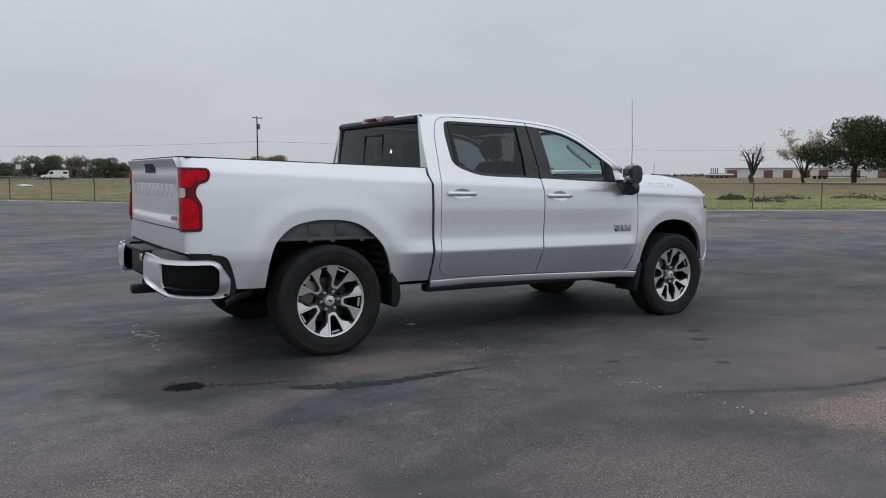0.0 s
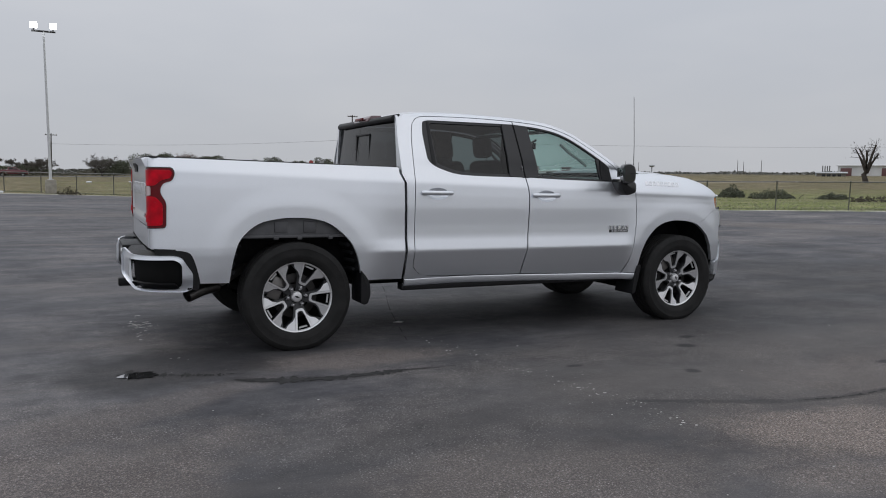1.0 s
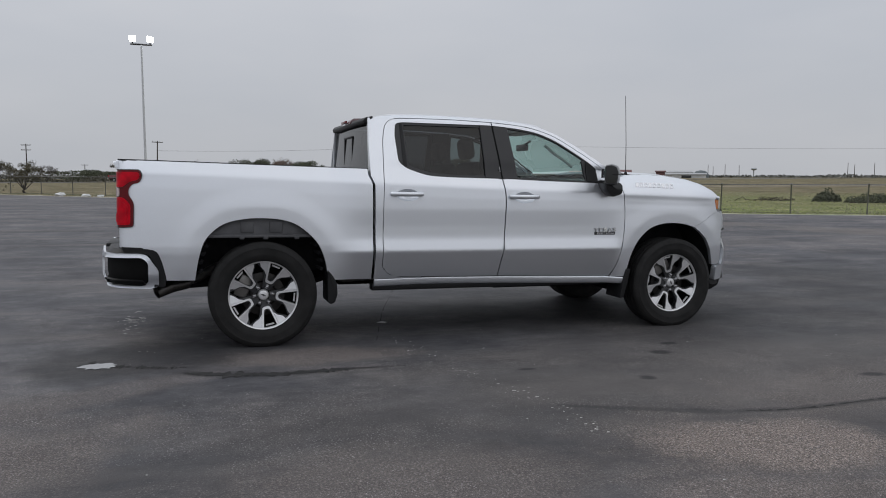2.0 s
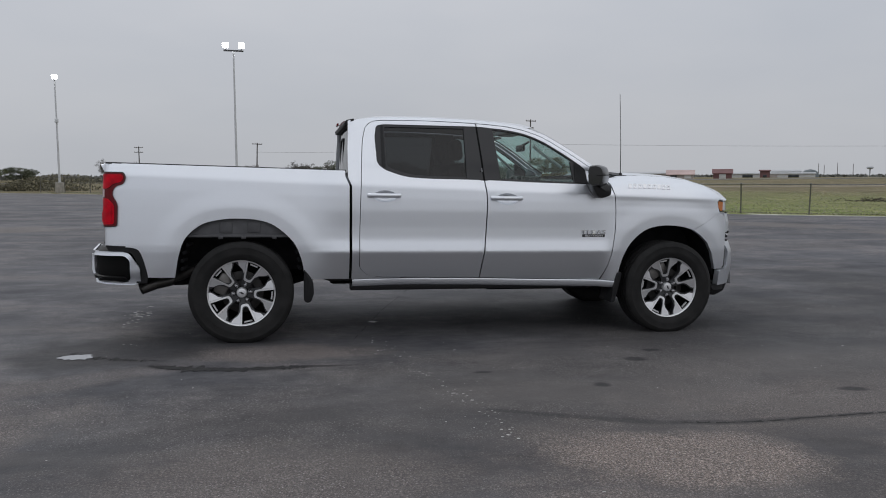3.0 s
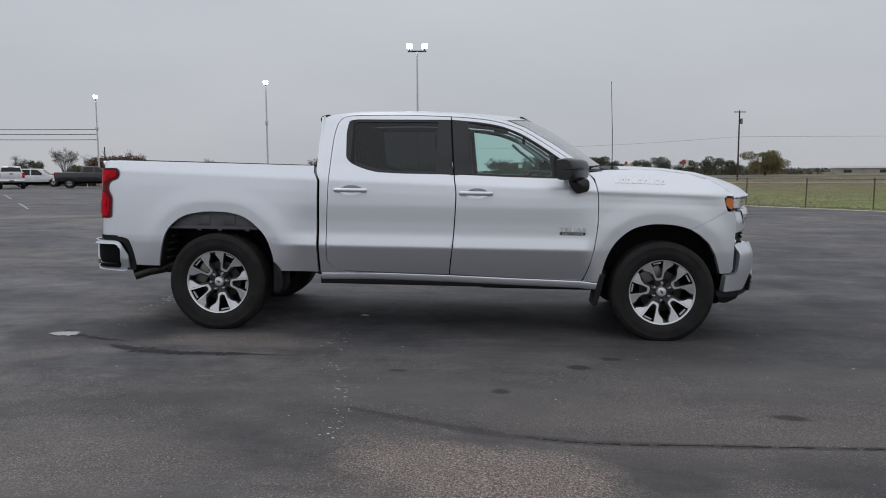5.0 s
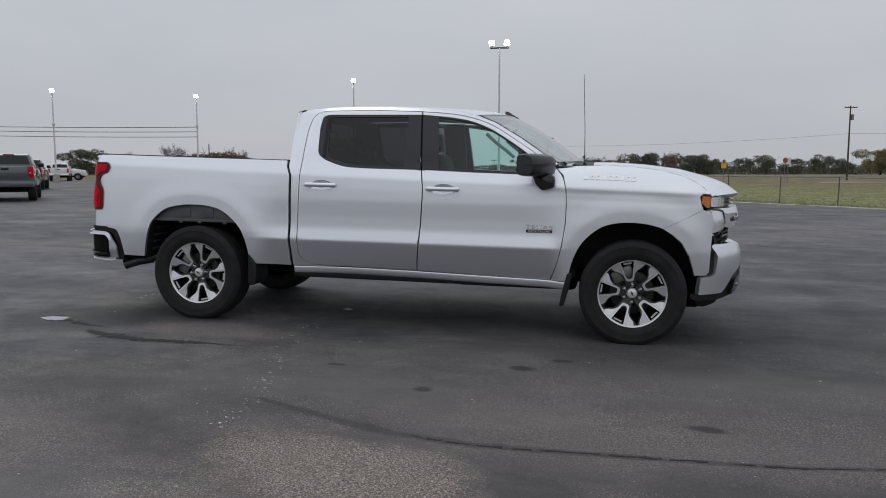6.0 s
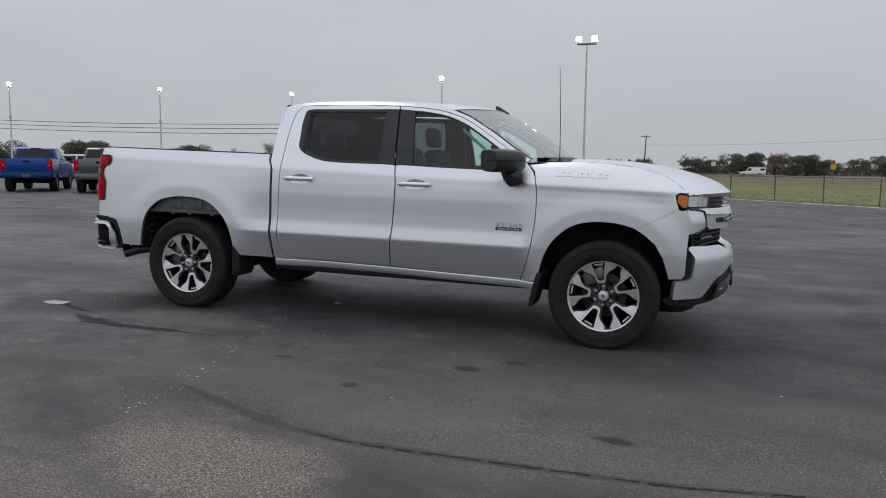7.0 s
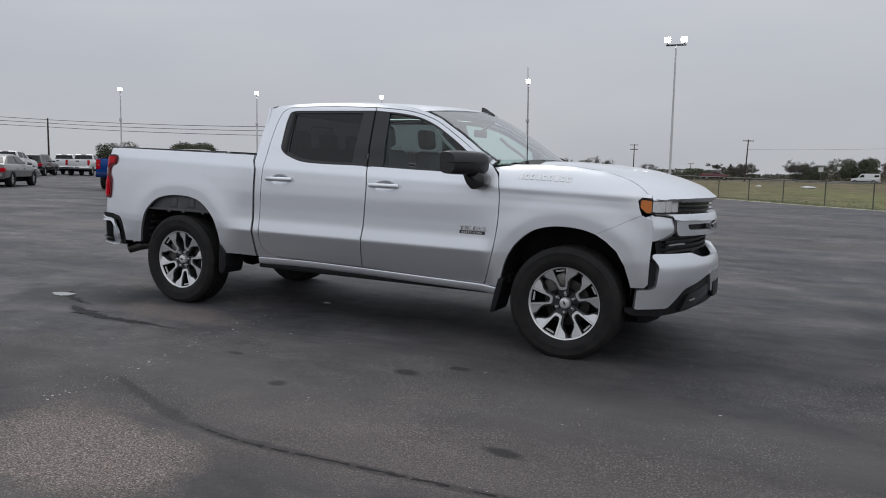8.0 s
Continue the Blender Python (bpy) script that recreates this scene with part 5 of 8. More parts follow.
    # painted lower bumper with its dark slot, and the black valance
    fb = front("front_bumper", yf([(0.0, 0.66), (0.333, 0.635, 0.03), (0.655, 0.560, 0.03), (0.775, 0.425, 0.02), (0.934, 0.42, 0.01), (0.938, 0.555, 0.01), (0.868, 0.565, 0.03), (0.855, 0.74, 0.04), (0.875, 0.795, 0.02), (0.86, 0.815, 0.02), (0.55, 0.815, 0.03), (0.40, 0.775, 0.03), (0.0, 0.77)]), lambda y: chin(y), 0.012, M_PAINT, truck, 0.03, 0.05, label="silver front bumper over a black skid", prof=lambda z: -0.42 * max(0, z - 0.72) - 0.15 * max(0, 0.60 - z))
    front("bumper_slot", yf([(0.845, 0.575), (0.880, 0.575), (0.888, 0.76), (0.845, 0.76)]), chin, -0.03, M_BLACK, fb, 0.03, 0.0)
    front("lower_valance", yf([(0.0, 0.44), (0.50, 0.41, 0.03), (0.80, 0.365, 0.03), (0.92, 0.372, 0.02), (0.945, 0.395, 0.02), (0.945, 0.425), (0.78, 0.432, 0.02), (0.66, 0.566, 0.03), (0.333, 0.642, 0.03), (0.0, 0.67)]), lambda y: chin(y) - 0.05 * sstep(0.5, 0.9, abs(y)), -0.008, M_BLACK, truck, 0.04, 0.05, label="black lower valance")
    front("tow_surround", yf([(0.30, 0.50, 0.02), (0.58, 0.43, 0.02), (0.71, 0.40, 0.02), (0.63, 0.515, 0.03), (0.32, 0.57, 0.02)]), chin, 0.016, M_GLOSSBLACK, truck, 0.03, 0.03)
    tube("tow_hook", [(chin(0.60) - 0.03, s_ * 0.625, 0.475), (chin(0.60) + 0.018, s_ * 0.60, 0.47), (chin(0.55) + 0.018, s_ * 0.55, 0.478), (chin(0.5) - 0.02, s_ * 0.53, 0.49)], 0.008, M_STEEL, truck, 8, label="steel tow hook")
    prism("air_deflector", fillet([(4.22, 0.42), (4.42, 0.42), (4.40, 0.35, 0.02), (4.31, 0.305, 0.02), (4.25, 0.31, 0.01)]), *sorted((s_ * 0.45, s_ * 0.80)), M_BLACK, truck, bev=0.006)
front("emblem_frame", fillet([(-0.17, 0.975, 0.01), (-0.06, 0.960, 0.01), (0.06, 0.960, 0.01), (0.17, 0.975, 0.01), (0.17, 1.015, 0.01), (0.06, 1.03, 0.01), (-0.06, 1.03, 0.01), (-0.17, 1.015, 0.01)]), nose, 0.03, M_CHROME, truck, 0.03, 0.03, label="bright frame of the front emblem")
front("emblem", fillet([(-0.15, 0.984), (-0.05, 0.972), (0.05, 0.972), (0.15, 0.984), (0.15, 1.006), (0.05, 1.018), (-0.05, 1.018), (-0.15, 1.006)]), nose, 0.036, M_GLOSSBLACK, truck, 0.03, 0.01)
front("plate_holder", fillet([(-0.16, 0.45, 0.01), (0.16, 0.45, 0.01), (0.16, 0.57, 0.01), (-0.16, 0.57, 0.01)]), chin, 0.02, M_BLACK, truck, 0.04, 0.02)
front("skid_plate", fillet([(-0.22, 0.50, 0.02), (0.22, 0.50, 0.02), (0.26, 0.66, 0.03), (-0.26, 0.66, 0.03)]), chin, 0.014, M_LAMPWHITE, truck, 0.05, 0.02, label="bright insert in the front skid")

# door badge with its letters
def door_badge(side):
    bg = patch("edition_badge", fillet([(2.895, 0.868, 0.004), (3.105, 0.868, 0.004), (3.105, 0.893, 0.004), (2.895, 0.893, 0.004)], 2), body_side(side, 0.004), truck, M_BADGEDARK, 0.05, 0.004, flip=side > 0, label="dark and chrome edition badge on the door")
    # the wider dark TEXAS copy behind the silver draws the letters' shadow edges
    for text, size, z0, material in (("TEXAS", 0.050, 0.8965, M_BADGEDARK), ("TEXAS", 0.0501, 0.8965, M_BADGESILVER), ("EDITION", 0.022, 0.8735, M_BADGESILVER)):
        cu = bpy.data.curves.new("letters", 'FONT')
        cu.body, cu.size, cu.extrude, cu.align_x = text, size, 0.0018, 'CENTER'
        cu.space_character = 1.2
        cu.offset = 0.0009 if material is M_BADGEDARK else 0.0002
        ob = new("badge_letters", cu)
        dg = bpy.context.evaluated_depsgraph_get()
        me = bpy.data.meshes.new_from_object(ob.evaluated_get(dg))
        bpy.data.objects.remove(ob)
        xs = [v.co.x for v in me.vertices]
        k = 0.218 / (max(xs) - min(xs)) if text == "TEXAS" else 0.165 / (max(xs) - min(xs))
        y = half_width(3.0, 0.89) + (0.009 if material is M_BADGEDARK else 0.0125)
        me.transform(Matrix.Translation((3.0, side * y, z0)) @ Matrix.Rotation(0 if side < 0 else math.pi, 4, 'Z') @ Matrix.Rotation(math.pi / 2, 4, 'X') @ Matrix.Diagonal((k, 0.95, 1, 1)))
        me.materials.clear()
        link_part("badge_letters", me, material, bg)
    star = [(3.0 + 0.021 * (1 if i % 2 == 0 else 0.42) * math.sin(i * math.pi / 5), 0.913 + 0.026 * (1 if i % 2 == 0 else 0.42) * math.cos(i * math.pi / 5)) for i in range(10)]
    patch("badge_star", star, body_side(side, 0.014), bg, M_CHROME, 0.05, 0.004)


door_badge(-1)

# wheels
def wheel_at(x, side):
    """A 20 inch alloy wheel; the face looks to -y before it is turned."""
    w = wheel_at.mesh
    hub = new("wheel", w["hub"])
    hub.parent = truck
    hub.matrix_basis = pose(x, side * 0.865, 0.41, 0, 0, 0 if side < 0 else 180) @ pose(0, 0, 0, 0, wheel_at.turns.pop(0), 0)
    for name, me, at in w["bits"]:
        ob = new(name, me)
        ob.parent = hub
        ob.matrix_basis = at


def wheel_meshes():
    def mesh(bm, material, smooth=40):
        me = bpy.data.meshes.new("wheel_mesh")
        bm.to_mesh(me)
        bm.free()
        me.materials.append(material)
        me.shade_smooth()
        me.set_sharp_from_angle(angle=radians(smooth))
        return me
    R, half = 0.418, 0.138
    # tyre with grooves round the tread and lugs on the shoulder
    prof = [(0.262, -0.098), (0.272, -0.112), (0.285, -0.120), (0.300, -0.129), (0.318, -0.134), (0.324, -0.1355), (0.330, -0.1345), (0.350, -0.137), (0.368, -0.136), (0.374, -0.138), (0.392, -0.131), (0.405, -0.122), (0.413, -0.110)]
    tread = []
    for a0, a1 in ((-0.108, -0.066), (-0.056, -0.020), (-0.010, 0.010), (0.020, 0.056), (0.066, 0.108)):
        tread += [(R - 0.010, a0 - 0.0001), (R - abs(a0) * 0.02, a0 + 0.002), (R - abs(a1) * 0.02, a1 - 0.002), (R - 0.010, a1 + 0.0001)]
    prof = prof + tread[1:-1] + [(r, -a) for r, a in prof[::-1]]

    def lug(k, i, r, a):
        if 9 <= k <= 12 or len(prof) - 13 <= k <= len(prof) - 10:
            r -= 0.0025 if i % 4 == 0 else 0.0
            a *= 0.996 if i % 4 == 0 else 1.0
        return r, a
    bm = bmesh.new()
    lathe_bm(bm, prof, 176, "y", lug)
    tyre = mesh(bm, M_RUBBER, 28)
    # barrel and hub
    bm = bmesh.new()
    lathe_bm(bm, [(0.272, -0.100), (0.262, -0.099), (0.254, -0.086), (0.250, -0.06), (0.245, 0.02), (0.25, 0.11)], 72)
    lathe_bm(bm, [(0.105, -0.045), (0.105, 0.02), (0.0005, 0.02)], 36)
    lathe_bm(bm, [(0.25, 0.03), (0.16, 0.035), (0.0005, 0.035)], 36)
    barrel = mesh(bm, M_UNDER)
    bm = bmesh.new()
    lathe_bm(bm, [(0.2785, -0.098), (0.2785, -0.105), (0.274, -0.109), (0.264, -0.107), (0.258, -0.100), (0.256, -0.09)], 96)
    lip = mesh(bm, M_ALLOY)
    bits = [("tyre", tyre, Matrix.Identity(4)), ("rim_lip", lip, Matrix.Identity(4))]

    def fy(u):
        return -0.066 - 0.036 * sstep(0.07, 0.25, u)

    def slab(poly, material, depth=0.035, lift=0.0, bev=0.0):
        bm = bmesh.new()
        top = [bm.verts.new((p[1], fy(p[0]) - lift, p[0])) for p in poly]
        bot = [bm.verts.new((p[1], fy(p[0]) - lift + depth, p[0])) for p in poly]
        bm.faces.new(top)
        for i in range(len(poly)):
            j = (i + 1) % len(poly)
            bm.faces.new((top[j], top[i], bot[i], bot[j]))
        bmesh.ops.triangulate(bm, faces=[f for f in bm.faces if len(f.verts) > 4])
        bmesh.ops.recalc_face_normals(bm, faces=bm.faces)
        return mesh(bm, material, 30)
    # one of five spokes: a bright U between bevelled wings on a dark body; u runs out from the hub, v across
    under = slab([(0.045, -0.030), (0.045, 0.030), (0.13, 0.050), (0.172, 0.072), (0.210, 0.150), (0.246, 0.116), (0.264, 0.054), (0.15, 0.0275), (0.117, 0.0), (0.15, -0.0275), (0.264, -0.054), (0.246, -0.116), (0.210, -0.150), (0.172, -0.072), (0.13, -0.050)], M_GUN, 0.05, -0.010)
    half_u = [(0.096, 0.0), (0.097, 0.018), (0.104, 0.030), (0.14, 0.041), (0.265, 0.070), (0.265, 0.055), (0.148, 0.0285), (0.124, 0.022), (0.116, 0.011), (0.115, 0.0)]
    ublade = slab(half_u + [(u, -v) for u, v in half_u[-2:0:-1]], M_ALLOY, 0.014, 0.003)

    def wing(s):
        """A machined facet that falls away from the U towards the window beside it."""
        bm = bmesh.new()
        q = [(0.264, 0.071, 0.0), (0.152, 0.0455, 0.0), (0.178, 0.070, -0.007), (0.214, 0.146, -0.014), (0.222, 0.150, -0.012), (0.248, 0.110, -0.004)]
        top = [bm.verts.new((s * v, fy(u) - y, u)) for u, v, y in q]
        bot = [bm.verts.new((s * v, fy(u) + 0.03, u)) for u, v, y in q]
        bm.faces.new(top)
        for i in range(len(q)):
            j = (i + 1) % len(q)
            bm.faces.new((top[j], top[i], bot[i], bot[j]))
        bmesh.ops.recalc_face_normals(bm, faces=bm.faces)
        return mesh(bm, M_FACET, 30)
    wings = wing(1), wing(-1)
    vent = slab([(0.234, -0.03), (0.234, 0.03), (0.246, 0.034), (0.246, -0.034)], M_ALLOY, 0.01, -0.022)
    for k in range(5):
        at = pose(0, 0, 0, 0, 72 * k, 0)
        bits += [("spoke", under, at), ("spoke_blade", ublade, at), ("spoke_wing", wings[0], at), ("spoke_wing", wings[1], at), ("spoke_web", vent, at)]
    bm = bmesh.new()
    lathe_bm(bm, [(0.0005, -0.090), (0.024, -0.0895), (0.036, -0.086), (0.042, -0.076), (0.044, -0.05)], 32)
    bits.append(("centre_cap", mesh(bm, M_ALLOY), Matrix.Identity(4)))
    bm = bmesh.new()
    for poly in ([(-0.022, -0.005), (-0.008, -0.005), (-0.006, -0.009), (0.008, -0.009), (0.010, -0.004), (0.022, -0.004), (0.020, 0.005), (0.007, 0.005), (0.005, 0.009), (-0.009, 0.009), (-0.010, 0.004), (-0.023, 0.004)],):
        f = bm.faces.new([bm.verts.new((p[0] * 0.85, -0.0912, p[1] * 0.8)) for p in poly])
        ex = bmesh.ops.extrude_face_region(bm, geom=[f])
        for v in ex["geom"]:
            if isinstance(v, bmesh.types.BMVert):
                v.co.y += 0.004
    bits.append(("cap_mark", mesh(bm, M_BADGEDARK), Matrix.Identity(4)))
    bm = bmesh.new()
    lathe_bm(bm, [(0.0005, -0.092), (0.010, -0.090), (0.0180, -0.080), (0.0195, -0.03)], 12)
    nut = mesh(bm, mat("nut_steel", (0.42, 0.42, 0.43), 0.16, 0.9))
    for k in range(6):
        a = radians(60 * k + 30)
        bits.append(("lug_nut", nut, Matrix.Translation((0.070 * math.cos(a), 0, 0.070 * math.sin(a)))))
    bm = bmesh.new()
    lathe_bm(bm, [(0.172, -0.005), (0.172, -0.018), (0.168, -0.020), (0.10, -0.020), (0.095, -0.03), (0.06, -0.03)], 48)
    bits.append(("brake_disc", mesh(bm, mat("brake_disc", (0.032, 0.030, 0.029), 0.45, 0.6, var=0.3, scale=20)), Matrix.Identity(4)))
    bm = bmesh.new()
    box_bm(bm, -0.215, -0.11, -0.045, 0.03, -0.09, 0.09, 0.015)
    bits.append(("brake_caliper", mesh(bm, M_STEEL), Matrix.Identity(4)))
    return {"hub": barrel, "bits": bits}


wheel_at.mesh = wheel_meshes()
wheel_at.turns = [24, 61, 10, 40]
for xw, sw in ((0.0, -1), (WB, -1), (0.0, 1), (WB, 1)):
    wheel_at(xw, sw)

# shield above the rear wheel, frame, axle, exhaust and floor
for s_ in (-1, 1):
    y0, y1 = sorted((s_ * 0.90, s_ * 0.935))
    sh = prism("arch_shield", [(-0.42, 0.865), (0.40, 0.865), (0.30, 0.965), (0.1, 1.02), (-0.15, 1.02), (-0.32, 0.975)], y0, y1, M_STEELLINER, truck, bev=0.004, label="dark grey shield panel inside the wheel arch")
    box("shield_rail", -0.44, 0.42, min(s_ * 0.91, s_ * 0.955), max(s_ * 0.91, s_ * 0.955), 0.862, 0.884, M_STEELLINER, sh, 0.004)
    for xb in (-0.16, 0.02, 0.26):
        box("shield_tab", xb - 0.018, xb + 0.018, min(s_ * 0.94, s_ * 0.958), max(s_ * 0.94, s_ * 0.958), 0.848, 0.872, M_STEELLINER, sh, 0.005)
    for xb in (-0.12, 0.10):
        box("shield_emboss", xb - 0.05, xb + 0.05, min(s_ * 0.925, s_ * 0.943), max(s_ * 0.925, s_ * 0.943), 0.90, 0.985, M_STEELLINER, sh, 0.006)
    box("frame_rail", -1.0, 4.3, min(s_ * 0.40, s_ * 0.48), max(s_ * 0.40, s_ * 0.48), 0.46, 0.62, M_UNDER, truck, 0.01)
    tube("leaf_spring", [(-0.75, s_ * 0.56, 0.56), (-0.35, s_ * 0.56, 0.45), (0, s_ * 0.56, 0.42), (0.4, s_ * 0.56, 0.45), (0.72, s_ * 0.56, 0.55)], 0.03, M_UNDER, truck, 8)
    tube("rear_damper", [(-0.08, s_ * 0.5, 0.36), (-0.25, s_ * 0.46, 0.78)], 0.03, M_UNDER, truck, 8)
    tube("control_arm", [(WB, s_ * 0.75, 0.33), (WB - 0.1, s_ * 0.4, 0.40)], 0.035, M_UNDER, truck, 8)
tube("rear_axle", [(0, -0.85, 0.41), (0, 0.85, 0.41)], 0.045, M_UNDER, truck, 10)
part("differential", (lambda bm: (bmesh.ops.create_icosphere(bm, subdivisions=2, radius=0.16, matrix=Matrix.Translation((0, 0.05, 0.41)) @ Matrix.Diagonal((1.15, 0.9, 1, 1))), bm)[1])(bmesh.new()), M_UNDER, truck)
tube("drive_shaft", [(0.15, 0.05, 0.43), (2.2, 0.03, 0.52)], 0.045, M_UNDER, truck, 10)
tube("exhaust_pipe", [(2.4, -0.30, 0.47), (1.2, -0.32, 0.47), (0.75, -0.36, 0.45), (0.35, -0.40, 0.60), (-0.2, -0.45, 0.66), (-0.5, -0.66, 0.52), (-0.60, -0.75, 0.50)], 0.038, M_STEEL, truck, 10)
bm = bmesh.new()
tube_bm(bm, [(-0.56, -0.76, 0.500), (-0.68, -0.81, 0.480), (-0.79, -0.86, 0.445)], 0.048, 14, 0.052, cap=False)
bmesh.ops.solidify(bm, geom=bm.faces[:], thickness=0.004)
part("exhaust_tip", bm, M_STEEL, truck, "dark oval exhaust tip", 60)
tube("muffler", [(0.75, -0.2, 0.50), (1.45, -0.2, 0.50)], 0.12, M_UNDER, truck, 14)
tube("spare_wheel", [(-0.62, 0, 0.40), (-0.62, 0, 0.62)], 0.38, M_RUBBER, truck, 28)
# added low boxes, out of sight, that block light from the ground beneath
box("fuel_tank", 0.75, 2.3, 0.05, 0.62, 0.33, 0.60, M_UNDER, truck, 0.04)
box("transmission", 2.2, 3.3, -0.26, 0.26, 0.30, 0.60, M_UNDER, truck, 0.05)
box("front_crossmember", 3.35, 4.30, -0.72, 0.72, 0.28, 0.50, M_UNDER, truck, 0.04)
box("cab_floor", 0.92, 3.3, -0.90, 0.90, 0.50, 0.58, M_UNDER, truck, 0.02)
box("bed_floor", -1.0, 0.84, -0.80, 0.80, 0.86, 0.92, M_BLACK, truck, 0.01)
box("bed_front_wall", 0.80, 0.835, -0.84, 0.84, 0.86, 1.405, M_PAINT, truck, 0.01)
for s_ in (-1, 1):
    box("bed_inner_wall", -1.0, 0.82, min(s_ * 0.79, s_ * 0.82), max(s_ * 0.79, s_ * 0.82), 0.9, 1.42, M_BLACK, truck, 0.005)
box("engine_block", 3.2, 4.25, -0.42, 0.42, 0.40, 1.15, M_UNDER, truck, 0.05)
box("firewall", 3.16, 3.22, -0.88, 0.88, 0.5, 1.36, M_UNDER, truck, 0.01)
box("radiator_support", 4.25, 4.33, -0.80, 0.80, 0.45, 1.15, M_UNDER, truck, 0.01)
box("gate_inner", -1.035, -1.0, -0.78, 0.78, 0.92, 1.42, M_BLACK, truck, 0.005)
box("rear_crossmember", -1.05, -0.95, -0.80, 0.80, 0.50, 0.80, M_UNDER, truck, 0.01)

# inside of the cab
def seat(x, y, w, high):
    st = part("seat", box_bm(bmesh.new(), x - 0.28, x + 0.27, y - w / 2, y + w / 2, 0.74, 0.93, 0.06, 3), M_SEAT, truck, "dark cloth seat")
    bm = bmesh.new()
    box_bm(bm, -0.07, 0.07, -w / 2 + 0.02, w / 2 - 0.02, 0.0, 0.66, 0.06, 3)
    bmesh.ops.transform(bm, matrix=pose(x - 0.24, y, 0.86, 0, -14, 0), verts=bm.verts)
    part("seat_back", bm, M_SEAT, st)
    for dy in ((0,) if w < 0.7 else (-w / 3, 0, w / 3)):
        bm = bmesh.new()
        box_bm(bm, -0.05, 0.05, -0.125, 0.125, 0.0, 0.19, 0.045, 3)
        bmesh.ops.transform(bm, matrix=pose(x - 0.42, y + dy, high, 0, -8, 0), verts=bm.verts)
        part("headrest", bm, M_SEAT, st)
        tube("headrest_post", [(x - 0.41, y + dy - 0.06, high - 0.1), (x - 0.42, y + dy - 0.06, high + 0.04)], 0.006, M_CHROME, st, 6)


seat(2.30, -0.40, 0.54, 1.525)
seat(2.30, 0.40, 0.54, 1.525)
seat(1.42, 0.0, 1.40, 1.46)
prism("dashboard", fillet([(2.72, 0.95, 0.05), (2.68, 1.20, 0.05), (2.74, 1.33, 0.05), (2.95, 1.365, 0.05), (3.18, 1.37), (3.18, 0.9)]), -0.82, 0.82, M_DASH, truck, bev=0.01, label="dark grey dashboard")
box("instrument_hood", 2.68, 2.90, 0.20, 0.60, 1.30, 1.40, M_DASH, truck, 0.03)
box("centre_screen", 2.70, 2.74, -0.14, 0.14, 1.18, 1.36, M_GLOSSBLACK, truck, 0.01)
box("centre_console", 2.15, 2.75, -0.14, 0.14, 0.60, 0.98, M_DASH, truck, 0.04)
bm = bmesh.new()
rings = []
for i in range(32):
    a = 2 * math.pi * i / 32
    c = Vector((0, math.cos(a) * 0.185, math.sin(a) * 0.185))
    d = c.normalized()
    rings.append([bm.verts.new(c + (d * math.cos(b) + Vector((1, 0, 0)) * math.sin(b)) * 0.016) for b in [2 * math.pi * k / 8 for k in range(8)]])
for i in range(32):
    a, b = rings[i], rings[(i + 1) % 32]
    for k in range(8):
        bm.faces.new((a[k], a[(k + 1) % 8], b[(k + 1) % 8], b[k]))
box_bm(bm, -0.03, 0.03, -0.075, 0.075, -0.06, 0.06, 0.02)
box_bm(bm, -0.012, 0.012, -0.17, 0.17, -0.018, 0.018, 0.005)
box_bm(bm, -0.012, 0.012, -0.02, 0.02, -0.17, 0.0, 0.005)
bmesh.ops.transform(bm, matrix=pose(2.60, 0.40, 1.22, 0, 24, 0), verts=bm.verts)
part("steering_wheel", bm, M_DASH, truck, "black steering wheel", 50)
box("inside_mirror", 2.60, 2.625, -0.13, 0.13, 1.635, 1.70, M_BLACK, truck, 0.012)
tube("mirror_stalk", [(2.62, 0, 1.69), (2.70, 0, 1.735)], 0.012, M_BLACK, truck, 6)
for s_ in (-1, 1):
    bm = bmesh.new()
    box_bm(bm, 2.33, 2.47, min(s_ * 0.18, s_ * 0.60), max(s_ * 0.18, s_ * 0.60), 1.765, 1.785, 0.008)
    part("sun_visor", bm, M_HEADLINER, truck)
    tube("grab_handle", [(2.52, s_ * 0.70, 1.66), (2.60, s_ * 0.72, 1.59), (2.70, s_ * 0.76, 1.52), (2.76, s_ * 0.78, 1.47)], 0.014, M_HEADLINER, truck, 8)
    prism("b_pillar_inner", [(1.88, 1.30), (2.12, 1.30), (2.08, 1.82), (1.90, 1.82)], s_ * 0.70, s_ * 0.74, M_DASH, truck)
    prism("c_pillar_inner", [(0.90, 1.30), (1.10, 1.30), (1.14, 1.82), (0.92, 1.82)], s_ * 0.70, s_ * 0.73, M_HEADLINER, truck)


# ---- fence, lamps, poles, trees and far buildings ----
M_GALV = mat("galvanised_steel", (0.20, 0.20, 0.195), 0.5, 0.6, var=0.25, scale=8)
M_WIRE = mat("fence_wire", (0.24, 0.24, 0.235), 0.7, 0.2)
M_POLE = mat("lamp_pole_white", (0.62, 0.63, 0.64), 0.5, var=0.08, scale=2)
M_CONC = mat("concrete_base", (0.30, 0.28, 0.24), 0.9, var=0.2, scale=4, bump=0.4, bscale=40)
M_WOODP = mat("creosote_wood", (0.055, 0.045, 0.038), 0.9, var=0.35, scale=6)
M_CABLE = mat("cable_black", (0.03, 0.03, 0.032), 0.7)
M_LAMPGLOW = mat("lamp_glow", (0.95, 0.98, 1.0), 0.4, emit=14.0)
M_BARK = mat("bark", (0.045, 0.037, 0.030), 0.95, var=0.3, scale=3)


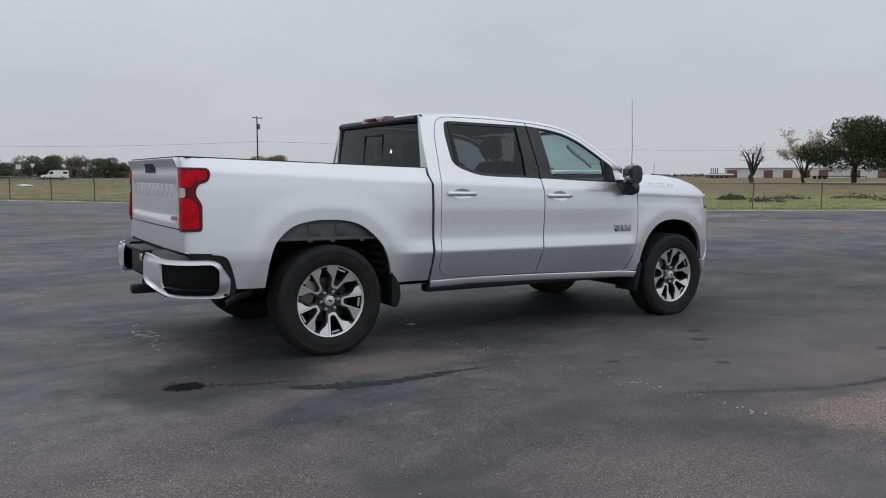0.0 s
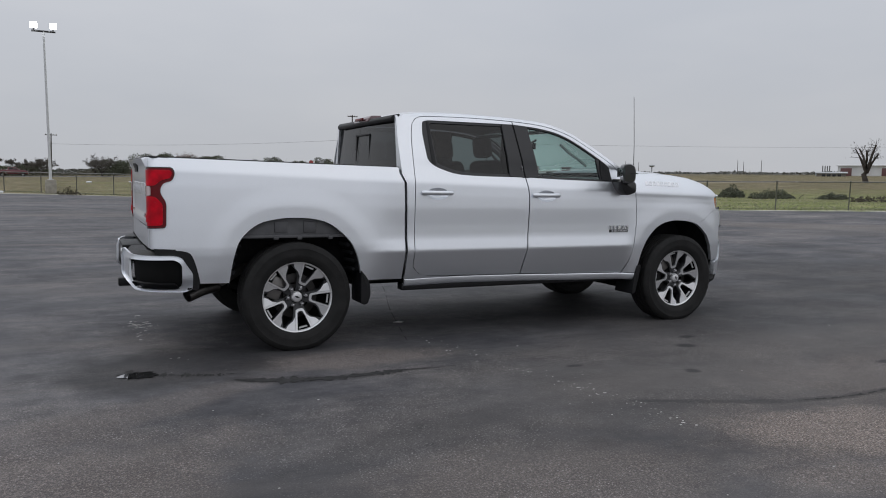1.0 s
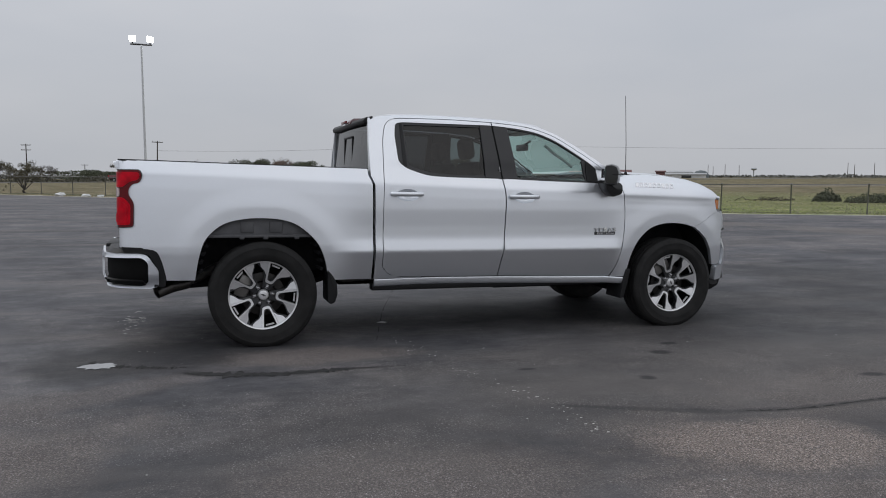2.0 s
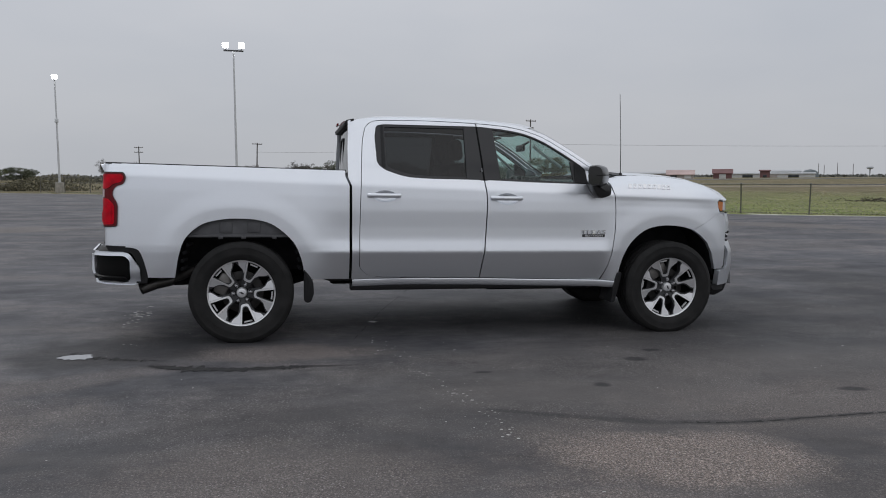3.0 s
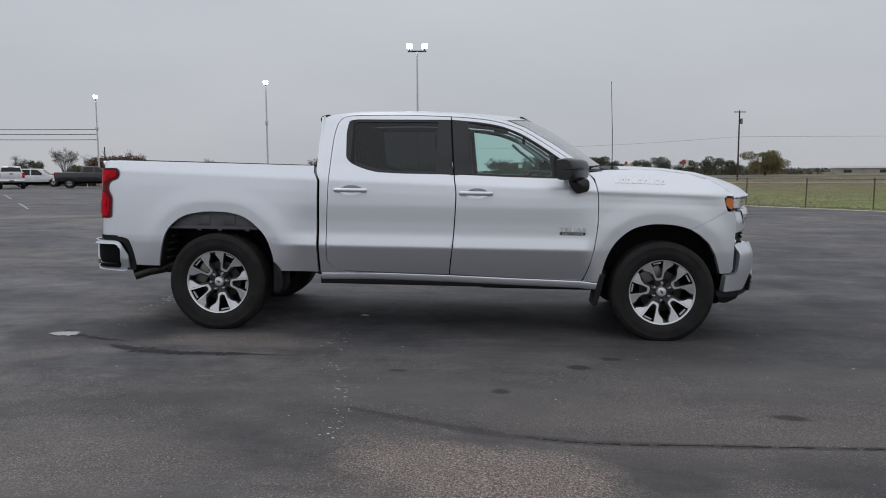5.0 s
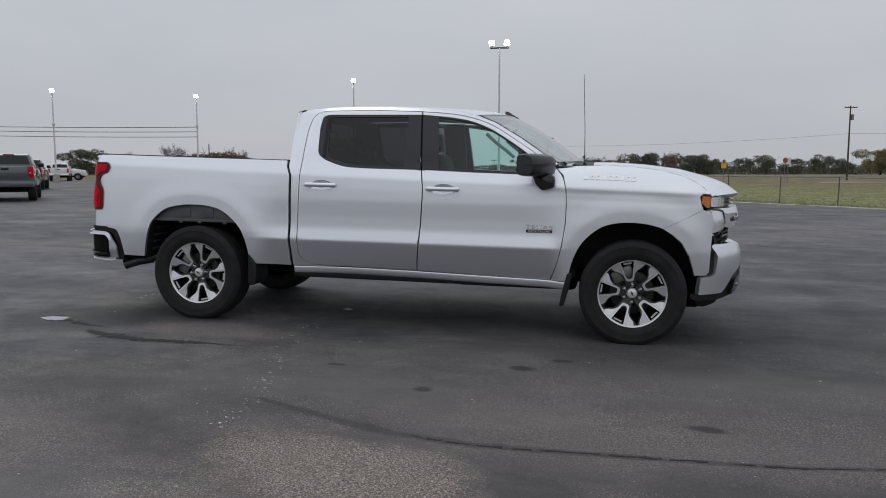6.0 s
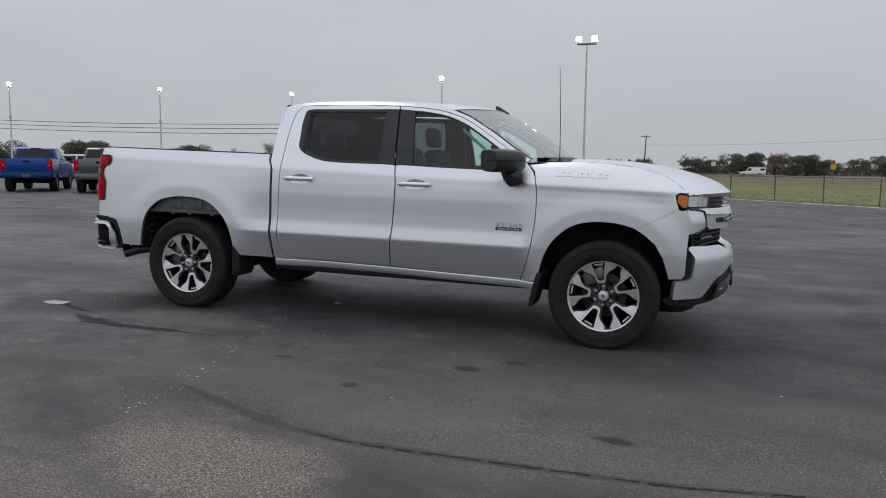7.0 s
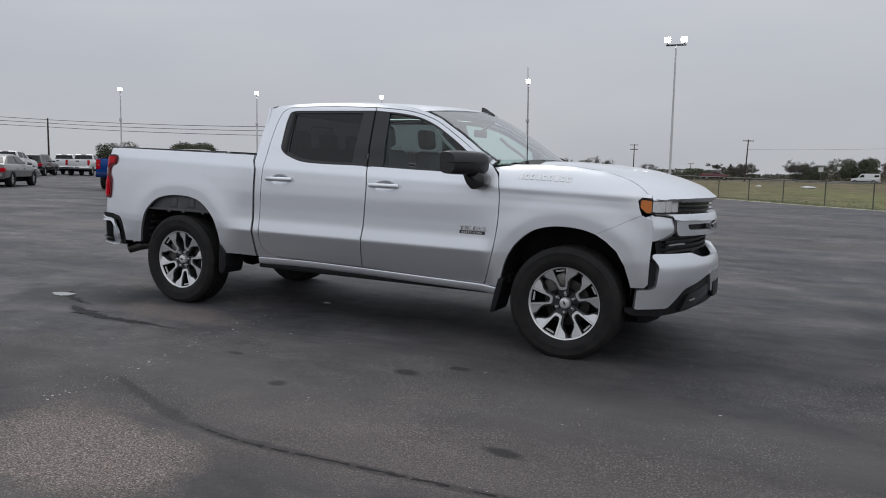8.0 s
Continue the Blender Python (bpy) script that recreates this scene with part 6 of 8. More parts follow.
LEAF = {
    "d": leafy("leaf_dark", (0.062, 0.070, 0.048), (0.135, 0.145, 0.098)),
    "D": leafy("leaf_oak", (0.022, 0.033, 0.017), (0.085, 0.105, 0.055)),
    "g": leafy("leaf_green", (0.058, 0.072, 0.035), (0.152, 0.160, 0.087)),
    "y": leafy("leaf_olive", (0.120, 0.104, 0.048), (0.262, 0.225, 0.110)),
    "l": leafy("leaf_live", (0.041, 0.052, 0.029), (0.123, 0.138, 0.080)),
    "o": leafy("leaf_russet", (0.095, 0.056, 0.045), (0.195, 0.125, 0.100)),
    "r": leafy("leaf_red", (0.14, 0.095, 0.085), (0.27, 0.195, 0.165)),
    "p": leafy("leaf_pink", (0.138, 0.109, 0.090), (0.275, 0.225, 0.196)),
    "b": leafy("twig_grey", (0.087, 0.078, 0.070), (0.174, 0.162, 0.145)),
    "s": leafy("twig_brown", (0.080, 0.070, 0.052), (0.189, 0.174, 0.116)),
    "w": leafy("leaf_pale", (0.290, 0.217, 0.131), (0.580, 0.507, 0.406)),
    "n": leafy("twig_dark", (0.058, 0.052, 0.046), (0.116, 0.102, 0.087)),
}
TREE_LABEL = {"d": "dark green leafy tree across the field", "D": "large dark green oak with a spreading crown", "g": "grey green scrubby tree at the lot's edge", "y": "round olive yellow tree beside the road", "l": "spreading live oak behind parked trucks", "o": "russet autumn tree at the lot's edge", "r": "reddish half bare autumn tree", "p": "pale pinkish half bare tree", "b": "grey half bare winter tree", "s": "brown scrubby bush with bare twigs", "w": "thin tree with pale yellow leaves", "n": "bare pruned tree with thick dark limbs"}


def leaf_quad(bm, c, s, rnd):
    u = Vector((rnd.gauss(0, 1), rnd.gauss(0, 1), rnd.gauss(0, 1))).normalized()
    v = u.cross(Vector((rnd.gauss(0, 1), rnd.gauss(0, 1), rnd.gauss(0, 1)))).normalized()
    a, d = s * rnd.uniform(0.6, 1.2), s * rnd.uniform(0.4, 0.9)
    bm.faces.new([bm.verts.new(c + u * a * p + v * d * q) for p, q in ((-1, -0.3), (-0.2, -1), (1, -0.1), (0.3, 0.9))])


def tree(x, y, h, w, kind, seed):
    """A tapered trunk with limbs and a crown of many small leaf clumps."""
    rnd = random.Random(seed)
    h -= ground_z(x, y) - ground_z(x)
    name = "bush" if kind == "s" else "tree"
    tr = thing(name, TREE_LABEL[kind], name, pose(x, y, ground_z(x, y) - 0.06, 0, 0, rnd.uniform(0, 360)))
    bm = bmesh.new()
    th = h * (0.30 if kind in "Dn" else 0.17)
    r0 = max(0.07, h * 0.028) * (1.7 if kind in "n" else 1.0)
    tube_bm(bm, [(0, 0, 0), (rnd.uniform(-.05, .05) * h, rnd.uniform(-.05, .05) * h, th * 0.6), (rnd.uniform(-.05, .05) * h, rnd.uniform(-.05, .05) * h, th)], r0 * 1.25, 8, r0 * 0.85)
    ends = []
    limbs = 5 if kind in "n" else (9 if kind in "wbpro" else 8)
    for i in range(limbs):
        a = 2 * math.pi * (i + rnd.uniform(-0.3, 0.3)) / limbs
        reach = w / 2 * rnd.uniform(0.45, 0.85)
        top = h * (rnd.uniform(0.55, 0.78) if kind in 'Ddlgy' else rnd.uniform(0.62, 0.95))
        mid = Vector((math.cos(a) * reach * 0.45, math.sin(a) * reach * 0.45, lerp(th, top, rnd.uniform(0.4, 0.6))))
        end = Vector((math.cos(a) * reach, math.sin(a) * reach, top))
        tube_bm(bm, [(0, 0, th * 0.7), mid, end], r0 * (0.75 if kind == "n" else 0.5), 6, r0 * (0.30 if kind == "n" else 0.1))
        ends.append((mid, end))
        for _ in range(10 if kind in "nbswpro" else 3):
            t = rnd.uniform(0.2, 1)
            q = mid + (end - mid) * t
            e2 = q + Vector((rnd.gauss(0, 1), rnd.gauss(0, 1), abs(rnd.gauss(0.6, 0.6)))).normalized() * h * rnd.uniform(0.10, 0.24)
            tube_bm(bm, [q, (q + e2) / 2 + Vector((rnd.gauss(0, .02), rnd.gauss(0, .02), 0)) * h, e2], max(0.012, r0 * 0.12), 4, 0.008, cap=False)
            ends.append((q, e2))
    part("trunk", bm, M_BARK, tr, smooth=60)
    bm = bmesh.new()
    full = {"d": 7600, "D": 26000, "y": 11000, "l": 9000, "g": 7000, "o": 7000, "r": 4200, "p": 4200, "b": 4200, "s": 6000, "w": 6500, "n": 160}[kind]
    size = {"D": 0.0125, "w": 0.0115, "n": 0.016, "b": 0.013, "s": 0.015}.get(kind, 0.0185) * (0.5 * h + 0.5 * w)
    lobes = []
    for i in range(16):
        a = rnd.uniform(0, 2 * math.pi)
        rr = w / 2 * math.sqrt(rnd.random()) * 0.72
        zc = h * (rnd.uniform(0.34, 0.80) if kind == "D" else rnd.uniform(0.20, 0.80)) * (1 - 0.25 * (rr / (w / 2)) ** 2)
        lobes.append((Vector((rr * math.cos(a), rr * math.sin(a), zc)), w * rnd.uniform(0.13, 0.22), h * rnd.uniform(0.13, 0.2)))
    for i in range(full):
        if kind in "nbsw" or (kind in "rp" and i % 2):
            q, e = rnd.choice(ends)
            c = q + (e - q) * rnd.uniform(0.4, 1.15) + Vector((rnd.gauss(0, 1), rnd.gauss(0, 1), rnd.gauss(0, 1))) * h * 0.035
        else:
            lc, lr, lh = lobes[i % len(lobes)]
            d = Vector((rnd.gauss(0, 1), rnd.gauss(0, 1), rnd.gauss(0, 1))).normalized() * rnd.uniform(0.35, 1.0) ** 0.6 * rnd.uniform(0.94, 1.12)
            c = lc + Vector((d.x * lr, d.y * lr, d.z * lh))
            c.z = min(c.z, h * rnd.uniform(0.96, 1.02))
        if c.z > 0.08 * h:
            leaf_quad(bm, c, size * rnd.uniform(0.6, 1.3), rnd)
    part("crown", bm, LEAF[kind], tr, smooth=0)
    return tr


NORTH = [(2.2, 150.7, 4.2, 6.0, 'b'), (6.5, 158.5, 4.0, 6.5, 'b'), (11.7, 158.3, 6.3, 8.5, 'd'), (19.8, 172.6, 5.4, 6.2, 'p'), (24.2, 161.8, 5.6, 8.0, 'd'), (18.5, 164.7, 5.4, 4.0, 'r'), (26.2, 161.5, 4.5, 4.6, 'd'), (58.6, 158.7, 6.7, 10.2, 'y'), (36.4, 179.9, 5.1, 5.7, 'd'), (39.4, 169.1, 5.7, 5.7, 'd'), (45.6, 172.8, 4.7, 6.9, 'd'), (52.2, 176.3, 5.8, 6.0, 'd'), (55.1, 170.3, 4.9, 6.5, 'd'), (25.3, 171.4, 5.4, 4.3, 'd'), (21.4, 171.9, 5.2, 4.7, 'p'), (30.5, 175.8, 4.7, 5.5, 'd'), (14.4, 162.4, 5.7, 5.7, 'd')]
NORTHWEST = [(-11.9, 183.1, 3.4, 11.4, 'd'), (1.3, 163.4, 4.0, 6.4, 'b'), (4.3, 153.3, 4.2, 6.3, 'd'), (-8.3, 162.8, 3.9, 6.6, 'b'), (-11.2, 168.0, 3.7, 13.7, 'b'), (2.6, 163.7, 4.0, 5.7, 'b'), (-27.1, 160.6, 3.4, 4.4, 'b'), (-11.7, 54.0, 2.2, 3.0, 's'), (-31.8, 139.1, 4.3, 5.6, 'b'), (-27.4, 211.4, 3.1, 18.9, 'd'), (-23.8, 221.9, 2.9, 9.5, 'b')]
WEST = [(-78.4, 149.6, 5.3, 15.8, 'o'), (-72.5, 156.0, 3.5, 8.0, 'd'), (-65.8, 151.9, 3.5, 5.8, 'g'), (-60.2, 149.0, 4.0, 5.7, 'g'), (-81.3, 201.1, 4.6, 10.0, 'b'), (-75.2, 203.4, 4.0, 10.0, 'g'), (-72.5, 221.2, 4.6, 10.8, 'd'), (-87.6, 114.9, 5.7, 8.9, 'l'), (-94.2, 139.6, 4.7, 3.3, 'b'), (-88.0, 134.1, 4.4, 5.3, 'd'), (-87.2, 144.0, 6.4, 5.7, 'b'), (-83.3, 164.4, 5.9, 7.2, 'r'), (-70.6, 178.8, 4.7, 4.5, 'b'), (-95.8, 97.0, 6.0, 11.3, 'd'), (-93.2, 94.7, 5.9, 9.3, 'd'), (-106.5, 89.5, 6.3, 8.6, 'd'), (-101.5, 104.1, 6.1, 9.2, 'd'), (-155.1, 99.2, 3.9, 8.6, 'd')]
EAST = [(104.2, 68.5, 7.2, 5.6, 'n'), (112.3, 64.9, 8.1, 11.0, 'w'), (115.2, 58.4, 11.6, 17.0, 'D'), (117.5, 45.6, 14.8, 20.0, 'D')]
EDGE_BUSHES = [(-36.8, 67.0, 3.5, 7.0, 'o'), (-34.0, 67.2, 2.7, 4.0, 'o'), (-32.4, 68.2, 2.45, 3.8, 'd'), (-30.6, 69.5, 2.6, 4.4, 'g'), (-28.4, 70.4, 2.8, 4.4, 'g'), (-40.5, 68.5, 2.6, 5.0, 'g')]
for gi, rows in enumerate((NORTH, NORTHWEST, WEST, EAST, EDGE_BUSHES)):
    for ti, (x, y, h, w, k) in enumerate(rows):
        tree(x, y, h, w, k, 100 * gi + ti)

# low far woods round the horizon
rnd = random.Random(5)
bm = bmesh.new()
for i in range(20000):
    a = radians(rnd.uniform(-75, 30)) if i % 5 else radians(rnd.uniform(30, 75))
    d = rnd.uniform(330, 420)
    hh = (0.9 + 1.6 * max(0, noise.noise(Vector((math.degrees(a) * 0.35, 0, 3))) + 0.35)) * (1 if i % 5 else 0.55)
    leaf_quad(bm, Vector((d * math.sin(a), d * math.cos(a), ground_z(d * math.sin(a), 300) + rnd.random() ** 1.4 * hh)), rnd.uniform(0.5, 1.1), rnd)
# leaf colour is lightened and greyed to stand for haze
tagged(part("far_woods", bm, leafy("hazed_far_leaf", (0.10, 0.105, 0.095), (0.17, 0.17, 0.16)), None, "hazy low line of distant trees", smooth=0), category="trees", kind="stuff")

# scrub under and between the far trees
bm = bmesh.new()
for i in range(15000):
    x = rnd.uniform(-45, 75)
    y = 172 + 0.08 * x + rnd.gauss(0, 5)
    hh = 2.3 * max(0.15, 0.55 + noise.noise(Vector((x * 0.11, y * 0.02, 8))))
    leaf_quad(bm, Vector((x, y, ground_z(x, y) + rnd.random() ** 1.3 * hh)), rnd.uniform(0.12, 0.3), rnd)
tagged(part("scrub", bm, leafy("scrub_leaf", (0.060, 0.062, 0.045), (0.15, 0.14, 0.11)), None, "low grey green scrub below the far trees", smooth=0), category="shrubs", kind="stuff")

# thicket at the lot's edge behind the pipe rail
bm = bmesh.new()
for i in range(16000):
    t = rnd.random()
    x, y = lerp(-47, -17.5, t) + rnd.gauss(0, 1.2), lerp(70.0, 61.5, t) + abs(rnd.gauss(0, 3.0))
    hh = 1.25 * max(0.2, 0.75 + 0.75 * noise.noise(Vector((x * 0.28, y * 0.1, 2))))
    leaf_quad(bm, Vector((x, y, ground_z(x, y) + rnd.random() ** 1.2 * hh)), rnd.uniform(0.05, 0.13), rnd)
tagged(part("thicket", bm, leafy("thicket_leaf", (0.085, 0.078, 0.060), (0.21, 0.195, 0.125)), None, "low grey brown thicket of bushes", smooth=0), category="shrubs", kind="stuff")

# chain-link fence
FENCE = [(48.0, -1.5), (34.5, 11.4), (29.0, 15.0), (19.6, 20.4), (13.5, 27.4), (8.0, 33.1), (4.3, 36.6), (0.4, 40.9), (-4.4, 45.6), (-13.5, 52.6), (-19.5, 57.0)]
fence = thing("fence", "galvanised chain link fence along the lot", "fence", group="")
run = []
SPANS = [22.8 - 3.05 * i for i in range(7, 0, -1)] + [22.8, 25.96, 29.02, 31.95, 34.71, 37.32] + [40.11 + 2.7 * i for i in range(19)]
done = 0.0
for a, c in zip(FENCE, FENCE[1:]):
    va, vc = Vector(a), Vector(c)
    span = (vc - va).length
    run += [va + (vc - va) * ((q - done) / span) for q in SPANS if done <= q < done + span]
    done += span
bm = bmesh.new()
lathe_bm(bm, [(0.0005, 1.275), (0.018, 1.27), (0.034, 1.245), (0.036, 1.225), (0.028, 1.22), (0.028, -0.12)], 10, "z")
post_me = bpy.data.meshes.new("post")
bm.to_mesh(post_me)
bm.free()
post_me.materials.append(M_GALV)
post_me.shade_smooth()
for p in run:
    ob = new("post", post_me)
    ob.parent = fence
    ob.location = (p.x, p.y, ground_z(p.x) - 0.02)
    ob.rotation_euler = (radians(random.uniform(-1.2, 1.2)), radians(random.uniform(-1.2, 1.2)), 0)
for a, c in zip(run, run[1:]):
    m_ = (a + c) / 2
    tube("top_rail", [(a.x, a.y, ground_z(a.x) + 1.19), (m_.x, m_.y, ground_z(m_.x) + 1.19 - random.uniform(0, 0.015)), (c.x, c.y, ground_z(c.x) + 1.19)], 0.021, M_GALV, fence, 8)
vs, fs = [], []
for a, c in zip(run, run[1:]):
    L = (c - a).length
    d = (c - a) / L
    n_ = int(L / 0.075)
    for i in range(-16, n_):
        for sg in (1, -1):
            s0 = i * 0.075
            pts = [(s0, 0.02), (s0 + 1.15, 1.17)] if sg > 0 else [(s0, 1.17), (s0 + 1.15, 0.02)]
            cut = []
            for (u0, z0), (u1, z1) in (pts,):
                ua, ub = max(0, u0), min(L, u1)
                if ub <= ua:
                    break
                cut = [(ua, z0 + (z1 - z0) * (ua - u0) / (u1 - u0)), (ub, z0 + (z1 - z0) * (ub - u0) / (u1 - u0))]
            if not cut:
                continue
            k = len(vs)
            for (u, z), o in ((cut[0], -1), (cut[1], -1), (cut[1], 1), (cut[0], 1)):
                q = a + d * u
                vs.append((q.x, q.y, ground_z(q.x) + z + o * 0.0011))
            fs.append((k, k + 1, k + 2, k + 3))
me = bpy.data.meshes.new("chain_link")
me.from_pydata(vs, [], fs)
tagged(link_part("chain_link", me, M_WIRE, fence, "thin diamond wire netting"), kind="stuff")
# pale weeds along the fence foot
rnd = random.Random(9)
bm = bmesh.new()
for a, c in zip(run, run[1:]):
    for i in range(420):
        t = rnd.random()
        q = a + (c - a) * t
        off = rnd.gauss(-0.45, 0.40)
        nrm = Vector((-(c - a).y, (c - a).x)).normalized()
        q = q + nrm * -off * (-1)
        s = rnd.uniform(0.01, 0.04) * (1.8 if rnd.random() < 0.04 else 1)
        ang = rnd.uniform(0, math.pi)
        z = ground_z(q.x) - 0.02
        bx, by = math.cos(ang) * s * 0.5, math.sin(ang) * s * 0.5
        bm.faces.new([bm.verts.new(p) for p in ((q.x - bx, q.y - by, z), (q.x + bx, q.y + by, z), (q.x + bx * 1.3 + rnd.gauss(0, .02), q.y + by * 1.3 + rnd.gauss(0, .02), z + s), (q.x - bx * 0.6 + rnd.gauss(0, .02), q.y - by * 0.6, z + s * 1.3))])
tagged(part("dry_weeds", bm, leafy("dry_weed", (0.17, 0.185, 0.09), (0.40, 0.39, 0.29)), None, "pale dry weeds along the fence foot", smooth=0), category="grass", kind="stuff")
# tufts over the field
bm = bmesh.new()
for i in range(16000):
    t = rnd.random()
    base = Vector(FENCE[1]).lerp(Vector(FENCE[7]), t)
    q = base + Vector((0.66, 0.75)) * (0.6 + 45 * rnd.random() ** 2)
    s = rnd.uniform(0.015, 0.05) * (1.5 if rnd.random() < 0.06 else 1)
    ang = rnd.uniform(0, math.pi)
    z = ground_z(q.x, q.y) - 0.04
    bx, by = math.cos(ang) * s * 0.9, math.sin(ang) * s * 0.9
    bm.faces.new([bm.verts.new(p) for p in ((q.x - bx, q.y - by, z), (q.x + bx, q.y + by, z), (q.x + bx * 0.7, q.y + by * 0.7, z + s), (q.x - bx * 0.9, q.y - by * 0.9, z + s * 0.8))])
tagged(part("grass_tufts", bm, leafy("tuft", (0.20, 0.225, 0.10), (0.50, 0.48, 0.36)), None, "tufts of mixed green and straw grass", smooth=0), category="grass", kind="stuff")

# brush heaps, logs and litter behind the fence
def brush(x, y, w, h, seed, label, twig=False):
    rnd = random.Random(seed)
    ob = thing("brush_pile", label, "brush pile", pose(x, y, ground_z(x) - 0.04), group="brush piles")
    bm = bmesh.new()
    for i in range(2200 if not twig else 160):
        a, r = rnd.uniform(0, 2 * math.pi), math.sqrt(rnd.random())
        z = h * (1 - r * r) ** 0.6 * rnd.uniform(0.15, 1.02) * (0.85 + 0.6 * noise.noise(Vector((r * math.cos(a) * 2.2 + seed, r * math.sin(a) * 2.2, seed))))
        leaf_quad(bm, Vector((r * w / 2 * math.cos(a), r * w / 3 * math.sin(a), z)), (0.05 if not twig else 0.07) * rnd.uniform(0.6, 1.5), rnd)
    tagged(part("twig_mass", bm, LEAF["s" if twig else "d"], ob, smooth=0), kind="stuff")
    bm = bmesh.new()
    for i in range(26):
        c = Vector((rnd.gauss(0, w / 4), rnd.gauss(0, w / 6), h * 0.2 * rnd.random()))
        d = Vector((rnd.gauss(0, 1), rnd.gauss(0, 0.6), rnd.uniform(0, 0.6))).normalized() * rnd.uniform(0.25, 0.6) * w * 0.5
        tube_bm(bm, [c - d * 0.5, c + Vector((0, 0, 0.05)), c + d * 0.5], 0.03, 5, 0.012)
    tagged(part("branch_mass", bm, M_BARK, ob, smooth=60), kind="stuff")


BRUSH = ((37.3, 30.4, 2.0, 0.8), (38.0, 27.8, 3.4, 0.6), (40.6, 25.4, 2.2, 0.4))
for i, (x, y, w, h) in enumerate(BRUSH):
    brush(x, y, w, h, 40 + i, "rounded heap of dark cut brush on grass")
for i, (x, y, w, h) in enumerate(((35.4, 32.9, 3.2, 0.3), (44.8, 24.0, 3.2, 0.35), (38.5, 21.5, 2.4, 0.45), (50.2, 22.5, 4.2, 0.5), (48.0, 19.0, 3.0, 0.4))):
    brush(x, y, w, h, 60 + i, "low heap of bare branches on grass", True)
brush(-2.1, 40.6, 1.2, 0.5, 77, "small dry bush beside the lamp base", True)

M_BAG = mat("white_bag", (0.72, 0.73, 0.74), 0.5, bump=0.4, bscale=12)
for i, (x, y, s) in enumerate(((-8.2, 45.9, 0.32), (-6.6, 44.6, 0.26), (-5.7, 43.9, 0.2), (4.7, 93.7, 0.85), (-0.6, 90.0, 0.3))):
    bm = bmesh.new()
    bmesh.ops.create_icosphere(bm, subdivisions=3, radius=1.0)
    for v in bm.verts:
        v.co *= 1 + 0.35 * noise.noise(v.co * 1.7 + Vector((i * 9, 0, 0)))
        v.co = Vector((v.co.x * s, v.co.y * s * 0.6, max(-0.05, v.co.z * s * 0.42 + s * 0.25)))
    ob = part("litter_bag", bm, M_BAG, None, "crumpled white plastic bag on the grass")
    ob.location = (x, y, ground_z(x, y) - 0.02)
    ob.scale = (1, 1, 0.45 if s > 0.8 else 1)
    tagged(ob, category="bag", group="litter bags")

# lot lamps, lit in daylight
def lamp(x, y, top, heads, turn):
    lp = thing("lot_lamp", "tall white pole lamp on a concrete base, lit", "street lamp", pose(x, y, ground_z(x), 0, 0, turn), group="lot lamps")
    bm = bmesh.new()
    lathe_bm(bm, [(0.0005, 0.78), (0.27, 0.78), (0.30, 0.74), (0.31, -0.1)], 20, "z")
    part("concrete_base", bm, M_CONC, lp, "round concrete pole base")
    tube("pole", [(0, 0, 0.76), (0, 0, top * 0.5), (0, 0, top)], 0.085, M_POLE, lp, 12, 0.05)
    box("base_plate", -0.16, 0.16, -0.16, 0.16, 0.775, 0.80, M_POLE, lp, 0.005)
    if heads == 1:
        box("pole_box", -0.13, 0.13, -0.24, -0.06, 5.25, 5.55, M_POLE, lp, 0.03, "small white box strapped to the pole")
    if heads == 2:
        tube("crossbar", [(-0.62, 0, top + 0.02), (0.62, 0, top + 0.02)], 0.055, M_SATIN, lp, 8)
    for hx in ((-0.5, 0.5) if heads == 2 else (0.0,)):
        tube("bracket", [(hx, 0, top), (hx, -0.02, top + 0.22)], 0.04, M_SATIN, lp, 8)
        bm = bmesh.new()
        box_bm(bm, -0.20, 0.20, -0.16, 0.12, -0.14, 0.15, 0.05, 3)
        bmesh.ops.transform(bm, matrix=pose(hx, -0.05, top + 0.34, 14, 0, 0), verts=bm.verts)
        hd = part("lamp_head", bm, M_SATIN, lp, "floodlight housing")
        bm = bmesh.new()
        box_bm(bm, -0.19, 0.19, -0.25, -0.14, -0.17, 0.17, 0.05, 4)
        bmesh.ops.transform(bm, matrix=pose(hx, -0.05, top + 0.36, 14, 0, 0), verts=bm.verts)
        part("lit_lens", bm, M_LAMPGLOW, hd, "bright white lit lens")


lamp(-3.05, 43.8, 9.3, 2, 4)
lamp(-16.9, 55.2, 8.35, 1, 15)
lamp(-35.0, 61.5, 8.0, 1, 25)
lamp(-46.6, 56.0, 8.2, 1, 35)
lamp(-56.6, 47.6, 8.05, 1, 45)

